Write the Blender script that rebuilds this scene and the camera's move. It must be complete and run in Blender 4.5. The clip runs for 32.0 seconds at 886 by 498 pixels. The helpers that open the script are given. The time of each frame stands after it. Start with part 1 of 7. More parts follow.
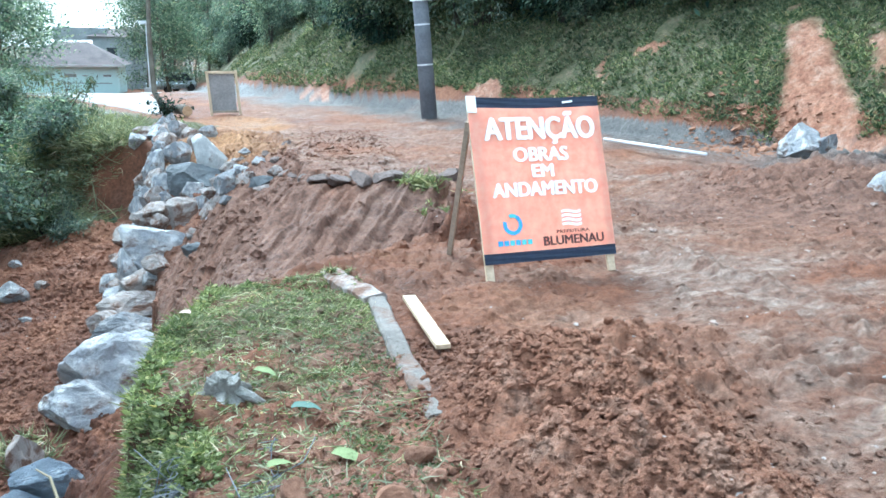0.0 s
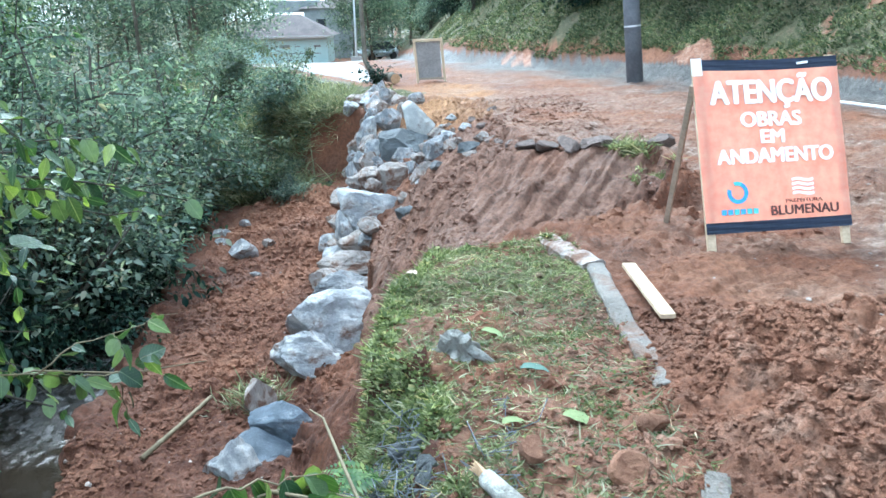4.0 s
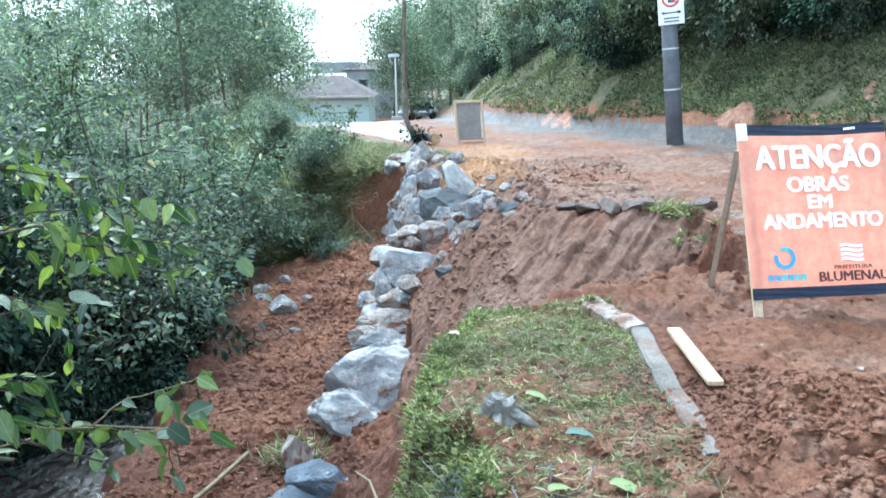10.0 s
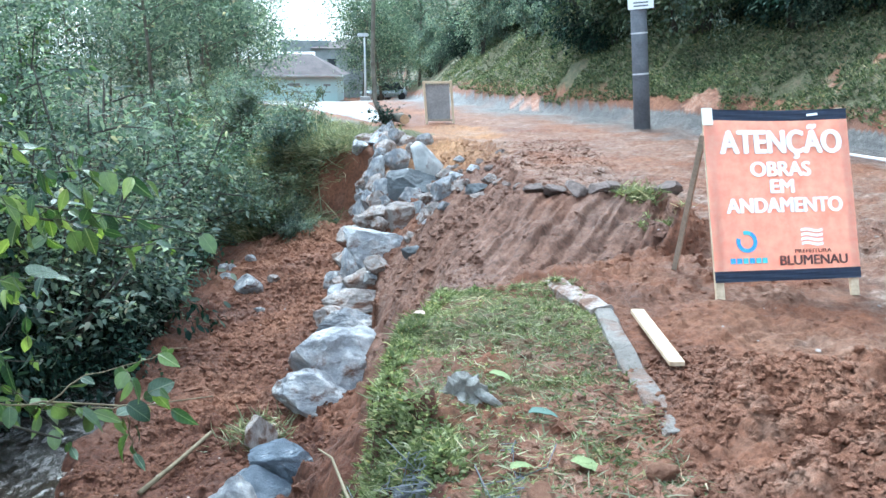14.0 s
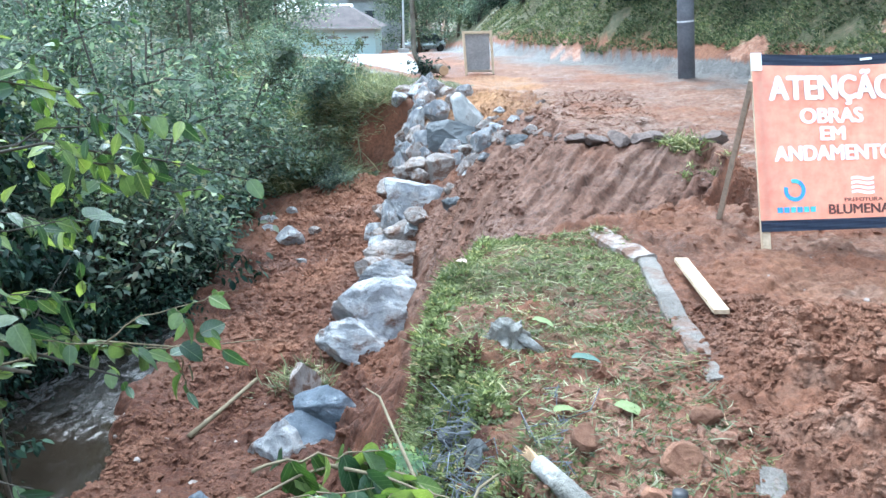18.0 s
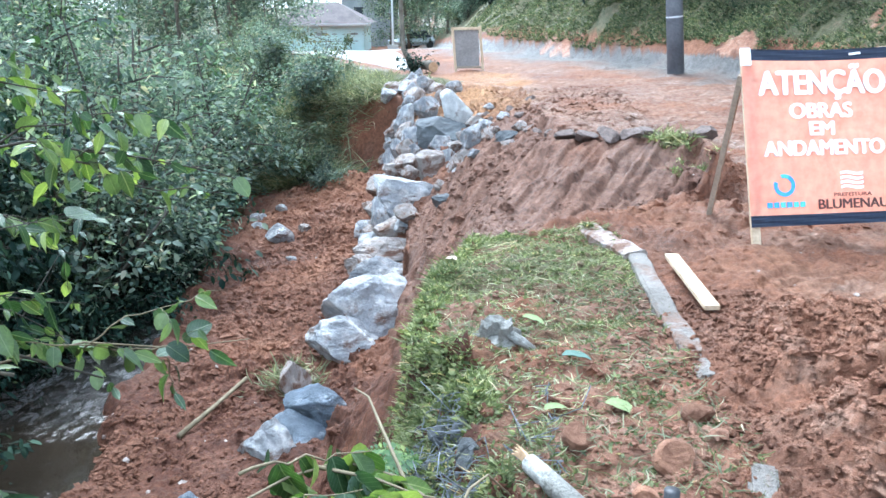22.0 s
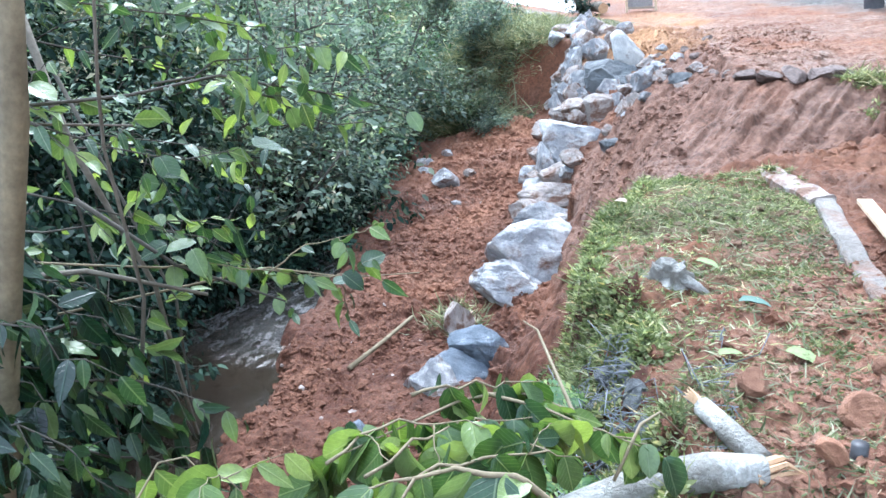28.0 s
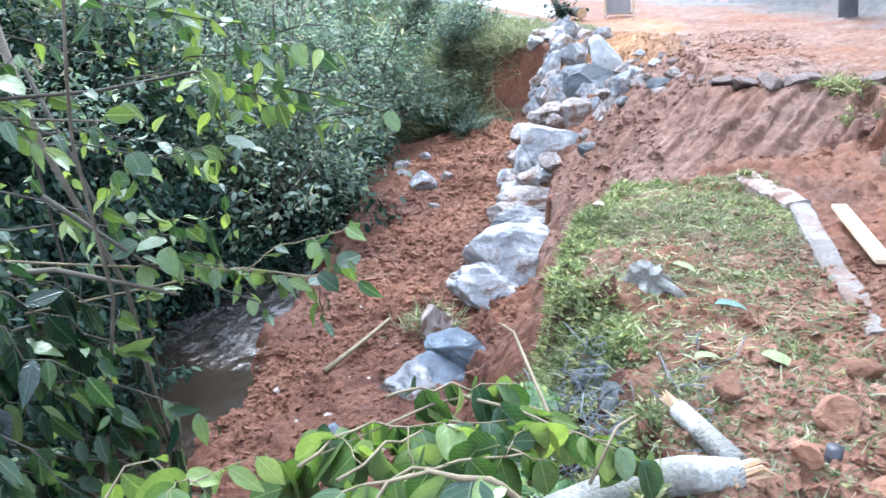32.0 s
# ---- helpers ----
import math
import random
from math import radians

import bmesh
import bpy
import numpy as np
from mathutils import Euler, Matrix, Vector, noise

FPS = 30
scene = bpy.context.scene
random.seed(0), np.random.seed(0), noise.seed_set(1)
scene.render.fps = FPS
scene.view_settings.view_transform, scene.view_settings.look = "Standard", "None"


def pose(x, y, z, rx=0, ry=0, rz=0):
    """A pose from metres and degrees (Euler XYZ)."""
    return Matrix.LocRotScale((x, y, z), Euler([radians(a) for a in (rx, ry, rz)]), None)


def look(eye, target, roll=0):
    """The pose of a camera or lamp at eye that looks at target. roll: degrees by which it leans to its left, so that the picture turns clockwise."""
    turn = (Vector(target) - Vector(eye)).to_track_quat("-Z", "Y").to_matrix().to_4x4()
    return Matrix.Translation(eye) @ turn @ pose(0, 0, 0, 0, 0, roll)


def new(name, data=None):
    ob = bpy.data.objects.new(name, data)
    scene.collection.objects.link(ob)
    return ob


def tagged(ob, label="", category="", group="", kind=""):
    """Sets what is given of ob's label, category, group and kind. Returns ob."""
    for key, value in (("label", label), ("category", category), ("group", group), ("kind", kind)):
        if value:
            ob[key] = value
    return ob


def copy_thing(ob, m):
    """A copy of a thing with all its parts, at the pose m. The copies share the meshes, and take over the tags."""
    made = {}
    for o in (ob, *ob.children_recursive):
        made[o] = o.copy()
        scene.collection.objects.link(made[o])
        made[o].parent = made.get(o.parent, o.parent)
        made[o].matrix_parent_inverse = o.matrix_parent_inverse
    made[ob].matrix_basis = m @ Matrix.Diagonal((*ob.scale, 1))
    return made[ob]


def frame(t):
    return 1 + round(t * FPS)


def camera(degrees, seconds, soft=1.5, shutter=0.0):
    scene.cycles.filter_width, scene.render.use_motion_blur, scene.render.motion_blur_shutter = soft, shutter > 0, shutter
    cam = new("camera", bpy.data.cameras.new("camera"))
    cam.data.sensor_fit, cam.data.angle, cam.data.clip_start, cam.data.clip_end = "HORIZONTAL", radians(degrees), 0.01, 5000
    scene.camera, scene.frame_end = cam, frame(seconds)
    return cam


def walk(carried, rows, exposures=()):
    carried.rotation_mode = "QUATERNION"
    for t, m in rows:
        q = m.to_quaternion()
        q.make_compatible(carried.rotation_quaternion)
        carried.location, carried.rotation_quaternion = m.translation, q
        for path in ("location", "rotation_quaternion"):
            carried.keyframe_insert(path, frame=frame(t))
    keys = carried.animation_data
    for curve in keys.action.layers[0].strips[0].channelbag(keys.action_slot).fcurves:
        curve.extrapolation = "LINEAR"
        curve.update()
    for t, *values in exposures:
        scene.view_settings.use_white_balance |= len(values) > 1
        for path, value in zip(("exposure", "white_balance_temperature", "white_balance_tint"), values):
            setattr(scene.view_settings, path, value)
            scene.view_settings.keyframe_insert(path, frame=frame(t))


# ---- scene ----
cam = camera(55.85, 32.0, soft=1.5, shutter=0.5)
walk(cam, [
    (0, pose(0.209, 0.032, 1.593, 76.362, -0.856, -13.967)),
    (0.5, pose(0.194, 0.015, 1.610, 75.435, -0.092, -13.089)),
    (1, pose(0.162, 0.024, 1.610, 75.482, 0.359, -9.444)),
    (1.5, pose(0.131, 0.012, 1.605, 73.737, 0.575, -6.364)),
    (2, pose(0.109, 0.016, 1.606, 72.826, 0.895, -4.379)),
    (2.5, pose(0.089, 0.009, 1.601, 71.997, 0.761, -3.320)),
    (4.5, pose(0.020, -0.005, 1.615, 74.396, 1.337, -0.805)),
    (5, pose(0.036, -0.008, 1.608, 74.025, 1.894, -1.681)),
    (5.5, pose(0.107, 0.002, 1.596, 75.351, 0.515, -10.891)),
    (6, pose(0.183, -0.014, 1.602, 76.871, 1.150, -17.819)),
    (6.5, pose(0.216, -0.010, 1.596, 76.396, 1.551, -21.002)),
    (7, pose(0.190, 0.007, 1.592, 76.728, 1.314, -19.244)),
    (7.5, pose(0.155, 0.009, 1.595, 76.661, 0.905, -16.130)),
    (8, pose(0.090, 0.006, 1.590, 75.509, 1.368, -8.186)),
    (8.5, pose(0.032, 0.004, 1.593, 74.002, 1.842, -2.362)),
    (9, pose(0.023, -0.004, 1.608, 74.595, 1.986, -1.231)),
    (9.5, pose(0.005, -0.006, 1.617, 75.698, 1.560, 0.172)),
    (10, pose(-0.019, -0.007, 1.630, 78.040, 0.858, 1.573)),
    (10.5, pose(-0.014, -0.009, 1.635, 79.191, 0.439, 1.316)),
    (11, pose(-0.001, -0.009, 1.636, 78.369, 1.102, 0.206)),
    (11.5, pose(0.003, -0.004, 1.635, 78.203, 1.362, -0.273)),
    (12, pose(-0.005, 0.003, 1.624, 77.492, 0.670, -0.148)),
    (12.5, pose(-0.017, -0.004, 1.619, 76.643, 0.318, 0.523)),
    (13, pose(-0.014, 0.005, 1.615, 77.209, -0.333, 0.076)),
    (13.5, pose(-0.011, 0.003, 1.616, 76.976, -0.266, -0.464)),
    (15.5, pose(-0.012, -0.020, 1.605, 75.319, 0.783, 0.472)),
    (16, pose(-0.027, -0.023, 1.595, 73.378, 0.860, 2.638)),
    (16.5, pose(-0.044, -0.026, 1.584, 72.551, 0.930, 4.676)),
    (17, pose(-0.058, -0.023, 1.574, 71.865, 0.455, 5.304)),
    (17.5, pose(-0.048, -0.019, 1.580, 73.107, 0.393, 3.896)),
    (18, pose(-0.035, -0.022, 1.585, 73.646, 0.384, 2.099)),
    (18.5, pose(-0.035, -0.027, 1.585, 73.228, 0.669, 1.947)),
    (19, pose(-0.039, -0.016, 1.574, 73.012, 0.637, 2.388)),
    (19.5, pose(-0.034, -0.006, 1.577, 73.189, 0.605, 2.466)),
    (20, pose(-0.034, 0.042, 1.574, 73.491, 0.679, 2.600)),
    (20.5, pose(-0.034, -0.001, 1.580, 73.748, 0.186, 1.864)),
    (21, pose(-0.043, -0.006, 1.586, 73.929, 0.176, 2.330)),
    (21.5, pose(-0.039, 0.002, 1.575, 73.629, 0.280, 2.033)),
    (22, pose(-0.030, 0.006, 1.581, 73.406, 0.527, 1.392)),
    (22.5, pose(-0.017, 0.005, 1.588, 74.168, 1.185, 1.284)),
    (23, pose(-0.025, -0.001, 1.588, 74.440, 0.497, 1.170)),
    (23.5, pose(-0.020, -0.010, 1.593, 75.238, 0.331, 0.414)),
    (24, pose(-0.019, -0.019, 1.595, 75.280, 0.436, 0.348)),
    (24.5, pose(-0.039, -0.020, 1.588, 74.660, 1.130, 3.022)),
    (25, pose(-0.058, -0.026, 1.591, 74.002, 1.550, 6.106)),
    (25.5, pose(-0.072, -0.029, 1.597, 73.275, 1.727, 7.652)),
    (26, pose(-0.080, -0.045, 1.604, 72.550, 1.465, 7.904)),
    (26.5, pose(-0.067, -0.056, 1.590, 70.284, 1.871, 9.099)),
    (28.5, pose(-0.058, 0.022, 1.514, 70.329, 2.868, 12.516)),
    (29, pose(-0.053, 0.024, 1.511, 70.697, 2.585, 11.697)),
    (29.5, pose(-0.055, 0.023, 1.511, 70.721, 2.436, 11.883)),
    (30, pose(-0.061, 0.028, 1.510, 70.223, 2.694, 12.135)),
    (30.5, pose(-0.061, 0.027, 1.511, 70.354, 3.076, 12.426)),
    (31, pose(-0.062, 0.030, 1.510, 70.013, 3.172, 12.180)),
    (31.5, pose(-0.062, 0.032, 1.508, 69.897, 2.927, 12.095)),
    (32, pose(-0.062, 0.030, 1.509, 70.425, 1.938, 10.970)),
], exposures=[(0, 1.88, 5130, -5), (7, 1.95, 5200, -3), (13, 1.84, 5220, -2), (19, 2.05, 5250, 1), (26, 2.18, 5300, 5), (32, 2.36, 5330, 9)])

# ---- sky and sun ----
world = bpy.data.worlds.new("overcast")
scene.world = world
world.use_nodes = True
wn = world.node_tree.nodes
sky = wn.new("ShaderNodeTexSky")
sky.sky_type = 'NISHITA'
sky.sun_disc = False
sky.sun_elevation = radians(54)
sky.sun_rotation = radians(-20)
sky.air_density, sky.dust_density, sky.ozone_density = 1.0, 3.0, 1.5
whiten = wn.new("ShaderNodeMixRGB")
whiten.blend_type = 'MIX'
whiten.inputs[0].default_value = 0.55
whiten.inputs[2].default_value = (9.0, 9.4, 9.8, 1)
world.node_tree.links.new(sky.outputs[0], whiten.inputs[1])
world.node_tree.links.new(whiten.outputs[0], wn["Background"].inputs[0])
wn["Background"].inputs[1].default_value = 0.13
sun_data = bpy.data.lights.new("sun", 'SUN')
sun_data.energy, sun_data.angle, sun_data.color = 1.5, radians(24), (1.0, 0.98, 0.95)
sun = new("sun", sun_data)
sun.matrix_world = look((-9, 24, 36), (0, 0, 0))


# ---- materials ----
def nodes_of(name):
    m = bpy.data.materials.new(name)
    m.use_nodes = True
    nt = m.node_tree
    return m, nt, nt.nodes, nt.links, nt.nodes["Principled BSDF"]


def noise_node(nt, coords, scale, detail=6, rough=0.6, dist=0.0):
    n = nt.nodes.new("ShaderNodeTexNoise")
    n.inputs["Scale"].default_value, n.inputs["Detail"].default_value = scale, detail
    n.inputs["Roughness"].default_value, n.inputs["Distortion"].default_value = rough, dist
    nt.links.new(coords, n.inputs["Vector"])
    return n.outputs["Fac"]


def ramp(nt, fac, *stops):
    r = nt.nodes.new("ShaderNodeValToRGB")
    while len(r.color_ramp.elements) < len(stops):
        r.color_ramp.elements.new(0.5)
    for e, (p, c) in zip(r.color_ramp.elements, stops):
        e.position, e.color = p, (*c, 1) if len(c) == 3 else c
    nt.links.new(fac, r.inputs[0])
    return r.outputs[0]


def mix(nt, fac, a, b, mode='MIX'):
    m = nt.nodes.new("ShaderNodeMixRGB")
    m.blend_type = mode
    for sock, v in zip(m.inputs, (fac, a, b)):
        if isinstance(v, (int, float)):
            sock.default_value = v
        elif isinstance(v, tuple):
            sock.default_value = (*v, 1)
        else:
            nt.links.new(v, sock)
    return m.outputs[0]


def bump(nt, bsdf, height, strength, distance):
    b = nt.nodes.new("ShaderNodeBump")
    b.inputs["Strength"].default_value, b.inputs["Distance"].default_value = strength, distance
    nt.links.new(height, b.inputs["Height"])
    nt.links.new(b.outputs[0], bsdf.inputs["Normal"])


def place_of(nt):
    return nt.nodes.new("ShaderNodeNewGeometry").outputs["Position"]


def local_of(nt):
    return nt.nodes.new("ShaderNodeTexCoord").outputs["Object"]


def chance(nt):
    return nt.nodes.new("ShaderNodeObjectInfo").outputs["Random"]


def attr(nt, name):
    a = nt.nodes.new("ShaderNodeAttribute")
    a.attribute_name = name
    return a.outputs["Fac"]


def plain(name, a, b, scale, rough=0.7, metal=0.0, grain=0.15, fine=None, spread=0.0):
    """A surface whose colour wanders between a and b, with fine relief."""
    m, nt, ns, lk, p = nodes_of(name)
    co = local_of(nt)
    col = ramp(nt, noise_node(nt, co, scale), (0.3, a), (0.7, b))
    fine_n = noise_node(nt, co, fine or scale * 9, 4)
    col = mix(nt, 0.35, col, ramp(nt, fine_n, (0.3, (0.25, 0.25, 0.25)), (0.7, (0.75, 0.75, 0.75))), 'OVERLAY')
    if spread:
        col = mix(nt, spread, col, ramp(nt, chance(nt), (0, (0.2, 0.2, 0.2)), (1, (0.8, 0.8, 0.8))), 'OVERLAY')
    lk.new(col, p.inputs["Base Color"])
    p.inputs["Roughness"].default_value, p.inputs["Metallic"].default_value = rough, metal
    bump(nt, p, fine_n, grain, 0.01)
    return m


def leaf_material(name, dark, mid, light, gloss=0.45, thin=0.36):
    """Thin leaves: every blade its own green, some light passing through."""
    m, nt, ns, lk, p = nodes_of(name)
    add = ns.new("ShaderNodeMath")
    add.operation = 'ADD'
    lk.new(nt.nodes.new("ShaderNodeNewGeometry").outputs["Random Per Island"], add.inputs[0])
    lk.new(chance(nt), add.inputs[1])
    wrap = ns.new("ShaderNodeMath")
    wrap.operation = 'FRACT'
    lk.new(add.outputs[0], wrap.inputs[0])
    col = ramp(nt, wrap.outputs[0], (0.0, dark), (0.6, mid), (0.94, light), (1.0, (light[0] * 1.4, light[1] * 1.05, light[2])))
    big = noise_node(nt, place_of(nt), 0.9, 3)
    col = mix(nt, 0.75, col, ramp(nt, big, (0.32, (0.22, 0.24, 0.26)), (0.66, (0.72, 0.72, 0.68))), 'OVERLAY')
    lk.new(col, p.inputs["Base Color"])
    p.inputs["Roughness"].default_value = gloss
    p.inputs["Specular IOR Level"].default_value = 0.10
    tr = ns.new("ShaderNodeBsdfTranslucent")
    lk.new(mix(nt, 1.0, col, (1.2, 1.3, 0.85), 'MULTIPLY'), tr.inputs["Color"])
    ms = ns.new("ShaderNodeMixShader")
    ms.inputs[0].default_value = thin
    lk.new(p.outputs[0], ms.inputs[1])
    lk.new(tr.outputs[0], ms.inputs[2])
    lk.new(ms.outputs[0], ns["Material Output"].inputs[0])
    return m


def big_leaf(name, dark, mid, light, gloss=0.3):
    """Large single leaves: own green each, pale midrib, side veins, blotches."""
    m, nt, ns, lk, p = nodes_of(name)
    co = local_of(nt)
    col = ramp(nt, chance(nt), (0.0, dark), (0.55, mid), (1.0, light))
    col = mix(nt, 0.7, col, ramp(nt, noise_node(nt, co, 2.6, 5, 0.65), (0.32, (0.26, 0.28, 0.24)), (0.7, (0.72, 0.72, 0.6))), 'OVERLAY')
    sep = ns.new("ShaderNodeSeparateXYZ")
    lk.new(co, sep.inputs[0])
    ab = ns.new("ShaderNodeMath")
    ab.operation = 'ABSOLUTE'
    lk.new(sep.outputs[0], ab.inputs[0])
    skew = ns.new("ShaderNodeMath")
    skew.operation = 'MULTIPLY_ADD'
    lk.new(ab.outputs[0], skew.inputs[0])
    skew.inputs[1].default_value = -0.8
    lk.new(sep.outputs[1], skew.inputs[2])
    wave = ns.new("ShaderNodeMath")
    wave.operation = 'PINGPONG'
    lk.new(skew.outputs[0], wave.inputs[0])
    wave.inputs[1].default_value = 0.065
    side = ramp(nt, wave.outputs[0], (0.0, (1, 1, 1)), (0.012, (0, 0, 0)))
    rib = ramp(nt, ab.outputs[0], (0.008, (1, 1, 1)), (0.022, (0, 0, 0)))
    veins = mix(nt, 1.0, mix(nt, 0.65, side, (0, 0, 0)), rib, 'ADD')
    col = mix(nt, veins, col, mix(nt, 0.5, col, (light[0] * 1.3, light[1] * 1.2, light[2] * 1.5)))
    lk.new(col, p.inputs["Base Color"])
    p.inputs["Roughness"].default_value = gloss
    bump(nt, p, mix(nt, 0.6, noise_node(nt, co, 7.0, 3), veins), 0.35, 0.02)
    tr = ns.new("ShaderNodeBsdfTranslucent")
    lk.new(mix(nt, 1.0, col, (1.3, 1.4, 0.6), 'MULTIPLY'), tr.inputs["Color"])
    ms = ns.new("ShaderNodeMixShader")
    ms.inputs[0].default_value = 0.34
    lk.new(p.outputs[0], ms.inputs[1])
    lk.new(tr.outputs[0], ms.inputs[2])
    lk.new(ms.outputs[0], ns["Material Output"].inputs[0])
    return m


def soil_material():
    """Bare laterite; yellow subsoil, grey-brown slide, asphalt dust and turf by the plan's zones."""
    m, nt, ns, lk, p = nodes_of("soil")
    co = place_of(nt)
    big = noise_node(nt, co, 0.7, 6, 0.65, 0.2)
    mid_n = noise_node(nt, co, 5.0, 8, 0.7, 0.1)
    fine_n = noise_node(nt, co, 52.0, 8, 0.8)
    red = ramp(nt, big, (0.3, (0.105, 0.043, 0.023)), (0.52, (0.185, 0.079, 0.043)), (0.72, (0.27, 0.137, 0.08)))
    slide = ramp(nt, mid_n, (0.3, (0.088, 0.045, 0.031)), (0.7, (0.225, 0.122, 0.082)))
    yellow = ramp(nt, mid_n, (0.3, (0.235, 0.112, 0.046)), (0.7, (0.41, 0.235, 0.115)))
    drawn = ns.new("ShaderNodeMapping")
    drawn.inputs["Scale"].default_value = (0.7, 1.5, 1.0)
    drawn.inputs["Rotation"].default_value = (0, 0, radians(12))
    lk.new(co, drawn.inputs["Vector"])
    crust = noise_node(nt, drawn.outputs[0], 5.5, 8, 0.7, 0.1)
    pale = ramp(nt, crust, (0.36, (0.14, 0.072, 0.047)), (0.47, (0.195, 0.118, 0.084)), (0.56, (0.245, 0.172, 0.132)), (0.63, (0.32, 0.235, 0.185)), (0.70, (0.37, 0.305, 0.26)))
    tar = ramp(nt, mid_n, (0.3, (0.062, 0.058, 0.055)), (0.7, (0.14, 0.127, 0.115)))
    turf = ramp(nt, mid_n, (0.35, (0.06, 0.065, 0.026)), (0.55, (0.115, 0.105, 0.055)), (0.70, (0.21, 0.15, 0.095)))
    col = mix(nt, attr(nt, "slide"), red, slide)
    col = mix(nt, attr(nt, "yellow"), col, yellow)
    col = mix(nt, attr(nt, "pale"), col, pale)
    col = mix(nt, attr(nt, "tar"), col, tar)
    col = mix(nt, attr(nt, "turf"), col, turf)
    col = mix(nt, attr(nt, "moist"), col, ramp(nt, mid_n, (0.3, (0.045, 0.017, 0.010)), (0.7, (0.125, 0.050, 0.030))))
    col = mix(nt, attr(nt, "slip"), col, ramp(nt, mid_n, (0.32, (0.20, 0.082, 0.047)), (0.5, (0.315, 0.152, 0.092)), (0.68, (0.41, 0.26, 0.185))))
    col = mix(nt, 0.75, col, ramp(nt, fine_n, (0.25, (0.27, 0.27, 0.27)), (0.75, (0.72, 0.72, 0.72))), 'OVERLAY')
    crumb_n = noise_node(nt, co, 17.0, 7, 0.75, 0.1)
    col = mix(nt, 0.8, col, ramp(nt, crumb_n, (0.34, (0.24, 0.225, 0.215)), (0.5, (0.5, 0.5, 0.5)), (0.66, (0.72, 0.725, 0.73))), 'OVERLAY')
    lk.new(col, p.inputs["Base Color"])
    wet = ramp(nt, big, (0.35, (0.55, 0.55, 0.55)), (0.6, (0.9, 0.9, 0.9)))
    lk.new(mix(nt, attr(nt, "tar"), wet, (0.42, 0.42, 0.42)), p.inputs["Roughness"])
    p.inputs["Specular IOR Level"].default_value = 0.25
    bump(nt, p, mix(nt, 0.4, mix(nt, 0.5, mid_n, crumb_n), fine_n), 0.95, 0.06)
    return m


def rock_material(name, dark, light, dust, dust_from, soil_from):
    m, nt, ns, lk, p = nodes_of(name)
    co = local_of(nt)
    vein = noise_node(nt, co, 1.9, 8, 0.6, 0.1)
    speck = noise_node(nt, co, 45.0, 4, 0.7)
    col = ramp(nt, vein, (0.28, dark), (0.68, light))
    col = mix(nt, ramp(nt, noise_node(nt, co, 3.4, 8, 0.7, 0.15), (dust_from, (0, 0, 0)), (dust_from + 0.2, (1, 1, 1))), col, dust)
    col = mix(nt, ramp(nt, noise_node(nt, co, 2.2, 6, 0.7, 0.5), (soil_from, (0, 0, 0)), (soil_from + 0.12, (1, 1, 1))), col, (0.165, 0.088, 0.056))
    col = mix(nt, 0.5, col, ramp(nt, speck, (0.3, (0.3, 0.3, 0.3)), (0.7, (0.7, 0.7, 0.7))), 'OVERLAY')
    col = mix(nt, 0.35, col, ramp(nt, chance(nt), (0, (0.3, 0.3, 0.3)), (1, (0.7, 0.7, 0.7))), 'OVERLAY')
    lk.new(col, p.inputs["Base Color"])
    p.inputs["Roughness"].default_value = 0.75
    bump(nt, p, mix(nt, 0.4, noise_node(nt, co, 5.0, 8, 0.8, 0.6), speck), 1.0, 0.06)
    return m


SOIL = soil_material()
ROCK = {
    "grey": rock_material("granite_grey", (0.14, 0.145, 0.16), (0.34, 0.335, 0.34), (0.60, 0.565, 0.54), 0.47, 0.52),
    "pale": rock_material("granite_pale", (0.21, 0.215, 0.23), (0.46, 0.455, 0.455), (0.69, 0.66, 0.63), 0.46, 0.53),
    "dusty": rock_material("granite_dusty", (0.22, 0.185, 0.165), (0.43, 0.38, 0.345), (0.60, 0.53, 0.48), 0.49, 0.47),
    "dark": rock_material("basalt_dark", (0.055, 0.06, 0.065), (0.17, 0.18, 0.185), (0.30, 0.29, 0.27), 0.62, 0.66),
    "blue": rock_material("granite_blue", (0.07, 0.09, 0.12), (0.22, 0.26, 0.31), (0.56, 0.59, 0.62), 0.54, 0.66),
    "soiled": rock_material("granite_soiled", (0.26, 0.22, 0.2), (0.46, 0.40, 0.36), (0.56, 0.47, 0.41), 0.5, 0.47),
}
ROCK["block"] = ROCK["grey"]
ROCK["white"] = rock_material("granite_white", (0.46, 0.46, 0.45), (0.68, 0.67, 0.65), (0.74, 0.72, 0.69), 0.5, 0.6)
CLOD = plain("clod_soil", (0.19, 0.085, 0.048), (0.33, 0.17, 0.10), 3.0, 0.95, 0, 0.9, 30, 0.5)
GRAVEL = plain("gravel", (0.19, 0.15, 0.125), (0.33, 0.28, 0.25), 3.0, 0.85, 0, 0.3, 60, 0.6)
PALE_STONE = plain("pale_rubble", (0.26, 0.18, 0.14), (0.42, 0.33, 0.28), 4.0, 0.9, 0, 0.4, 40, 0.5)
TAR = plain("asphalt_broken", (0.095, 0.072, 0.062), (0.20, 0.15, 0.13), 6.0, 0.95, 0, 0.9, 50)
CONCRETE = rock_material("old_concrete", (0.13, 0.112, 0.095), (0.27, 0.24, 0.21), (0.36, 0.325, 0.29), 0.55, 0.48)
PAVING = plain("pale_paving", (0.30, 0.295, 0.28), (0.44, 0.43, 0.41), 1.5, 0.85, 0, 0.2, 30)
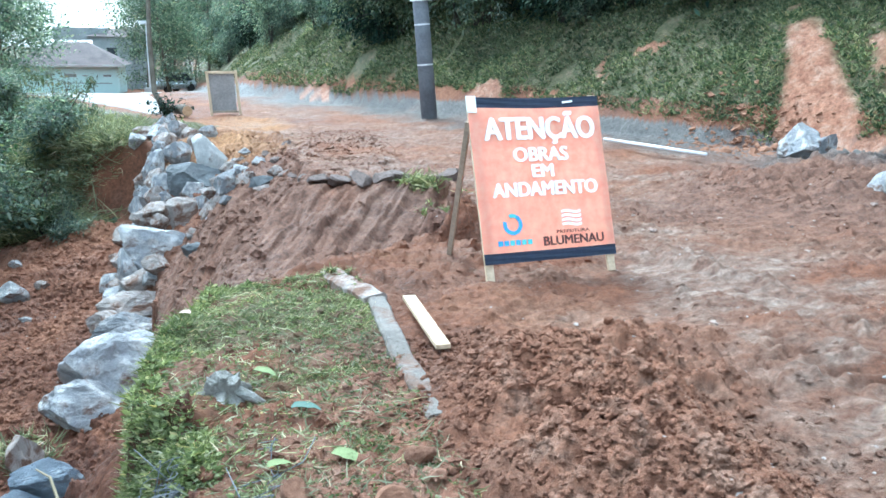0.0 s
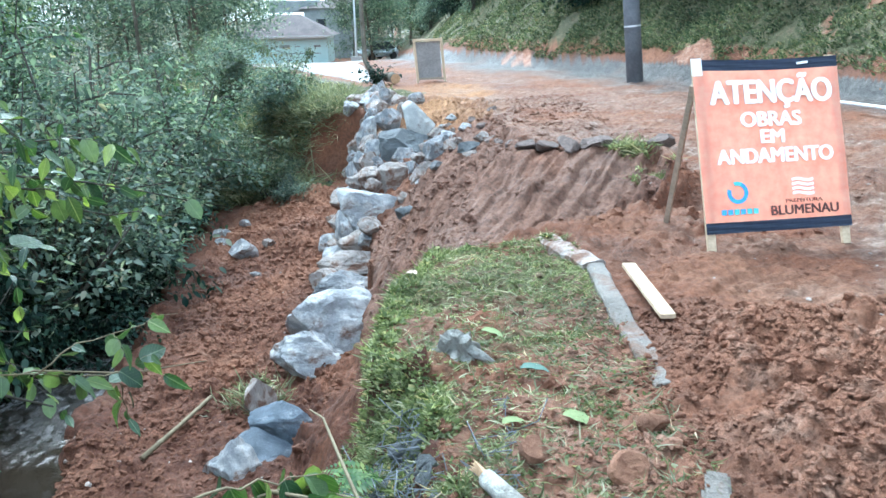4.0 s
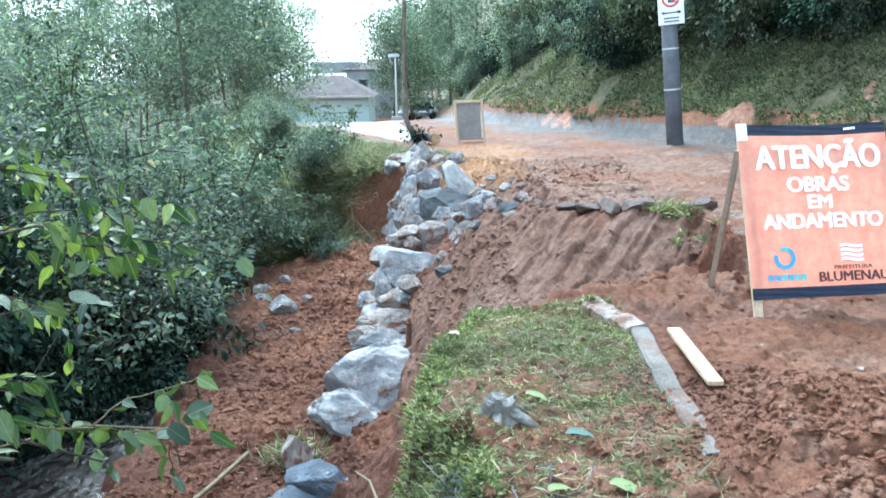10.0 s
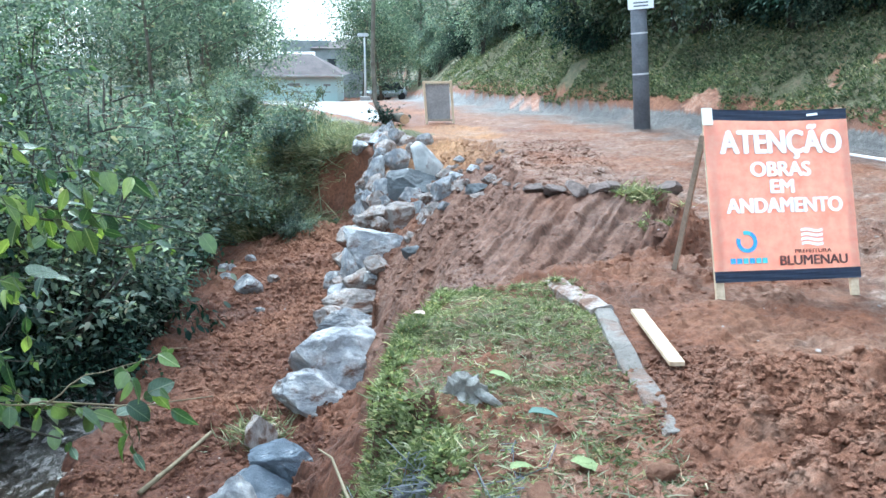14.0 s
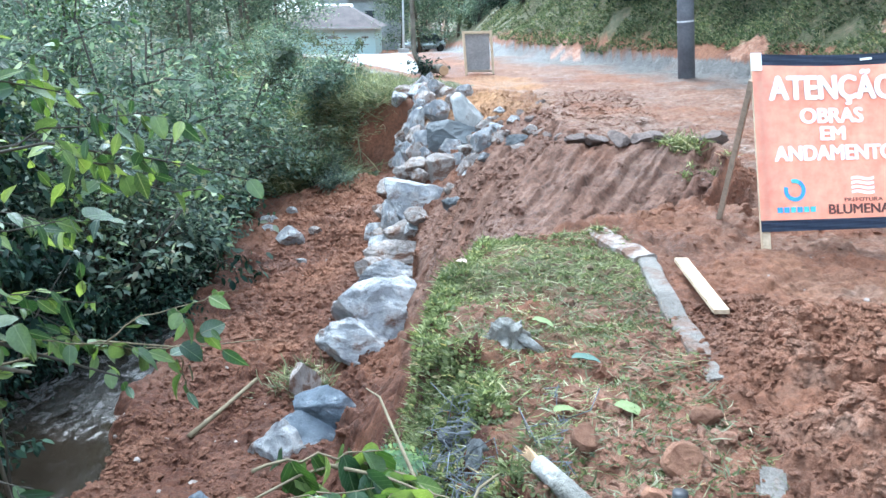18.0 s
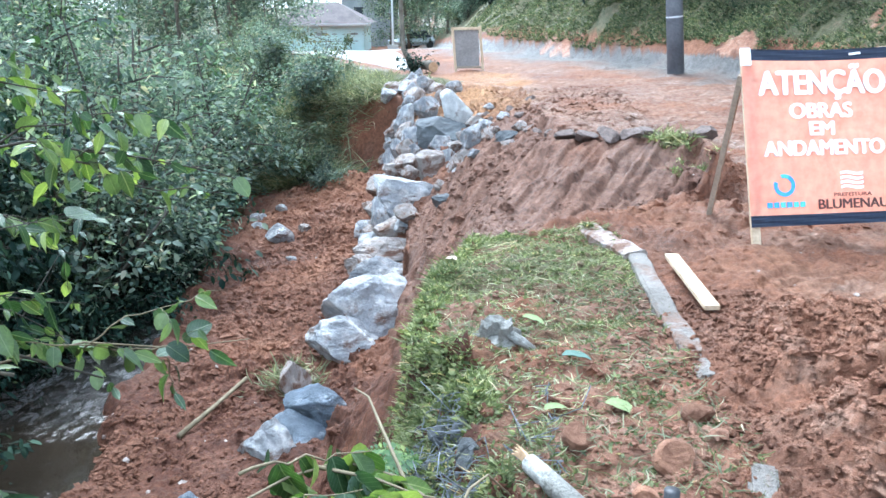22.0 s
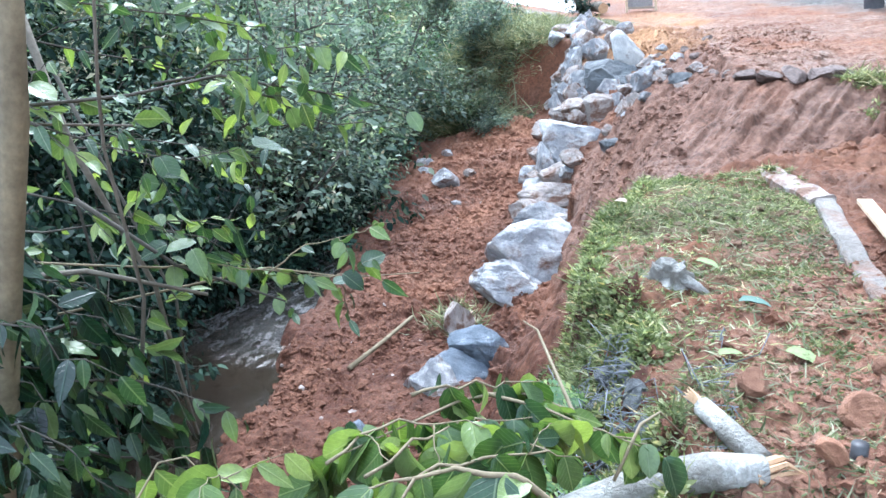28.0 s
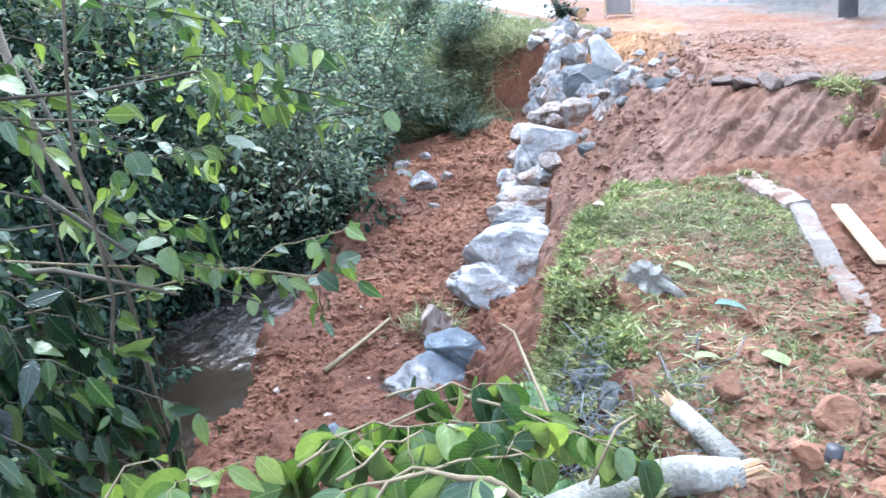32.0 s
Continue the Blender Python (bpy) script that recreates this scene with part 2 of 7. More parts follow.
WOOD = plain("sawn_pine", (0.42, 0.30, 0.19), (0.62, 0.49, 0.34), 6.0, 0.75, 0, 0.3, 50)
BOARD_BACK = plain("banner_back", (0.20, 0.185, 0.18), (0.30, 0.275, 0.26), 3.0, 0.8, 0, 0.2, 30)
OLD_WOOD = plain("grey_wood", (0.20, 0.155, 0.11), (0.36, 0.29, 0.22), 6.0, 0.85, 0, 0.3, 50)
BARK = plain("bark", (0.075, 0.062, 0.045), (0.19, 0.165, 0.13), 5.0, 0.95, 0, 0.6, 45)
LICHEN = rock_material("lichen_bark", (0.15, 0.14, 0.12), (0.32, 0.305, 0.27), (0.56, 0.56, 0.53), 0.48, 0.62)
SPLINTER = plain("fresh_wood", (0.33, 0.19, 0.10), (0.50, 0.34, 0.20), 14.0, 0.85, 0, 0.6, 70)
TWIG = plain("twig", (0.11, 0.085, 0.05), (0.22, 0.175, 0.105), 9.0, 0.85, 0, 0.3, 60)
PALE_TWIG = plain("pale_twig", (0.12, 0.095, 0.055), (0.23, 0.185, 0.115), 9.0, 0.85, 0, 0.3, 60)
POLE = plain("pole_grey", (0.095, 0.10, 0.115), (0.17, 0.18, 0.20), 2.5, 0.85, 0, 0.3, 30)
ORANGE = plain("orange_banner", (0.93, 0.47, 0.335), (0.95, 0.525, 0.385), 1.5, 0.42, 0, 0.08, 12)
NAVY = plain("navy_strip", (0.028, 0.04, 0.075), (0.05, 0.065, 0.11), 3.0, 0.5, 0, 0.08, 20)
WHITE = plain("white_print", (0.80, 0.80, 0.79), (0.86, 0.86, 0.85), 4.0, 0.45, 0, 0.05, 30)
SKYBLUE = plain("blue_print", (0.06, 0.28, 0.62), (0.09, 0.36, 0.70), 4.0, 0.45, 0, 0.05, 30)
TEAL = plain("teal_print", (0.10, 0.45, 0.50), (0.14, 0.52, 0.55), 4.0, 0.45, 0, 0.05, 30)
MAROON = plain("dark_print", (0.075, 0.03, 0.03), (0.11, 0.05, 0.045), 4.0, 0.5, 0, 0.05, 30)
RED = plain("red_print", (0.55, 0.04, 0.05), (0.62, 0.06, 0.07), 4.0, 0.5, 0, 0.05, 30)
BLACK = plain("black_plastic", (0.018, 0.018, 0.02), (0.045, 0.045, 0.05), 6.0, 0.5, 0, 0.2, 40)
PLASTER = plain("pale_plaster", (0.58, 0.79, 0.79), (0.68, 0.86, 0.86), 0.8, 0.9, 0, 0.1, 14)
ROOF = plain("fibre_roof", (0.09, 0.075, 0.075), (0.16, 0.13, 0.125), 1.2, 0.9, 0, 0.3, 20)
WALL_GREY = plain("grey_wall", (0.20, 0.22, 0.22), (0.32, 0.33, 0.33), 1.0, 0.9, 0, 0.2, 14)
METAL = plain("pale_metal", (0.55, 0.56, 0.57), (0.68, 0.68, 0.68), 3.0, 0.45, 0.3, 0.05, 20)
CAR_PAINT = plain("car_paint", (0.52, 0.58, 0.62), (0.60, 0.66, 0.70), 2.0, 0.25, 0.2, 0.02, 30)
RUBBER = plain("rubber", (0.02, 0.02, 0.02), (0.04, 0.04, 0.04), 8.0, 0.9, 0, 0.2, 40)
LEAF_NEAR = leaf_material("leaf_bright", (0.022, 0.045, 0.028), (0.06, 0.105, 0.052), (0.16, 0.215, 0.10), 0.5, 0.46)
LEAF_YELLOW = leaf_material("leaf_yellow_green", (0.028, 0.055, 0.03), (0.085, 0.13, 0.058), (0.22, 0.27, 0.11), 0.5)
# darker copy of the bark, thicket shade included in its colour
SHADE_BARK = plain("bark_in_shade_tone", (0.03, 0.026, 0.02), (0.085, 0.075, 0.058), 5.0, 0.95, 0, 0.6, 45)
# dark green taken near black, so the leaf colour carries the thicket's shade
LEAF_SHADE_DARK = leaf_material("leaf_shade_dark", (0.006, 0.015, 0.012), (0.018, 0.038, 0.028), (0.055, 0.09, 0.062), 0.65, 0.2)
# greens paled and greyed in base colour to stand in for haze
LEAF_HAZED = leaf_material("leaf_hazed", (0.065, 0.095, 0.08), (0.155, 0.20, 0.17), (0.31, 0.345, 0.285), 0.6, 0.5)
LEAF_BANK = leaf_material("leaf_bank", (0.035, 0.055, 0.033), (0.085, 0.11, 0.062), (0.21, 0.22, 0.138), 0.55)
LEAF_FALLEN = leaf_material("leaf_fallen_branch", (0.028, 0.068, 0.024), (0.065, 0.13, 0.036), (0.17, 0.235, 0.07), 0.33)
LEAF_WEED = leaf_material("weed_leaf", (0.08, 0.10, 0.045), (0.19, 0.21, 0.10), (0.40, 0.41, 0.24), 0.6)
GRASS = leaf_material("grass_blade", (0.09, 0.10, 0.05), (0.195, 0.20, 0.105), (0.42, 0.40, 0.26), 0.65)
LONG_GRASS = leaf_material("grass_long", (0.08, 0.105, 0.035), (0.18, 0.21, 0.075), (0.38, 0.39, 0.18), 0.5)
DRY_GRASS = leaf_material("grass_tall", (0.11, 0.125, 0.075), (0.23, 0.235, 0.15), (0.46, 0.43, 0.31), 0.65)
BIG_BRIGHT = big_leaf("big_leaf_bright", (0.04, 0.078, 0.024), (0.10, 0.16, 0.05), (0.24, 0.30, 0.10))
BIG_GREEN = big_leaf("big_leaf_green", (0.016, 0.04, 0.022), (0.05, 0.095, 0.045), (0.17, 0.225, 0.11))
# glossy dark leaves, with the pool's deep shade also put into the base colour
BIG_SHADE_DARK = big_leaf("big_leaf_shade_dark", (0.003, 0.010, 0.009), (0.010, 0.028, 0.020), (0.038, 0.075, 0.042), 0.25)
BIG_YELLOW = big_leaf("big_leaf_yellow", (0.055, 0.095, 0.03), (0.135, 0.195, 0.062), (0.29, 0.345, 0.125))
PALE_LEAF = plain("fallen_leaf_pale", (0.12, 0.16, 0.06), (0.20, 0.23, 0.10), 9.0, 0.85, 0, 0.1, 60)
BLUE_LEAF = plain("fallen_leaf_blue", (0.05, 0.10, 0.075), (0.085, 0.14, 0.11), 9.0, 0.75, 0, 0.1, 60)


def water_material():
    m, nt, ns, lk, p = nodes_of("stream_water")
    co = place_of(nt)
    col = ramp(nt, noise_node(nt, co, 0.8, 4), (0.3, (0.010, 0.008, 0.006)), (0.7, (0.026, 0.019, 0.013)))
    p.inputs["Roughness"].default_value, p.inputs["IOR"].default_value = 0.04, 1.45
    st = ns.new("ShaderNodeMapping")
    st.inputs["Scale"].default_value = (1.0, 0.55, 1.0)
    lk.new(co, st.inputs["Vector"])
    sep = ns.new("ShaderNodeSeparateXYZ")
    lk.new(co, sep.inputs[0])
    span = ns.new("ShaderNodeMapRange")
    lk.new(sep.outputs[1], span.inputs[0])
    span.inputs[1].default_value, span.inputs[2].default_value = 6.7, 8.0
    # the riffle's silvery sky glint, painted as pale grey patches in the base colour
    silver_glint = mix(nt, 1.0, span.outputs[0], ramp(nt, noise_node(nt, st.outputs[0], 5.0, 5, 0.7, 0.6), (0.5, (0, 0, 0)), (0.6, (0.8, 0.8, 0.8))), 'MULTIPLY')
    lk.new(mix(nt, silver_glint, col, (0.16, 0.155, 0.15)), p.inputs["Base Color"])
    fast = mix(nt, span.outputs[0], (0.06, 0.06, 0.06), (1.0, 1.0, 1.0))
    bump(nt, p, mix(nt, 1.0, noise_node(nt, st.outputs[0], 11.0, 4, 0.6, 0.8), fast, 'MULTIPLY'), 0.8, 0.12)
    return m


WATER = water_material()


def glass_material():
    m, nt, ns, lk, p = nodes_of("dark_glass")
    p.inputs["Base Color"].default_value = (0.03, 0.04, 0.045, 1)
    p.inputs["Roughness"].default_value = 0.05
    return m


GLASS = glass_material()


# ---- mesh helpers ----
def part(name, bm, material, parent=None, label="", smooth=False):
    """Links a bmesh as one mesh object, under a thing where one is given."""
    me = bpy.data.meshes.new(name)
    if smooth:
        for f in bm.faces:
            f.smooth = True
    bm.to_mesh(me)
    bm.free()
    me.materials.append(material)
    ob = new(name, me)
    if parent:
        ob.parent = parent
    return tagged(ob, label)


def array_mesh(name, verts, tris, material, smooth=False):
    """A mesh from numpy arrays of corners and triangles."""
    me = bpy.data.meshes.new(name)
    verts, tris = np.asarray(verts, np.float32), np.asarray(tris, np.int32)
    n = tris.shape[1]
    me.vertices.add(len(verts))
    me.vertices.foreach_set("co", verts.ravel())
    me.loops.add(tris.size)
    me.loops.foreach_set("vertex_index", tris.ravel())
    me.polygons.add(len(tris))
    me.polygons.foreach_set("loop_start", np.arange(0, tris.size, n, dtype=np.int32))
    me.polygons.foreach_set("use_smooth", np.full(len(tris), smooth))
    me.materials.append(material)
    me.update(calc_edges=True)
    return me


def thing(name, label, category, group="", at=(0, 0, 0), rz=0.0):
    ob = new(name)
    ob.empty_display_size = 0.1
    ob.matrix_world = pose(*at, 0, 0, rz)
    return tagged(ob, label, category, group)


def box_bm(x, y, z, cx=0.0, cy=0.0, cz=0.0, bevel=0.0, m=None):
    bm = bmesh.new()
    bmesh.ops.create_cube(bm, size=1, matrix=Matrix.Translation((cx, cy, cz)) @ Matrix.Diagonal((x, y, z, 1)))
    if bevel:
        bmesh.ops.bevel(bm, geom=bm.edges[:], offset=bevel, segments=2, affect='EDGES')
    if m is not None:
        bmesh.ops.transform(bm, matrix=m, verts=bm.verts[:])
    return bm


def tube(points, radii, sides=7, wobble=0.0, seed=0):
    """Corners and triangles of a tapering round limb along points."""
    pts, rnd = np.asarray(points, float), np.random.RandomState(seed)
    verts, tris = [], []
    for i, p in enumerate(pts):
        d = pts[min(i + 1, len(pts) - 1)] - pts[max(i - 1, 0)]
        d /= np.linalg.norm(d) + 1e-9
        a = np.cross(d, (0.31, 0.2, 0.93) if abs(d[2]) < 0.9 else (1, 0.1, 0))
        a /= np.linalg.norm(a)
        b = np.cross(d, a)
        for k in range(sides):
            t = 2 * math.pi * k / sides
            r = radii[i] * (1 + wobble * rnd.uniform(-1, 1))
            verts.append(p + r * (math.cos(t) * a + math.sin(t) * b))
        if i:
            for k in range(sides):
                q, w = (i - 1) * sides + k, (i - 1) * sides + (k + 1) % sides
                tris += [(q, w, w + sides), (q, w + sides, q + sides)]
    n = len(verts)
    verts += [pts[0], pts[-1]]
    for k in range(sides):
        tris += [(n, (k + 1) % sides, k), (n + 1, n - sides + k, n - sides + (k + 1) % sides)]
    return np.array(verts), np.array(tris)


def join(pieces):
    verts, tris, n = [], [], 0
    for v, t in pieces:
        verts.append(v)
        tris.append(t + n)
        n += len(v)
    return np.concatenate(verts), np.concatenate(tris)


def leaf_shape(rows, fold, droop, ripple=0.0):
    """A pointed blade with a folded midrib: rows of (way along, half width)."""
    v, t = [(0, 0, 0)], []
    for k, (u, w) in enumerate(rows):
        z = -droop * u * u + ripple * math.sin(9 * u)
        v += [(-w, u - 0.02, z + fold * w + ripple * (k % 2)), (0, u, z), (w, u - 0.02, z + fold * w - ripple * (k % 2))]
    v.append((0, 1, -droop))
    t += [(0, 2, 1), (0, 3, 2)]
    for k in range(len(rows) - 1):
        b = 1 + 3 * k
        t += [(b, b + 1, b + 4), (b, b + 4, b + 3), (b + 1, b + 2, b + 5), (b + 1, b + 5, b + 4)]
    b = 1 + 3 * (len(rows) - 1)
    t += [(b, b + 1, b + 3), (b + 1, b + 2, b + 3)]
    return np.array(v), np.array(t)


LEAF_FULL = leaf_shape([(.14, .13), (.36, .235), (.6, .22), (.82, .12)], 0.3, 0.18)
LEAF_ROUND = leaf_shape([(.05, .15), (.18, .31), (.4, .40), (.62, .385), (.8, .29), (.93, .15)], 0.22, 0.16, 0.012)
LEAF_LONG = leaf_shape([(.08, .08), (.22, .17), (.42, .215), (.62, .19), (.8, .115), (.92, .05)], 0.3, 0.28, 0.012)
LEAF_SMALL = leaf_shape([(.25, .2), (.65, .2)], 0.3, 0.18)
LEAF_THIN = (np.array([(0, 0, 0), (-.22, .45, .05), (.22, .45, .05), (0, 1, -.1)]), np.array([(0, 2, 1), (1, 2, 3)]))
REED = (np.array([(-.011, 0, 0), (.011, 0, 0), (-.010, .35, .10), (.010, .35, .10), (-.007, .7, .06), (.007, .7, .06), (0, 1, -.12)]), np.array([(0, 1, 3), (0, 3, 2), (2, 3, 5), (2, 5, 4), (4, 5, 6)]))
BLADE = (np.array([(-.03, 0, 0), (.03, 0, 0), (-.028, .5, .10), (.028, .5, .10), (0, 1, -.02)]), np.array([(0, 1, 3), (0, 3, 2), (2, 3, 4)]))


def spread(template, places, ways, sizes, rnd, roll=0.8):
    """One template set at each place, its length along ways."""
    v, t = template
    ways = ways / (np.linalg.norm(ways, axis=1, keepdims=True) + 1e-9)
    side = np.cross(ways, np.array([0, 0, 1.0]) + 0.02 * rnd.randn(len(ways), 3))
    side /= np.linalg.norm(side, axis=1, keepdims=True) + 1e-9
    up = np.cross(side, ways)
    a = rnd.uniform(-roll, roll, len(ways))[:, None]
    side, up = np.cos(a) * side + np.sin(a) * up, np.cos(a) * up - np.sin(a) * side
    wide = rnd.uniform(0.8, 1.2, len(ways))[:, None, None]
    co = places[:, None] + sizes[:, None, None] * (v[None, :, :1] * wide * side[:, None] + v[None, :, 1:2] * ways[:, None] + v[None, :, 2:] * up[:, None])
    tri = t[None] + (np.arange(len(places)) * len(v))[:, None, None]
    return co.reshape(-1, 3), tri.reshape(-1, 3)


# ---- lay of the land ----
def lattice(ix, iy, seed):
    h = (ix.astype(np.int64) * 374761393 + iy.astype(np.int64) * 668265263 + seed * 974711) & 0x7fffffff
    h = ((h ^ (h >> 13)) * 1274126177) & 0x7fffffff
    return ((h ^ (h >> 16)) & 0xffff) / 65535.0


def value_noise(x, y, seed):
    ix, iy = np.floor(x), np.floor(y)
    fx, fy = x - ix, y - iy
    fx, fy = fx * fx * (3 - 2 * fx), fy * fy * (3 - 2 * fy)
    a, b = lattice(ix, iy, seed), lattice(ix + 1, iy, seed)
    c, d = lattice(ix, iy + 1, seed), lattice(ix + 1, iy + 1, seed)
    return (a * (1 - fx) + b * fx) * (1 - fy) + (c * (1 - fx) + d * fx) * fy - 0.5


def fbm(x, y, scale, octaves, seed):
    out, amp = 0.0, 1.0
    for k in range(octaves):
        out = out + amp * value_noise(x * scale + 7.3 * k, y * scale - 3.1 * k, seed + k)
        scale, amp = scale * 2.03, amp * 0.5
    return out


def clods(x, y, cell, seed, filled=0.7):
    """Height of rounded lumps packed in cells of that size, in metres."""
    u = x / cell + 0.5 * fbm(x / cell, y / cell, 1.7, 2, seed + 5)
    v = y / cell + 0.5 * fbm(x / cell + 31, y / cell, 1.7, 2, seed + 6)
    ix, iy = np.floor(u), np.floor(v)
    out = np.zeros(np.shape(x))
    for dx in (-1, 0, 1):
        for dy in (-1, 0, 1):
            cx, cy = ix + dx, iy + dy
            r = 0.30 + 0.45 * lattice(cx, cy, seed + 2) ** 2
            on = lattice(cx, cy, seed + 3) < filled
            d2 = ((u - cx - 0.1 - 0.8 * lattice(cx, cy, seed)) ** 2 + (v - cy - 0.1 - 0.8 * lattice(cx, cy, seed + 1)) ** 2) / (r * r)
            out = np.maximum(out, np.where(on, r * np.sqrt(np.clip(1 - d2, 0, 1)), 0))
    return out * cell


#        y of the cross-section, and across it: stream edge, foot of slope, its height, ledge, its height, road edge
LAND_Y = [-3, 2, 3.25, 3.6, 4, 5.0, 5.5, 6.1, 7.0, 8.3, 9.6, 10.4, 12, 13, 14.3, 15.6, 16.6, 18, 22, 30, 60]
EDGE_X = [-3.0, -3.0, -3.02, -3.04, -3.08, -3.15, -3.2, -3.22, -3.35, -3.45, -3.6, -3.75, -3.9, -4.0, -4.1, -4.3, -4.5, -5.2, -7, -11, -26]
FOOT_X = [-1.2, -1.1, -1.08, -1.06, -1.05, -1.1, -1.15, -1.2, -1.3, -1.4, -1.45, -1.45, -1.45, -1.4, -1.35, -1.5, -3.9, -4.9, -6.5, -10.5, -25.5]
FOOT_Z = [-1.9, -1.9, -1.92, -1.93, -1.95, -2.0, -2.0, -2.0, -2.05, -2.1, -2.05, -1.95, -1.75, -1.6, -1.45, -1.4, -1.7, -1.8, -1.9, -1.9, -1.9]
LEDGE_X = [-.1, -.12, -.25, -.38, -.42, -.38, -.4, -.5, -.7, -.8, -.75, -.75, -.9, -1.0, -.98, -.95, -3.0, -3.9, -5.6, -9.3, -24]
LEDGE_Z = [-.38, -.38, -.4, -.65, -.85, -.95, -1.0, -1.15, -1.75, -1.9, -1.7, -1.55, -1.1, -.85, -.45, -.1, -.35, -.4, -.5, -.6, -1.5]
BRINK_X = [.07, .07, .05, -.2, -.24, -.12, .1, .85, 2.0, 2.6, 2.7, 1.35, 1.1, 1.05, 1.05, 1.05, -.2, -1.3, -3.4, -7.2, -21]
# bend of the slipped slope: its share of the way from ledge to road edge, across and up
BEND_ACROSS = [.5, .5, .5, .5, .5, .5, .5, .45, .31, .29, .27, .4, .5, .5, .5, .5, .5, .5, .5, .5, .5]
BEND_UP = [.5, .5, .5, .5, .5, .5, .5, .7, .86, .8, .52, .36, .42, .5, .5, .5, .5, .5, .5, .5, .5]
# tyre tracks on the muddy road: two ends and width
TRACKS = [((1.9, 5.1), (2.75, 1.6), 0.5), ((2.9, 5.9), (4.6, 2.6), 0.5), ((2.75, 4.3), (3.6, 1.7), 0.42), ((4.2, 6.6), (6.0, 4.4), 0.5), ((2.3, 11.5), (3.4, 8.0), 0.5)]


def toe_distance(x, y):
    """Metres past the foot of the road bank (positive on the bank)."""
    pts = [(10.4, -6), (10.2, 3), (9.4, 7), (8.2, 9.6), (7.0, 12), (5.4, 16.2), (4.2, 18.6), (2.6, 21), (0.6, 25), (-0.8, 36), (-2.5, 70), (-6, 140)]
    best, sign = np.full(np.shape(x), 1e9), np.zeros(np.shape(x))
    for (ax, ay), (bx, by) in zip(pts, pts[1:]):
        dx, dy = bx - ax, by - ay
        t = np.clip(((x - ax) * dx + (y - ay) * dy) / (dx * dx + dy * dy), 0, 1)
        d = np.hypot(x - ax - t * dx, y - ay - t * dy)
        s = np.where((x - ax) * dy - (y - ay) * dx > 0, 1, -1)
        sign = np.where(d < best, s, sign)
        best = np.minimum(best, d)
    return best * sign


def track_marks(x, y):
    """Relief of tyre lugs pressed into the mud, and how far in a track each place lies."""
    relief, inside = np.zeros(np.shape(x)), np.zeros(np.shape(x))
    for k, ((ax, ay), (bx, by), wide) in enumerate(TRACKS):
        long = math.hypot(bx - ax, by - ay)
        ux, uy = (bx - ax) / long, (by - ay) / long
        bend = 0.18 * np.sin(2.2 * (y - ay) / long + k)
        along, off = (x - ax) * ux + (y - ay) * uy, (x - ax) * uy - (y - ay) * ux + bend
        w = np.clip((wide / 2 - np.abs(off)) / 0.06, 0, 1) * np.clip(along / 0.3, 0, 1) * np.clip((long - along) / 0.3, 0, 1)
        lug = np.sin(2 * math.pi / 0.135 * (along - 0.55 * np.abs(off)) + 2.0 * fbm(x, y, 2.0, 2, 57))
        worn = np.clip(0.55 + 1.6 * fbm(x, y, 1.5, 3, 58), 0.1, 1)
        relief = relief + w * (0.03 * worn * np.clip(lug, -0.6, 0.8) - 0.02) + 0.018 * np.exp(-((np.abs(off) - wide / 2 - 0.05) / 0.05) ** 2) * np.clip(along / 0.3, 0, 1) * np.clip((long - along) / 0.3, 0, 1)
        inside = np.maximum(inside, w)
    return relief, inside


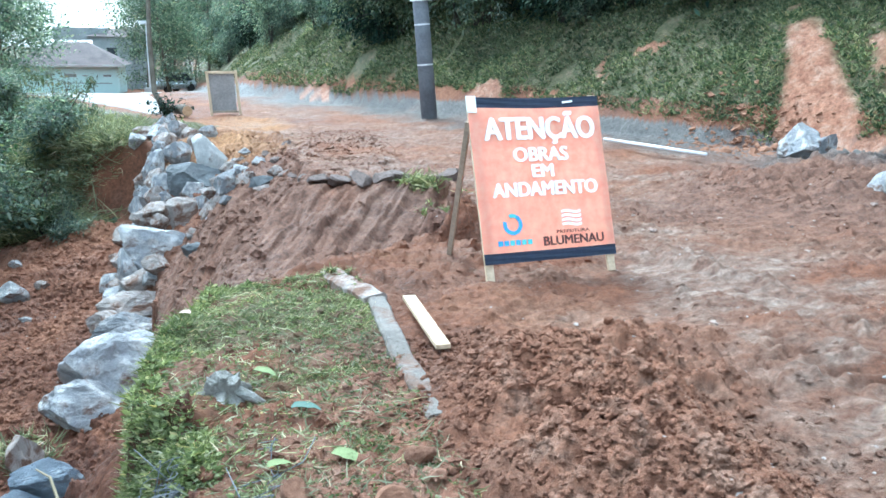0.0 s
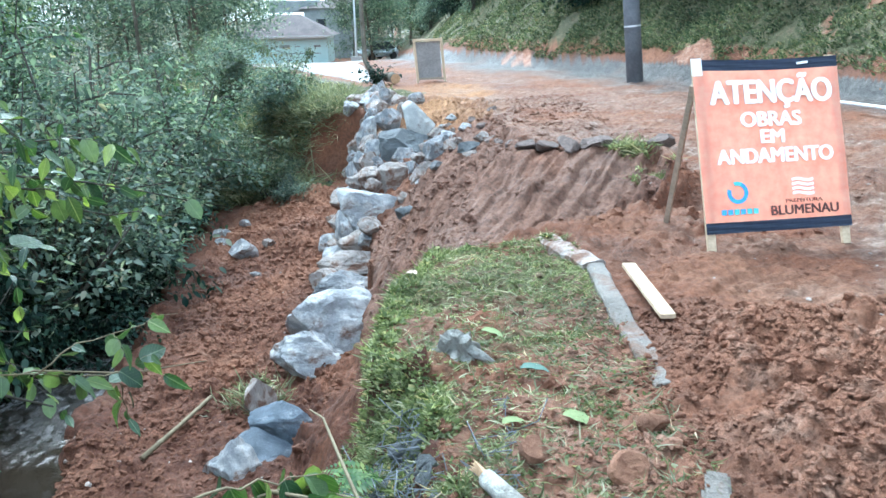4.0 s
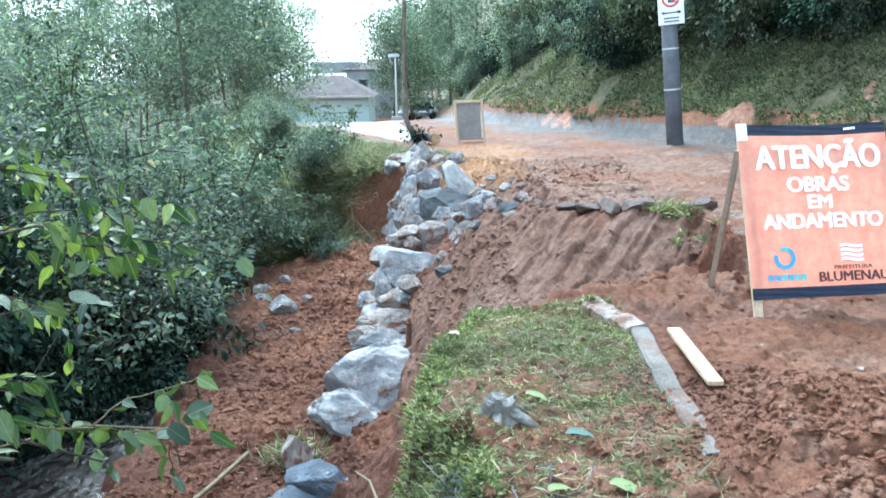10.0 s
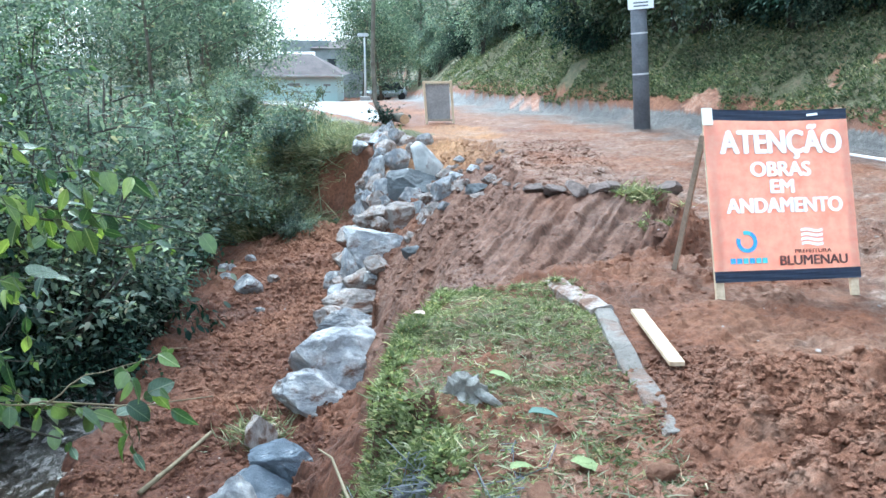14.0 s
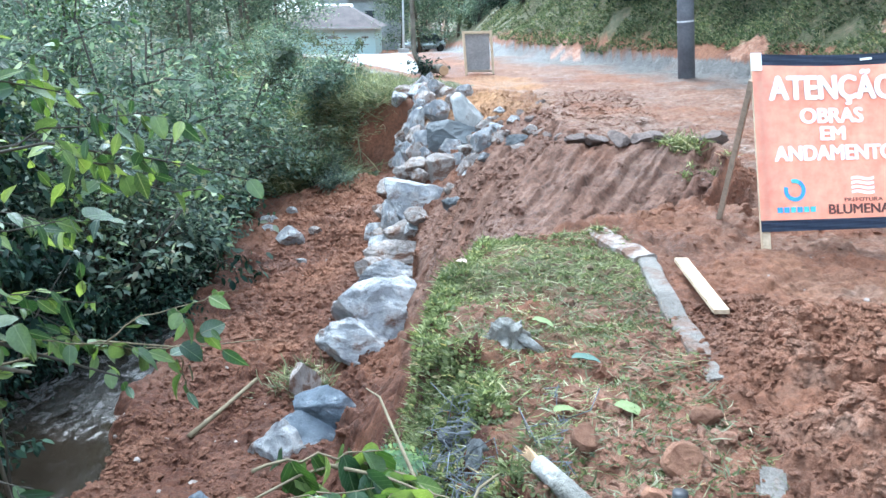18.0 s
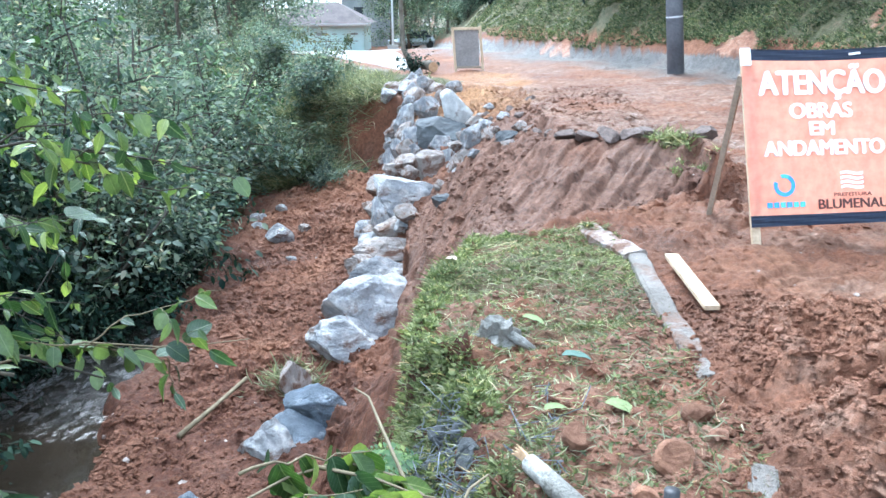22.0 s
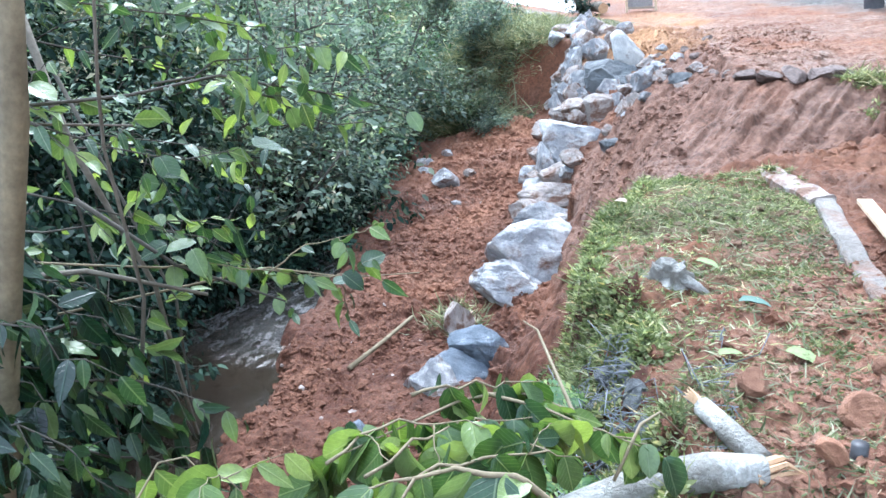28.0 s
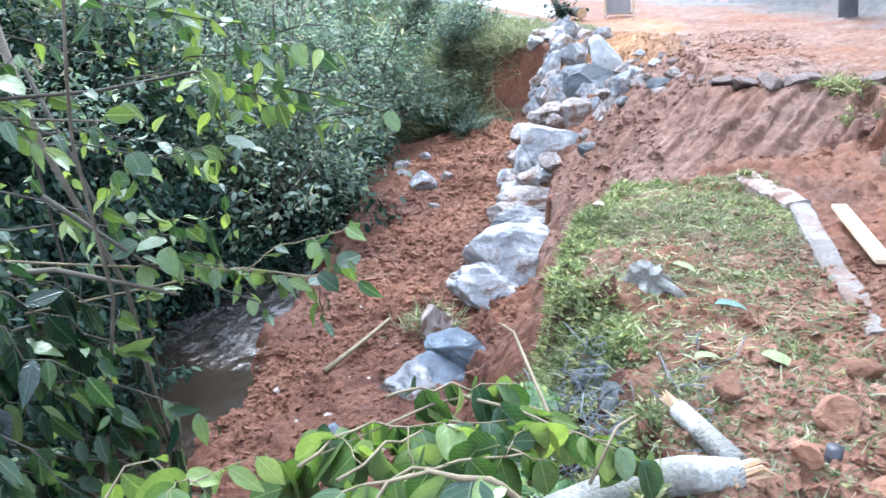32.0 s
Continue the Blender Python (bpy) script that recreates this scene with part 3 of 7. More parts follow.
def land(x, y):
    """Height of the ground, and the weights of what it is made of."""
    x, y = np.asarray(x, float), np.asarray(y, float)
    yy = y + 0.35 * fbm(x, y, 0.9, 3, 5)
    xs, xf, zf, xl, zl, xb, ba, bu = (np.interp(yy, LAND_Y, c) for c in (EDGE_X, FOOT_X, FOOT_Z, LEDGE_X, LEDGE_Z, BRINK_X, BEND_ACROSS, BEND_UP))
    xs = xs + 0.45 * fbm(0 * x + 3.3, y, 1.1, 4, 13)
    xx = x + 0.12 * fbm(x + 9, y, 1.3, 3, 11) + np.where(y > 5.6, 0.14, 0.03) * fbm(x, y + 4, 4.5, 3, 12)
    far_drop = np.interp(y, [26, 75, 200], [0, -2.6, -4])
    bay = np.clip(np.minimum((yy - 5.6) / 0.6, (16.0 - yy) / 1.0), 0, 1)
    zs = -0.08 - 0.26 * np.clip(np.minimum((yy - 5.6) / 0.6, (11.2 - yy) / 0.8), 0, 1)
    z = np.full(np.shape(x), 0.0)
    xm, zm = xl + (xb - 0.08 - xl) * ba, zl + (zs - zl) * bu
    cols = [(xs - 40, 2.6 + 0 * xs), (xs - 7, 0.8 + 0 * xs), (xs - 3.6, -0.9 + 0 * xs), (xs - 1.9, -2.1 + 0 * xs), (xs - 1.6, -2.55 + 0 * xs), (xs - 0.25, -2.5 + 0 * xs),
            (xs, -2.27 + 0 * xs), (xs + 0.12, np.interp(y, [10, 13, 16], [-2.12, -1.92, -1.85])), (xf, zf), (xl, zl), (xm, zm), (xb - 0.08, zs), (xb, 0.0 * xs)]
    z = np.where(xx >= xb, 0.0, z)
    for (ax, az), (bx, bz) in zip(cols, cols[1:]):
        w = (xx - ax) / np.maximum(bx - ax, 0.02)
        z = np.where((xx >= ax) & (xx < bx), az + (bz - az) * w, z)
    z = np.where(xx < cols[0][0], 2.6, z)
    # the slipped face falls from the broken asphalt towards the wall
    wob = 0.25 * fbm(x, y, 1.7, 3, 15)
    face = -0.02 - 0.27 * np.clip(9.85 - y - wob, 0, 9) - 0.25 * np.clip(1.15 - x - wob, 0, 1.0) - 1.1 * np.clip(0.15 - x, 0, 9) - 1.5 * np.clip(7.6 - y, 0, 9)
    z = np.where((xx < xb) & (xx > xl) & (y > 6) & (y < 10.6), np.maximum(z, face), z)
    s = toe_distance(x, y) + 0.5 * fbm(x, y, 0.5, 3, 21)
    rise = np.interp(s, [0, 0.4, 2.0, 5, 10, 30, 80], [0, 0.4, 1.9, 4.0, 7.5, 18, 26])
    z = np.where((s > 0) & (xx > xb), z + rise, z)
    z = z + np.where(xx > xb, np.interp(s, [-4, -0.5, 0.3], [0.0, 0.16, 0.2]), 0) + far_drop
    # heaps of dug soil beside the kerb and along the road
    heap = 0.25 * np.exp(-((x - 1.68) / 0.40) ** 2 - ((y - 2.4) / 1.05) ** 2) + 0.08 * np.exp(-((x - 2.0) / 0.6) ** 2 - ((y - 3.6) / 0.5) ** 2)
    heap = heap + 0.40 * np.exp(-((x - 2.0) / 0.36) ** 2 - ((y - 7.35) / 0.34) ** 2)
    heap = heap + 0.25 * np.exp(-((x - 7.3) / 1.2) ** 2 - ((y - 8.3) / 0.9) ** 2)
    z = z + heap
    # hollow under the undercut road edge, and a crack across the heap
    z = z - 0.28 * np.exp(-((x - 2.12) / 0.2) ** 2 - ((y - 6.75) / 0.14) ** 2)
    z = z - 0.13 * np.exp(-((0.55 * (x - 1.53) + 0.83 * (y - 3.05) + 0.05 * np.sin(14 * x)) / 0.022) ** 2 - ((0.83 * (x - 1.53) - 0.55 * (y - 3.05)) / 0.13) ** 2)
    mound = np.clip(np.minimum((xx - xb) / 0.12, (1.0 - x) / 0.08), 0, 1) * np.clip((5.7 - yy) / 0.5, 0, 1)
    bench = np.where((xx < xf + 0.2) & (xx > xs), 1.0, 0.0)
    slope = np.where((xx >= xf) & (xx < xb), 1.0, 0.0)
    road = np.where((xx >= xb) & (s < 0), 1.0, 0.0) * (1 - mound)
    loose = np.clip(heap * 13, 0, 1)
    near = np.clip((22 - y) / 8, 0, 1)
    gully = np.where((xx >= xl) & (xx < xb), 1.0, 0.0) * bay
    raked = gully * np.clip((x + 0.1) / 0.5, 0, 1) * np.clip((13.2 - y) / 1.2, 0, 1)
    rough = 0.06 * bench + 0.07 * slope + 0.022 * road + 0.05 * mound + 0.04
    lump = 0.5 * np.sqrt(np.abs(fbm(x, y, 2.1, 3, 43))) + 0.8 * np.sqrt(np.abs(fbm(x, y, 4.5, 4, 41))) + 0.7 * np.sqrt(np.abs(fbm(x, y, 11, 3, 45)))
    z = z + rough * fbm(x, y, 2.2, 5, 31) + near * (0.07 * bench + 0.11 * loose + 0.035 * road + 0.06 * mound + 0.11 * slope * (1 - 0.8 * raked)) * (lump - 0.75)
    tread, tracked = track_marks(x, y)
    tracked = tracked * road * (1 - loose)
    z = z + road * (1 - loose) * tread
    crumb = np.clip(1.0 * bench * np.interp(y, [6.2, 7.8], [0.35, 1]) + loose + 0.8 * slope * (1 - 0.5 * raked) + (0.35 + 0.4 * np.clip((x - 0.25) / 0.2, 0, 1) * np.clip((3.9 - y) / 0.4, 0, 1)) * mound
                    + np.interp(y, [8, 10.5], [0.75, 0.35]) * road * (1 - 0.9 * tracked) + np.where((s > -0.15) & (s < 2.5) & (y > 4), 0.6, 0), 0, 1) * np.clip((24 - y) / 6, 0, 1) * np.where(x > -6, 1, 0)
    patchy = np.clip(0.65 + 1.9 * fbm(x, y, 1.4, 4, 131), 0.08, 1.05)
    z = z + crumb * patchy * ((0.4 + 0.4 * loose + 0.45 * slope * (1 - raked) + 0.4 * bench) * clods(x, y, 0.21, 101, 0.5) + 0.75 * clods(x, y, 0.085, 111, 0.6) + 0.6 * clods(x + 3, y, 0.045, 121, 0.7))
    # drag marks of the digger running down the slipped face
    across, down = 0.88 * x - 0.47 * y, 0.47 * x + 0.88 * y
    drag = fbm(across + 0.16 * fbm(x, y, 1.3, 3, 67), down * 0.06, 6.5, 5, 61)
    fine_drag = fbm(across, down * 0.05, 21.0, 3, 69)
    z = z + gully * ((0.075 * raked + 0.04) * drag + 0.055 * raked * fine_drag)
    chute = 0.8 * x - 0.6 * y + 0.6 * fbm(x, y, 0.9, 4, 63)
    w_slip = np.clip(1.3 - ((chute - 0.35) / np.clip(0.62 - 0.14 * s, 0.2, 0.7)) ** 2, 0, 1) + np.clip(1.2 - ((chute - 1.45) / 0.2) ** 2, 0, 1) + 0.8 * np.where(fbm(x, y, 1.3, 3, 64) > 0.42, 1, 0)
    dark_mud = np.clip(1.35 - ((x - 6.6) / 2.6) ** 2 - ((y - 7.4) / 2.6) ** 2 + 1.0 * fbm(x, y, 1.1, 4, 72), 0, 1)
    zones = {
        "moist": np.clip((bench + slope * np.clip((7.5 - y) / 0.5, 0, 1)) * (0.62 + 1.1 * fbm(x, y, 1.3, 4, 73) + 0.9 * np.clip(1 - (xx - xs) / 0.9, 0, 1) + 0.45 * np.clip((8.2 - y) / 1.2, 0, 1) - 0.35 * np.clip((y - 11) / 2, 0, 1)), 0, 0.95),
        "slide": np.clip(gully * np.clip(0.62 + 0.5 * raked + 1.0 * drag + 1.1 * fbm(x, y, 0.9, 3, 71), 0, 1) + road * 0.92 * dark_mud, 0, 1),
        "yellow": np.clip(0.8 + 0.9 * fbm(x, y, 1.1, 3, 75), 0, 1) * np.clip(1 - ((x - 0.15) / 1.3) ** 4 - ((y - 16.0) / 3.0) ** 4, 0, 1),
        "pale": 0.4 * mound * np.clip(0.6 + 2 * fbm(x, y, 3.1, 3, 83), 0, 1) + road * np.clip(0.75 + 1.8 * fbm(x, y * 1.6, 1.1, 5, 81) - 0.6 * loose + 0.2 * tracked, 0, 1) * (1 - 0.92 * loose) * np.clip((x - 1.3) / 1.5 + np.clip((y - 9) / 2, 0, 1), 0.12, np.interp(y, [8, 11], [1, 0.6])) * (1 - dark_mud),
        "tar": np.where((s < 0.25) & (xx > xb + 1.5), 1, 0) * np.clip(1.15 + s * 0.75 + 0.9 * fbm(x, y, 1.2, 3, 91), 0, 1) * np.clip((y - 5.5) / 1.5, 0, 1),
        "turf": np.clip(0.75 * mound * np.clip(0.25 + 1.8 * fbm(x, y, 2.6, 3, 95) + 0.35 * np.clip((y - 4.3) / 0.6, -0.5, 1) - 0.5 * np.clip((x - 0.25) / 0.2, 0, 1) * np.clip((3.9 - y) / 0.4, 0, 1), 0, 1) + np.where(s > 0.6, 1, 0) + np.where(xx < xs - 2.2, 1, 0)
                        + np.where((y > 16.8) & (xx < xb + 0.5) & (xx > xs), 1, 0), 0, 1),
        "slip": np.clip(0.6 * loose * np.where(y < 5, 1, 0) + 0.55 * mound * np.clip((x - 0.25) / 0.2, 0, 1) * np.clip((3.9 - y) / 0.4, 0, 1), 0, 0.75) + 0.18 * bench * np.clip(0.5 + 2 * fbm(x, y, 1.0, 4, 66), 0, 1) + np.where(s > 0, 1, 0) * np.clip(w_slip * 1.2, 0, 1) * np.clip((1.75 + 1.8 * fbm(x, y, 1.7, 3, 65) - s) / 0.5, 0, 1) * np.where((y > 5) & (y < 26), 1, 0),
    }
    return z, zones


def axis(*spans):
    out = [spans[0][0]]
    for a, b, step in spans:
        out += list(np.arange(a, b - step * 0.4, step) + step)
    return np.array(out)


def build_ground():
    gx = axis((-400, -60, 34), (-60, -12, 3), (-12, -4.4, 0.25), (-4.4, -3.6, 0.05), (-3.6, -0.5, 0.024), (-0.5, 2.8, 0.02), (2.8, 5.0, 0.024), (5.0, 9.0, 0.04), (9, 16, 0.25), (16, 60, 2.2), (60, 400, 34))
    gy = axis((-400, -40, 36), (-40, -4, 3), (-4, 1.2, 0.3), (1.2, 5.0, 0.02), (5.0, 8.0, 0.026), (8.0, 12.0, 0.03), (12.0, 16.5, 0.045), (16.5, 19.0, 0.08), (19, 30, 0.3), (30, 90, 1.5), (90, 400, 31))
    X, Yg = np.meshgrid(gx, gy)
    z, zones = land(X, Yg)
    nx, ny = len(gx), len(gy)
    idx = np.arange(nx * ny).reshape(ny, nx)
    quads = np.stack([idx[:-1, :-1], idx[:-1, 1:], idx[1:, 1:], idx[1:, :-1]], -1).reshape(-1, 4)
    me = array_mesh("ground", np.stack([X, Yg, z], -1).reshape(-1, 3), quads, SOIL, True)
    for key, w in zones.items():
        me.attributes.new(key, 'FLOAT', 'POINT').data.foreach_set("value", np.asarray(w, np.float32).ravel())
    ob = new("ground", me)
    tagged(ob, "dug-up red laterite soil with turf, road and stream bed", "ground", kind="structure")


build_ground()


def floor_z(x, y):
    return float(land(np.array([x]), np.array([y]))[0][0])


# stream
wy = np.arange(-6, 40, 0.5)
wx = np.interp(wy, LAND_Y, EDGE_X)
wv = np.concatenate([np.stack([wx - 2.4, wy, 0 * wy - 2.27], -1), np.stack([wx + 0.5, wy, 0 * wy - 2.27], -1)])
wq = np.array([(i, i + len(wy), i + 1 + len(wy), i + 1) for i in range(len(wy) - 1)])
tagged(new("water", array_mesh("water", wv, wq, WATER, True)), "shallow muddy brown stream water", "water", kind="structure")


# ---- boulders ----
def stone_mesh(name, seed, detail, cuts, material):
    """A quarried stone of unit size: a lump cut by flat faces, with chipped edges and a fine roughness."""
    rnd = random.Random(seed)
    bm = bmesh.new()
    bmesh.ops.create_icosphere(bm, subdivisions=detail, radius=0.62)
    planes = []
    for _ in range(cuts):
        n = Vector((rnd.uniform(-1, 1), rnd.uniform(-1, 1), rnd.uniform(-1, 1))).normalized()
        planes.append((n, rnd.uniform(0.27, 0.44)))
    if cuts == 7:
        planes = [(Vector(n), 0.37 + rnd.uniform(-0.02, 0.03)) for n in ((1, 0.1, 0), (-1, 0.12, 0.1), (0, 1, 0.1), (0.1, -1, 0), (0.06, 0, 1), (0, 0, -1))] + planes[:2]
    off = Vector((seed * 1.7, seed * 0.9, 3.3))
    for v in bm.verts:
        for n, d in planes:
            over = v.co.dot(n) - d
            if over > 0:
                v.co -= n * over * 0.97
        k = noise.fractal(v.co * 2.6 + off, 1.0, 2.1, 4)
        v.co += v.co.normalized() * (0.05 * k + 0.024 * noise.noise(v.co * 9 + off) + 0.016 * noise.noise(v.co * 21 + off))
    lo = [min(v.co[i] for v in bm.verts) for i in range(3)]
    hi = [max(v.co[i] for v in bm.verts) for i in range(3)]
    for v in bm.verts:
        v.co = Vector([(v.co[i] - (lo[i] + hi[i]) / 2) / (hi[i] - lo[i]) for i in range(3)])
    me = bpy.data.meshes.new(name)
    for f in bm.faces:
        f.smooth = False
    bm.to_mesh(me)
    bm.free()
    me.materials.append(material)
    return me


STONE_WORDS = {
    "grey": "large grey granite boulder with pale dust", "pale": "pale whitish granite boulder, freshly quarried",
    "dusty": "grey boulder smeared with red soil", "dark": "dark grey broken basalt boulder", "blue": "blue-grey quarried boulder with sharp edges",
    "soiled": "upright boulder half covered with red soil", "white": "bright white freshly broken slab leaning", "block": "large squared blue-grey rock slab"}
STONE_WHERE = {"wall": "in the retaining wall", "slope": "on the slope", "bench": "on red earth", "pile": "in the rock pile"}
stone_count = [0]


def boulder(x, y, z, w, d, h, turn, look_of, where):
    stone_count[0] += 1
    k = stone_count[0]
    name = "boulder"
    me = stone_mesh(name, k * 3 + 1, 5 if w > 0.6 else 4, (13 if w > 0.5 else 15) if look_of != "block" else 7, ROCK[look_of])
    ob = new(name, me)
    rnd = random.Random(k)
    if where in ("slope", "bench"):
        z = floor_z(x, y) + 0.24 * h
    ob.matrix_world = pose(x, y, z, rnd.uniform(-9, 9), rnd.uniform(-9, 9), turn) @ Matrix.Diagonal((w * 1.17, d * 1.12, h * 1.17, 1))
    tagged(ob, STONE_WORDS[look_of] + " " + STONE_WHERE[where], "boulder", {"wall": "retaining wall boulders", "slope": "slope stones", "bench": "bench stones", "pile": "rock pile"}[where])


boulder(-1.36, 6.75, -1.87, 0.51, 0.40, 0.35, 7, 'blue', 'wall')
boulder(-1.49, 6.40, -1.99, 0.53, 0.42, 0.24, -4, 'blue', 'wall')
boulder(-1.66, 6.15, -2.00, 0.46, 0.36, 0.47, 11, 'pale', 'wall')
boulder(-1.66, 7.30, -1.95, 0.28, 0.29, 0.42, -1, 'soiled', 'wall')
boulder(-1.33, 8.20, -1.84, 0.67, 0.52, 0.43, 10, 'pale', 'wall')
boulder(-1.06, 8.75, -1.71, 0.99, 0.78, 0.67, 11, 'pale', 'wall')
boulder(-1.09, 9.70, -1.64, 0.75, 0.58, 0.40, 8, 'grey', 'wall')
boulder(-0.56, 9.75, -1.68, 0.47, 0.36, 0.28, 4, 'grey', 'wall')
boulder(-1.32, 9.90, -1.58, 0.40, 0.32, 0.28, -12, 'soiled', 'wall')
boulder(-1.05, 10.40, -1.52, 0.75, 0.58, 0.33, 2, 'dusty', 'wall')
boulder(-0.67, 10.30, -1.52, 0.23, 0.18, 0.19, 12, 'soiled', 'wall')
boulder(-0.85, 10.95, -1.42, 0.73, 0.57, 0.46, -5, 'dusty', 'wall')
boulder(-0.62, 10.75, -1.44, 0.31, 0.24, 0.29, 8, 'pale', 'wall')
boulder(-0.87, 11.50, -1.12, 0.79, 0.61, 0.55, -11, 'pale', 'wall')
boulder(-1.20, 11.30, -1.30, 0.25, 0.29, 0.48, -7, 'pale', 'wall')
boulder(-0.57, 12.30, -0.85, 0.59, 0.46, 0.53, -9, 'dusty', 'wall')
boulder(-0.25, 12.50, -0.79, 0.34, 0.27, 0.43, -1, 'pale', 'wall')
boulder(-0.38, 13.30, -0.50, 0.75, 0.58, 0.53, 3, 'dark', 'wall')
boulder(-0.17, 13.70, -0.18, 0.49, 0.38, 0.64, -5, 'white', 'wall')
boulder(-1.05, 12.30, -0.90, 0.36, 0.28, 0.29, 0, 'dusty', 'wall')
boulder(-1.17, 12.60, -0.80, 0.21, 0.24, 0.40, 5, 'pale', 'wall')
boulder(-1.05, 13.00, -0.69, 0.23, 0.24, 0.39, -9, 'pale', 'wall')
boulder(-0.83, 12.90, -0.69, 0.23, 0.18, 0.25, 6, 'grey', 'wall')
boulder(-1.01, 13.70, -0.51, 0.29, 0.23, 0.34, -5, 'dusty', 'wall')
boulder(-1.03, 14.00, -0.33, 0.27, 0.29, 0.48, -12, 'pale', 'wall')
boulder(-0.69, 14.30, -0.22, 0.43, 0.34, 0.45, 11, 'grey', 'wall')
boulder(-0.44, 14.70, -0.09, 0.20, 0.19, 0.32, -6, 'dusty', 'wall')
boulder(-0.97, 14.70, -0.18, 0.26, 0.20, 0.32, 1, 'grey', 'wall')
boulder(-1.00, 15.40, -0.06, 0.29, 0.23, 0.38, -4, 'pale', 'wall')
boulder(-0.82, 15.80, 0.05, 0.24, 0.19, 0.32, -7, 'grey', 'wall')
boulder(-0.58, 15.90, -0.02, 0.35, 0.27, 0.24, 12, 'dusty', 'wall')
boulder(-0.22, 15.90, -0.02, 0.28, 0.22, 0.26, 0, 'pale', 'wall')
boulder(-1.04, 16.70, 0.06, 0.25, 0.20, 0.31, -7, 'pale', 'wall')
boulder(-0.96, 17.20, 0.12, 0.23, 0.18, 0.26, 12, 'grey', 'wall')
boulder(-0.81, 13.90, -0.49, 0.21, 0.22, 0.36, -10, 'soiled', 'wall')
boulder(-0.70, 14.50, -0.27, 0.19, 0.15, 0.26, -8, 'pale', 'wall')
boulder(0.08, 12.60, -0.61, 0.45, 0.35, 0.38, 7, 'grey', 'slope')
boulder(-0.02, 12.00, -0.82, 0.28, 0.22, 0.23, 7, 'dusty', 'slope')
boulder(-0.20, 11.90, -0.92, 0.21, 0.17, 0.26, 2, 'soiled', 'slope')
boulder(-0.04, 11.40, -0.98, 0.24, 0.19, 0.14, -8, 'grey', 'slope')
boulder(0.10, 10.90, -1.07, 0.32, 0.25, 0.20, -8, 'grey', 'slope')
boulder(0.56, 12.00, -0.49, 0.31, 0.24, 0.20, -12, 'dark', 'slope')
boulder(-0.29, 9.90, -1.23, 0.24, 0.18, 0.18, -12, 'dark', 'slope')
boulder(0.80, 12.20, -0.50, 0.21, 0.16, 0.18, -6, 'dusty', 'slope')
boulder(0.29, 11.20, -0.88, 0.23, 0.18, 0.16, 12, 'dusty', 'slope')
boulder(0.11, 10.40, -1.11, 0.19, 0.15, 0.13, -6, 'grey', 'slope')
boulder(-2.81, 12.00, -1.83, 0.40, 0.31, 0.35, -7, 'pale', 'bench')
boulder(-3.24, 13.00, -1.73, 0.21, 0.17, 0.24, -7, 'pale', 'bench')
boulder(-3.48, 13.20, -1.78, 0.19, 0.15, 0.17, -3, 'pale', 'bench')
boulder(-3.26, 12.60, -1.79, 0.19, 0.15, 0.16, -2, 'pale', 'bench')
boulder(-3.10, 13.60, -1.73, 0.17, 0.14, 0.14, -6, 'pale', 'bench')
boulder(-2.46, 12.20, -1.98, 0.18, 0.14, 0.11, 5, 'dusty', 'bench')
boulder(-2.47, 11.20, -2.03, 0.15, 0.11, 0.08, 9, 'pale', 'bench')
boulder(7.51, 9.50, 0.37, 0.70, 0.55, 0.55, 8, 'pale', 'pile')
boulder(8.16, 8.50, 0.66, 0.74, 0.58, 0.71, -6, 'grey', 'pile')
boulder(9.15, 8.80, 0.85, 1.06, 0.83, 0.88, 24, 'block', 'pile')
boulder(8.13, 7.60, 0.31, 1.32, 1.03, 0.54, 10, 'block', 'pile')
boulder(6.93, 7.20, 0.23, 0.50, 0.39, 0.30, -6, 'pale', 'pile')
boulder(7.87, 6.80, 0.09, 0.37, 0.29, 0.39, 0, 'blue', 'pile')
boulder(7.63, 9.40, 0.36, 0.39, 0.30, 0.36, -12, 'grey', 'pile')
boulder(-2.00, 5.25, -1.94, 0.23, 0.19, 0.2, -20, 'blue', 'wall')


# smaller stones wedged between the large ones
wedge = random.Random(17)
for k in range(70):
    y = wedge.uniform(10.0, 17.3)
    x = wedge.uniform(-1.5, -0.75) + (0.35 if 12 < y < 15.5 and k % 3 == 0 else 0)
    s = wedge.uniform(0.16, 0.36)
    boulder(x, y, floor_z(x, y) + s * wedge.uniform(0.1, 0.4), s * 1.2, s, s * 0.9, wedge.uniform(0, 180), ("pale", "dusty", "soiled", "pale", "soiled")[k % 5], "wall")


# broken stones tumbled down the slope beside the wall
for k in range(46):
    y = wedge.uniform(10.2, 14.2)
    x = wedge.uniform(-0.45, 0.25) + (0.5 * wedge.random() if y > 11 else 0)
    s = wedge.uniform(0.09, 0.24)
    boulder(x, y, 0, s * 1.25, s, s * 0.85, wedge.uniform(0, 180), ("dusty", "soiled", "grey", "soiled", "pale")[k % 5], "slope")

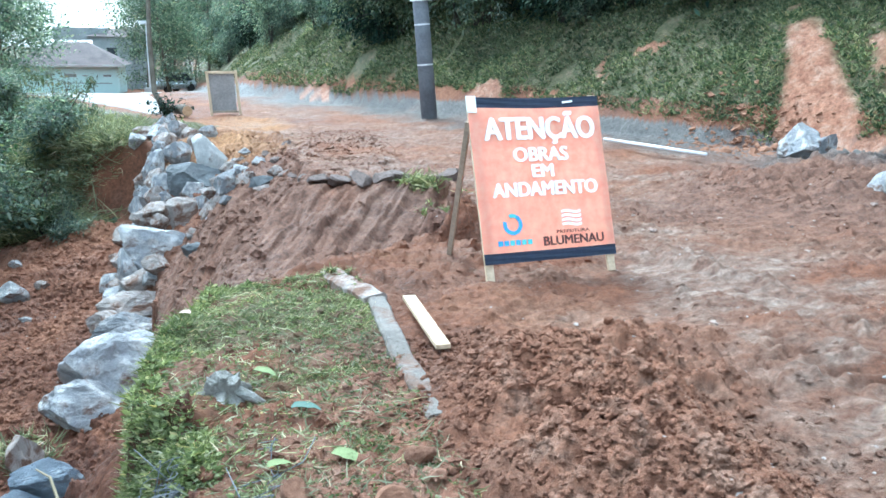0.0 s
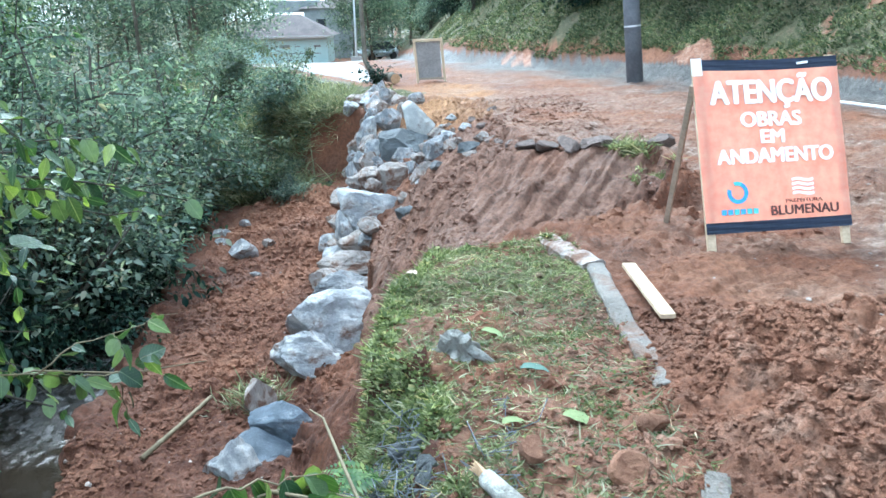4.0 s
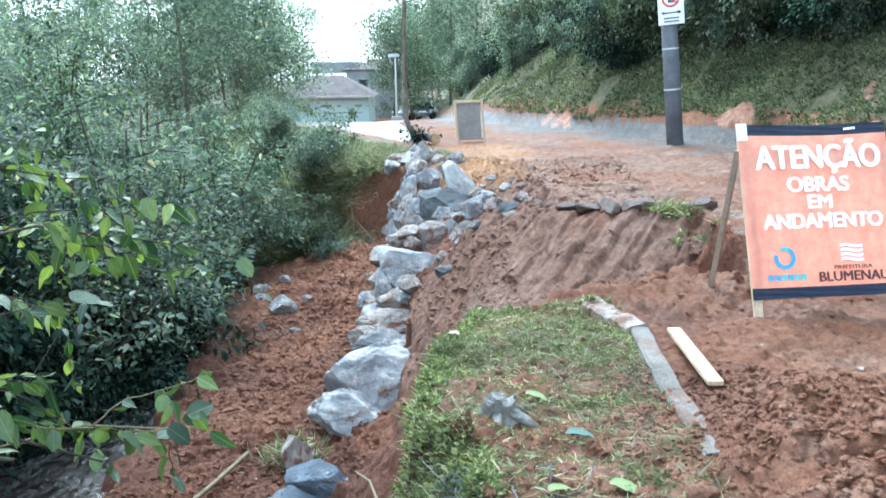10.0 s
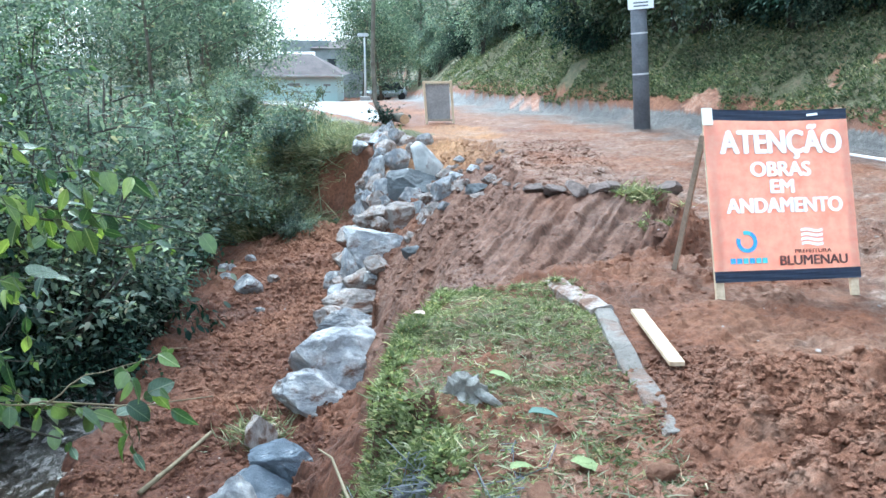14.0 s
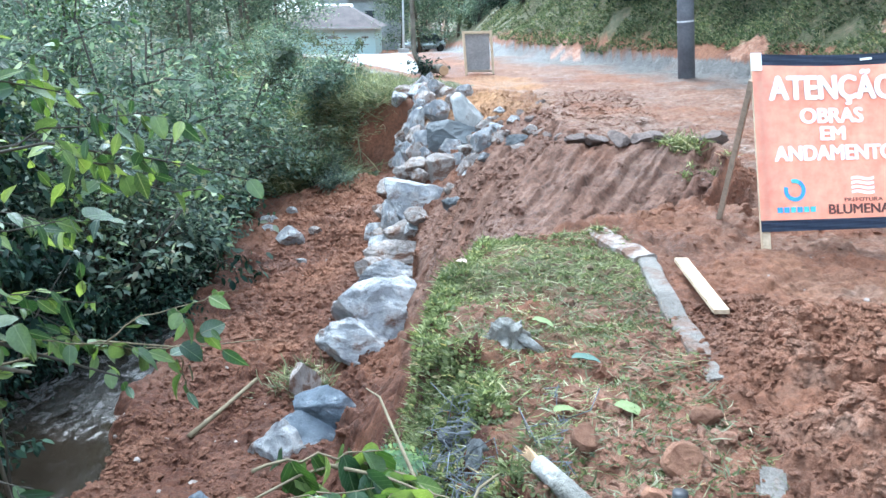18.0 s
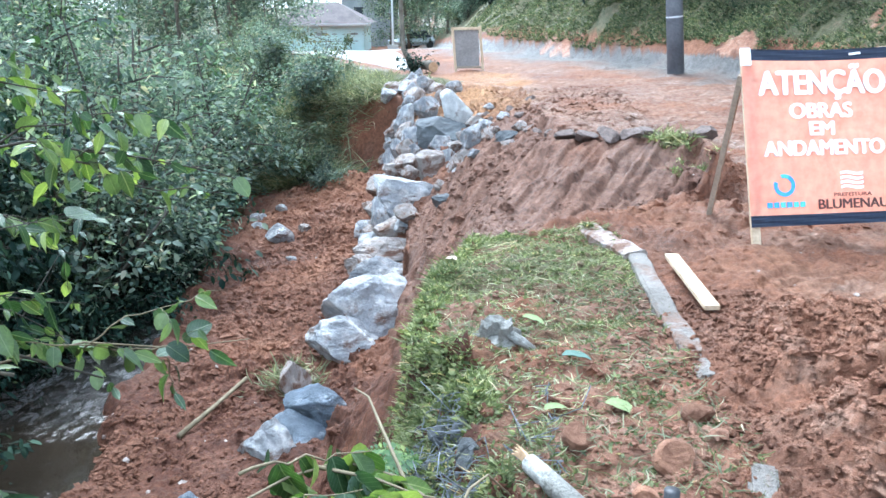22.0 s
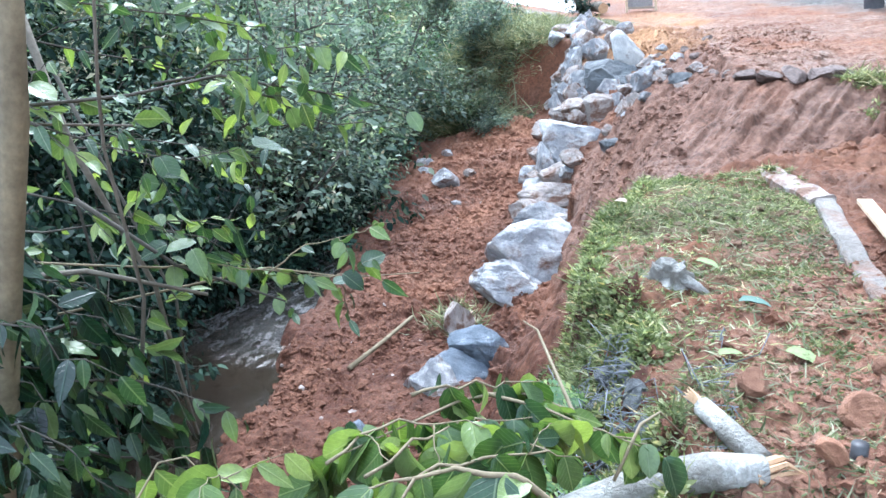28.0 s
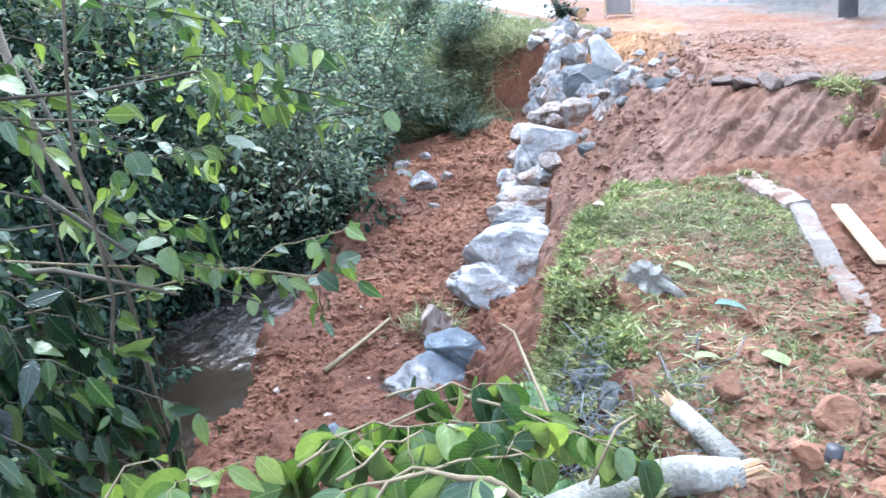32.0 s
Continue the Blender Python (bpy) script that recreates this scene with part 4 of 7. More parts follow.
# ---- warning sign ----
def text_part(name, body, size, material, parent, m, label="", bold=0.0):
    cu = bpy.data.curves.new(name, 'FONT')
    cu.body, cu.size, cu.align_x, cu.align_y, cu.extrude, cu.offset = body, size, 'CENTER', 'CENTER', 0.0015, bold
    tmp = bpy.data.objects.new("tmp", cu)
    scene.collection.objects.link(tmp)
    me = bpy.data.meshes.new_from_object(tmp.evaluated_get(bpy.context.evaluated_depsgraph_get()))
    bpy.data.objects.remove(tmp)
    me.name = name
    me.materials.clear()
    me.materials.append(material)
    ob = new(name, me)
    ob.parent = parent
    ob.matrix_basis = m
    return tagged(ob, label)


def fit_text(name, body, wide, tall, material, parent, x, z, bold=0.0, lean=0.0):
    """Text of that width and height on the panel's front; bold strokes are thickened by shifted copies."""
    ob = text_part(name, body, 0.2, material, parent, Matrix())
    xs, ys = [v.co.x for v in ob.data.vertices], [v.co.y for v in ob.data.vertices]
    sx, sy = (wide - 2 * bold) / (max(xs) - min(xs)), (tall - bold) / (max(ys) - min(ys))
    cx, cy = (max(xs) + min(xs)) / 2, (max(ys) + min(ys)) / 2
    bm = bmesh.new()
    for k, (dx, dy) in enumerate(((0, 0), (-1, 0), (1, 0), (0, 0.5), (0, -0.5), (0.6, 0.4), (-0.6, -0.4)) if bold else ((0, 0),)):
        old = set(bm.verts)
        bm.from_mesh(ob.data)
        for v in bm.verts:
            if v not in old:
                v.co = ((v.co.x - cx) * sx + dx * bold, (v.co.y - cy) * sy + dy * bold, v.co.z + 0.0003 * k)
    bm.to_mesh(ob.data)
    bm.free()
    ob.matrix_basis = pose(x, -0.0075, z, 90, 0, 0) @ pose(0, 0, 0, 0, 0, lean)
    return ob


def bar(name, wide, tall, material, parent, x, z, label="", lean=0.0):
    ob = part(name, box_bm(wide, 0.003, tall), material, parent, label)
    ob.matrix_basis = pose(x, -0.0065, z) @ pose(0, 0, 0, 0, lean, 0)
    return ob


def arc_bm(r0, r1, a0, a1, n=28, thick=0.003):
    bm = bmesh.new()
    rows = []
    for i in range(n + 1):
        a = radians(a0 + (a1 - a0) * i / n)
        rows.append([bm.verts.new((r * math.cos(a), y, r * math.sin(a))) for r, y in ((r0, 0), (r1, 0), (r1, thick), (r0, thick))])
    for a, b in zip(rows, rows[1:]):
        for k in range(4):
            bm.faces.new((a[k], a[(k + 1) % 4], b[(k + 1) % 4], b[k]))
    bmesh.ops.recalc_face_normals(bm, faces=bm.faces[:])
    return bm


def wave_bm(wide, tall, amp, n=24):
    bm = bmesh.new()
    rows = []
    for i in range(n + 1):
        u = i / n
        z = amp * math.sin(u * 2 * math.pi)
        rows.append([bm.verts.new((wide * (u - 0.5), y, z + dz)) for dz, y in ((-tall / 2, 0), (tall / 2, 0), (tall / 2, 0.003), (-tall / 2, 0.003))])
    for a, b in zip(rows, rows[1:]):
        for k in range(4):
            bm.faces.new((a[k], a[(k + 1) % 4], b[(k + 1) % 4], b[k]))
    bm.faces.new(rows[0])
    bm.faces.new(rows[-1])
    bmesh.ops.recalc_face_normals(bm, faces=bm.faces[:])
    return bm


def build_sign():
    """Board 1.07 m wide and 1.19 m high on an A-frame of sawn wood; local x along the board, z up it."""
    W, H, lean = 1.07, 1.19, -19.0
    root = thing("warning_sign", "orange roadworks warning board on a wooden A-frame standing on churned soil", "sign")
    root.matrix_world = pose(2.395, 5.42, 0.03, 0, 0, 8.5)
    front = Matrix.Rotation(radians(lean), 4, 'X')

    def panel_bm(z0, z1, y, sag):
        bm = bmesh.new()
        n, mrows = 16, 6
        grid = [[bm.verts.new((W * (i / n - 0.5), y - 0.002 * math.sin(9 * i / n + 2 * j), z0 + (z1 - z0) * j / mrows - sag * math.sin(math.pi * i / n) * (z0 + (z1 - z0) * j / mrows) / H)) for i in range(n + 1)] for j in range(mrows + 1)]
        for j in range(mrows):
            for i in range(n):
                bm.faces.new((grid[j][i], grid[j][i + 1], grid[j + 1][i + 1], grid[j + 1][i]))
        bmesh.ops.solidify(bm, geom=bm.faces[:], thickness=0.004)
        return bm

    board = part("panel", panel_bm(0.175, 0.1 + H - 0.075, 0, 0.012), ORANGE, root, "orange printed banner face")
    board.matrix_basis = front
    for name, z0, z1 in (("top_strip", 0.1 + H - 0.075, 0.1 + H), ("bottom_strip", 0.1, 0.175)):
        ob = part(name, panel_bm(z0, z1, 0, 0.012), NAVY, root, "navy blue strip")
        ob.matrix_basis = front
    patch = part("torn_corner", box_bm(0.075, 0.008, 0.12, -W / 2 + 0.03, -0.006, 0.1 + H - 0.055, 0.003), WHITE, root, "torn white corner of the banner")
    patch.matrix_basis = front
    for sx in (-1, 1):
        leg = part("front_leg", box_bm(0.06, 0.028, H + 0.13, sx * (W / 2 - 0.04), 0.03, (H + 0.13) / 2 - 0.02, 0.003), WOOD, root, "sawn pine leg")
        leg.matrix_basis = front
        top_y, top_z = math.sin(radians(-lean)) * (H - 0.08), math.cos(radians(lean)) * (H - 0.08)
        a, b = Vector((sx * (W / 2 - 0.01), top_y + 0.03, top_z)), Vector((sx * (W / 2 - 0.05), top_y + 0.42, -0.0))
        v, t = tube([a, a.lerp(b, 0.5), b], [0.026] * 3, 4)
        ob = new("back_leg", array_mesh("back_leg", v, t, OLD_WOOD))
        ob.parent = root
    rail = part("cross_rail", box_bm(W - 0.1, 0.025, 0.05, 0, 0.03, H * 0.93, 0.003), OLD_WOOD, root)
    rail.matrix_basis = front
    made = []
    made.append(fit_text("lettering", "ATENÇÃO", 0.91, 0.245, WHITE, root, 0.02, 1.055, 0.010))
    made.append(fit_text("lettering", "OBRAS", 0.45, 0.105, WHITE, root, 0.0, 0.865, 0.007))
    made.append(fit_text("lettering", "EM", 0.18, 0.095, WHITE, root, 0.0, 0.745, 0.007))
    made.append(fit_text("lettering", "ANDAMENTO", 0.86, 0.105, WHITE, root, 0.01, 0.615, 0.007))
    made.append(fit_text("lettering", "BLUMENAU", 0.50, 0.066, MAROON, root, 0.19, 0.235, 0.0025))
    made.append(fit_text("lettering", "PREFEITURA", 0.27, 0.024, MAROON, root, 0.19, 0.296, 0.0))
    for k in range(4):
        b = part("wave_mark", wave_bm(0.16, 0.019, 0.007), WHITE, root, "white wavy logo stripe")
        b.matrix_basis = pose(0.19, -0.0075, 0.345 + 0.031 * k)
        made.append(b)
    arc = part("ring_mark", arc_bm(0.048, 0.075, -200, 60), SKYBLUE, root, "blue open ring logo")
    arc.matrix_basis = pose(-0.29, -0.0075, 0.37)
    made.append(arc)
    arc2 = part("ring_mark", arc_bm(0.048, 0.075, 60, 110), TEAL, root, "teal end of the ring logo")
    arc2.matrix_basis = pose(-0.29, -0.0075, 0.37)
    made.append(arc2)
    for k in range(6):
        made.append(bar("logo_bar", 0.036, 0.036, (SKYBLUE, SKYBLUE, TEAL, SKYBLUE, TEAL, TEAL)[k], root, -0.40 + 0.046 * k, 0.24, "short bar of the blue logo"))
    made.append(bar("tape", 0.085, 0.016, WHITE, root, 0.27, 1.245, "scrap of white tape", -6))
    for ob in made:
        ob.matrix_basis = front @ ob.matrix_basis


build_sign()


# ---- kerb, plank, sticks ----
def kerb_stone(points, width, height, label, material=None):
    """A cast kerb length along points, chipped."""
    bm = bmesh.new()
    rnd = random.Random(int(points[0][0] * 100))
    rows = []
    n = 26
    for i in range(n + 1):
        u = i / n * (len(points) - 1)
        k = min(int(u), len(points) - 2)
        p = Vector(points[k]).lerp(Vector(points[k + 1]), u - k)
        d = Vector(points[k + 1]) - Vector(points[k])
        s = Vector((d.y, -d.x, 0)).normalized()
        w = width / 2 * (1 + 0.05 * math.sin(i * 0.9 + points[0][1]) * math.sin(i * 2.3) + rnd.uniform(-0.03, 0.03))
        h = 0.008 * math.sin(i * 0.7) + rnd.uniform(-0.004, 0.003)
        rows.append([bm.verts.new(p + s * a + Vector((0, 0, b + h))) for a, b in ((-w, -height), (-w, -0.02), (-w * 0.75, 0), (w * 0.75, rnd.uniform(-0.01, 0.0)), (w, -0.02), (w, -height))])
    for a, b in zip(rows, rows[1:]):
        for k in range(6):
            bm.faces.new((a[k], a[(k + 1) % 6], b[(k + 1) % 6], b[k]))
    bm.faces.new(rows[0])
    bm.faces.new(rows[-1])
    bmesh.ops.recalc_face_normals(bm, faces=bm.faces[:])
    ob = part("kerb_stone", bm, material or CONCRETE)
    return tagged(ob, label, "kerb", "old road kerb")


kerb_stone([(0.83, 5.72, 0.06), (0.90, 5.36, 0.08), (1.03, 4.98, 0.09)], 0.16, 0.30, "pale weathered concrete kerb length, tilted at the broken edge", ROCK["dusty"])
kerb_stone([(1.035, 4.97, 0.075), (1.025, 4.55, 0.07), (1.012, 4.15, 0.055), (1.02, 3.8, 0.045), (1.045, 3.36, 0.02)], 0.115, 0.30, "long weathered concrete kerb half buried beside the turf")

plank = part("plank", box_bm(0.08, 0.84, 0.026, 0, 0, 0, 0.003), WOOD)
plank.matrix_world = look((1.222, 4.44, 0.08), (1.234, 3.57, 0.058)) @ pose(0, 0, 0, 90, 0, 0)
tagged(plank, "short sawn pine plank lying on red soil", "plank")


def rod(name, pts, radii, material, label, category, group="", sides=7, wobble=0.08):
    v, t = tube(pts, radii, sides, wobble, len(name))
    return tagged(new(name, array_mesh(name, v, t, material, True)), label, category, group)


rod("white_pipe", [(5.55, 11.5, 0.29), (5.9, 10.7, 0.27), (6.25, 9.85, 0.26)], [0.028, 0.032, 0.026], METAL, "pale pipe lying along the edge of the road", "pipe")
rod("white_strip", [(3.15, 3.12, 0.1), (3.4, 3.05, 0.11), (3.8, 2.95, 0.10)], [0.007, 0.009, 0.005], PAVING, "pale plastic strip lying on the road", "strip")
rod("stick", [(-2.2, 7.55, floor_z(-2.2, 7.55) + 0.06), (-2.35, 7.0, floor_z(-2.35, 7.0) + 0.08), (-2.52, 6.45, floor_z(-2.52, 6.45) + 0.03)], [0.018, 0.022, 0.026], TWIG, "bare broken stick lying on the earth bench", "stick")


# ---- utility pole ----
def build_pole():
    root = thing("utility_pole", "grey round utility pole with a no-parking plate", "utility pole", at=(4.12, 16.8, 0.1))
    lean = pose(0, 0, 0, 0, -5.2, 0)
    v, t = tube([(0, 0, -0.3), (0, 0, 2), (0, 0, 5), (0, 0, 9.5)], [0.165, 0.155, 0.14, 0.11], 20)
    ob = new("pole", array_mesh("pole", v, t, POLE, True))
    ob.parent, ob.matrix_basis = root, lean
    for z in (1.12, 1.9):
        band = part("band", arc_bm(0.15, 0.161, 0, 360, 24, 0.03), METAL, root, "pale metal band")
        band.matrix_basis = lean @ pose(0, 0, z, 90, 0, 0)
    plate = part("plate", box_bm(0.5, 0.008, 0.72, 0, -0.19, 2.72, 0.004), WHITE, root, "white no-parking plate")
    plate.matrix_basis = lean
    ring = part("red_ring", arc_bm(0.135, 0.17, 0, 360, 32), RED, plate, "red prohibition ring")
    ring.matrix_basis = pose(0, -0.199, 2.85)
    slash = part("red_slash", box_bm(0.3, 0.003, 0.03), RED, plate, "red diagonal bar")
    slash.matrix_basis = pose(0, -0.2, 2.85, 0, 40, 0)
    letter = text_part("letter", "E", 0.25, BLACK, plate, pose(0, -0.197, 2.85, 90, 0, 0), "black letter E", 0.006)
    arrow = part("arrow", box_bm(0.3, 0.003, 0.022), BLACK, plate, "black two-headed arrow")
    arrow.matrix_basis = pose(0, -0.197, 2.58)
    for s in (-1, 1):
        bm = bmesh.new()
        vs = [bm.verts.new(p) for p in ((s * 0.19, -0.2, 2.58), (s * 0.13, -0.2, 2.615), (s * 0.13, -0.2, 2.545))]
        bm.faces.new(vs)
        bmesh.ops.solidify(bm, geom=bm.faces[:], thickness=0.003)
        part("arrow_head", bm, BLACK, plate)
    for k in range(2):
        b = part("small_print", box_bm(0.28, 0.003, 0.025), POLE, plate, "line of small print")
        b.matrix_basis = pose(0, -0.197, 2.48 - 0.06 * k)


build_pole()


# ---- second board seen from behind, log, debris ----
def build_back_board():
    root = thing("board_frame", "second roadworks board seen from behind, pale wooden frame on yellow soil", "sign", at=(0.09, 19.4, -0.02), rz=8)
    for x in (-0.31, 0.31):
        post = part("post", box_bm(0.055, 0.04, 1.02, x, 0, 0.5, 0.004), WOOD, root)
        post.matrix_basis = pose(0, 0, 0, 0, -4.5, 0)
    top = part("top_rail", box_bm(0.68, 0.04, 0.055, -0.08, -0.004, 0.985, 0.004), WOOD, root)
    low = part("low_rail", box_bm(0.58, 0.035, 0.045, -0.01, 0.0, 0.13, 0.004), OLD_WOOD, root)
    pan = part("panel", box_bm(0.57, 0.012, 0.80, -0.045, 0.026, 0.55, 0.002), BOARD_BACK, root, "brownish back of the banner")
    pan.matrix_basis = pose(0, 0, 0, 0, -2.5, 0)


build_back_board()


def build_log(x, y, z, r, length, turn, label):
    root = thing("log", label, "log", at=(x, y, z), rz=turn)
    v, t = tube([(0, 0, 0), (0, length * 0.5, 0.02), (0, length, 0.0)], [r, r * 0.97, r * 0.94], 16, 0.05, 3)
    ob = new("bark", array_mesh("bark", v, t, BARK, True))
    ob.parent = root
    cut = bmesh.new()
    bmesh.ops.create_circle(cut, cap_ends=True, segments=24, radius=r * 0.93)
    bmesh.ops.solidify(cut, geom=cut.faces[:], thickness=0.02)
    c = part("cut_end", cut, SPLINTER, root, "fresh orange sawn end")
    c.matrix_basis = pose(0, -0.012, 0, 90, 0, 0)


build_log(-0.72, 18.9, 0.16, 0.115, 0.6, 20, "short sawn log with an orange cut end by the roadside")
rod("roadside_tree", [(-1.2, 19.9, 0.0), (-1.45, 20.0, 0.5), (-1.5, 20.1, 1.6), (-1.45, 20.2, 3.4), (-1.3, 20.3, 5.5)], [0.08, 0.06, 0.055, 0.045, 0.03], BARK, "thin dark roadside tree trunk", "tree trunk")


# ---- house, building, lamp post, car in the distance ----
def hip_roof_bm(x0, x1, y0, y1, z, rise, over):
    bm = bmesh.new()
    a = [bm.verts.new(p) for p in ((x0 - over, y0 - over, z), (x1 + over, y0 - over, z), (x1 + over, y1 + over, z), (x0 - over, y1 + over, z))]
    run = (y1 - y0) / 2
    r = [bm.verts.new((x0 + run, (y0 + y1) / 2, z + rise)), bm.verts.new((x1 - run, (y0 + y1) / 2, z + rise))]
    for f in ((a[0], a[1], r[1], r[0]), (a[1], a[2], r[1]), (a[2], a[3], r[0], r[1]), (a[3], a[0], r[0]), (a[3], a[2], a[1], a[0])):
        bm.faces.new(f)
    bmesh.ops.recalc_face_normals(bm, faces=bm.faces[:])
    return bm


def build_house():
    root = thing("house", "low pale turquoise house with a dark hipped roof", "house", at=(0, 74, 0))
    part("wall", box_bm(7.6, 5.0, 3.2, -12.4, 2.5, -1.9), PLASTER, root, "pale painted plaster wall with faded lettering")
    part("roof", hip_roof_bm(-16.2, -8.6, 0, 5.0, -0.28, 1.75, 0.55), ROOF, root, "brown hipped roof")
    part("fascia", box_bm(8.7, 0.06, 0.16, -12.4, -0.56, -0.36), METAL, root)
    for x, w, h in ((-12.3, 0.9, 0.5), (-11.2, 0.4, 0.16), (-9.5, 0.6, 0.3), (-13.9, 0.4, 0.7)):
        part("wall_mark", box_bm(w, 0.02, h * 0.5, x, -0.012, -1.15), WALL_GREY, root, "faded grey painted mark")
    part("garage_line", box_bm(4.0, 0.03, 0.06, -11.2, -0.012, -1.75), WALL_GREY, root)
    shed = thing("annex_house", "grey rendered house with a dark gable roof behind", "house", at=(0, 84, 0))
    part("wall", box_bm(5.0, 5, 5.0, -9.3, 2, -0.5), WALL_GREY, shed)
    part("roof", hip_roof_bm(-11.8, -5.6, -0.3, 4.3, 2.0, 0.9, 0.5), ROOF, shed)
    part("wall_upper", box_bm(4.6, 4, 1.1, -12.9, 2, 2.2), WALL_GREY, shed)
    for x in (-10.2, -8.2):
        w = part("window", box_bm(0.9, 0.06, 0.8, x, -0.52, 0.6), GLASS, shed)


build_house()

lamp = thing("street_lamp", "thin pale street lamp post with a round base", "street lamp", at=(-4.1 * 1.16, 57, -1.5))
v, t = tube([(0, 0, -0.4), (0, 0, 2), (0, 0, 4.1), (0.05, 0, 4.2)], [0.09, 0.07, 0.055, 0.05], 10)
o = new("post", array_mesh("post", v, t, METAL, True))
o.parent = lamp
part("base", box_bm(0.7, 0.7, 0.3, 0, 0, 0.1, 0.05), PAVING, lamp)
part("lamp_head", box_bm(0.75, 0.4, 0.22, -0.1, 0, 4.25, 0.06), METAL, lamp)


def build_car():
    root = thing("parked_car", "pale blue-grey car parked by the far roadside", "car", at=(-4.3, 70, -2.25), rz=-40)
    bm = box_bm(1.7, 4.1, 0.62, 0, 0, 0.62, 0.16)
    part("body", bm, CAR_PAINT, root, "", True)
    bm = bmesh.new()
    lo = [bm.verts.new((x, y, 0.9)) for x, y in ((-0.78, -1.3), (0.78, -1.3), (0.78, 1.5), (-0.78, 1.5))]
    hi = [bm.verts.new((x, y, 1.46)) for x, y in ((-0.62, -0.6), (0.62, -0.6), (0.62, 1.05), (-0.62, 1.05))]
    for k in range(4):
        bm.faces.new((lo[k], lo[(k + 1) % 4], hi[(k + 1) % 4], hi[k]))
    bm.faces.new(hi)
    part("cabin", bm, GLASS, root, "dark glazed cabin")
    part("roof", box_bm(1.26, 1.7, 0.05, 0, 0.22, 1.48, 0.02), CAR_PAINT, root)
    for x in (-0.78, 0.78):
        for y in (-1.25, 1.3):
            wv_, wt_ = tube([(x - 0.1, y, 0.33), (x + 0.1, y, 0.33)], [0.33, 0.33], 16)
            w = new("wheel", array_mesh("wheel", wv_, wt_, RUBBER))
            w.parent = root


build_car()

# pale paved forecourt beyond the wall end
fv, ft = [], []
for i in range(41):
    u = i / 40
    py_ = 20.0 + 36 * u ** 1.6
    left, right = np.interp(py_, [20, 25.8, 56], [-1.45, -4.2, -12.8]), np.interp(py_, [20, 27, 56], [-1.15, -2.3, -4.0])
    for k in range(9):
        px_ = left + (right - left) * k / 8
        fv.append((px_, py_, floor_z(px_, py_) + 0.03))
    if i:
        ft += [(9 * i - 9 + k, 9 * i - 8 + k, 9 * i + 1 + k, 9 * i + k) for k in range(8)]
lane = new("pavement", array_mesh("pavement", fv, ft, PAVING, True))
thick = lane.modifiers.new("thickness", 'SOLIDIFY')
thick.thickness, thick.offset = 0.25, -1.0
tagged(lane, "pale concrete forecourt and lane", "pavement", kind="structure")


# ---- plants ----
def shrub(name, seed, height, width, leaves, template, leaf_size, leaf_mat, label, category, stems=7, bare=0.15, droop=0.3, group=""):
    """Several forked stems and a loose crown of single leaves in clumps; base at the origin."""
    rnd = np.random.RandomState(seed)
    root = new(name)
    tagged(root, label, category, group)
    limbs, tips = [], []
    for s in range(stems):
        a = rnd.uniform(0, 2 * math.pi)
        out, tall = width * rnd.uniform(0.25, 1.0) * 0.5, height * rnd.uniform(0.55, 1.0)
        mid_p = np.array([math.cos(a) * out * 0.35, math.sin(a) * out * 0.35, tall * 0.5])
        end = np.array([math.cos(a) * out, math.sin(a) * out, tall])
        r = 0.012 * height * rnd.uniform(0.7, 1.3)
        pts = [np.zeros(3) + rnd.uniform(-0.08, 0.08, 3) * (1, 1, 0), mid_p + rnd.uniform(-0.1, 0.1, 3), end]
        limbs.append(tube(pts, [r, r * 0.7, r * 0.25], 5, 0.1, seed + s))
        for k in range(5):
            u = rnd.uniform(bare + 0.15, 1.0)
            base = pts[0] * (1 - u) ** 2 + 2 * u * (1 - u) * pts[1] + u * u * end
            b = rnd.uniform(0, 2 * math.pi)
            ln = width * rnd.uniform(0.12, 0.38)
            tip = base + np.array([math.cos(b) * ln, math.sin(b) * ln, rnd.uniform(-droop, 0.5) * ln])
            limbs.append(tube([base, (base + tip) / 2 + (0, 0, 0.08 * ln), tip], [r * 0.4, r * 0.3, r * 0.12], 4, 0.1, seed + s + k))
            tips.append((base, tip))
    v, t = join(limbs)
    ob = new("branchwork", array_mesh("branchwork", v, t, SHADE_BARK, True))
    ob.parent = root
    per = leaves // len(tips)
    P, D, S = [], [], []
    for base, tip in tips:
        u = rnd.uniform(0.1, 1.15, per)[:, None]
        c = base + (tip - base) * u + rnd.randn(per, 3) * width * rnd.uniform(0.03, 0.075)
        way = rnd.randn(per, 3) * (0.9, 0.9, 0.5) + (tip - base) / np.linalg.norm(tip - base) * 0.6 - (0, 0, droop * 0.8)
        P.append(c), D.append(way), S.append(leaf_size * rnd.uniform(0.5, 1.25) * rnd.uniform(0.6, 1.25, per))
    P, D, S = np.concatenate(P), np.concatenate(D), np.concatenate(S)
    P[:, 2] = np.maximum(P[:, 2], 0.02)
    v, t = spread(template, P, D, S, rnd)
    ob = new("crown", array_mesh("crown", v, t, leaf_mat, True))
    ob.parent = root
    return root


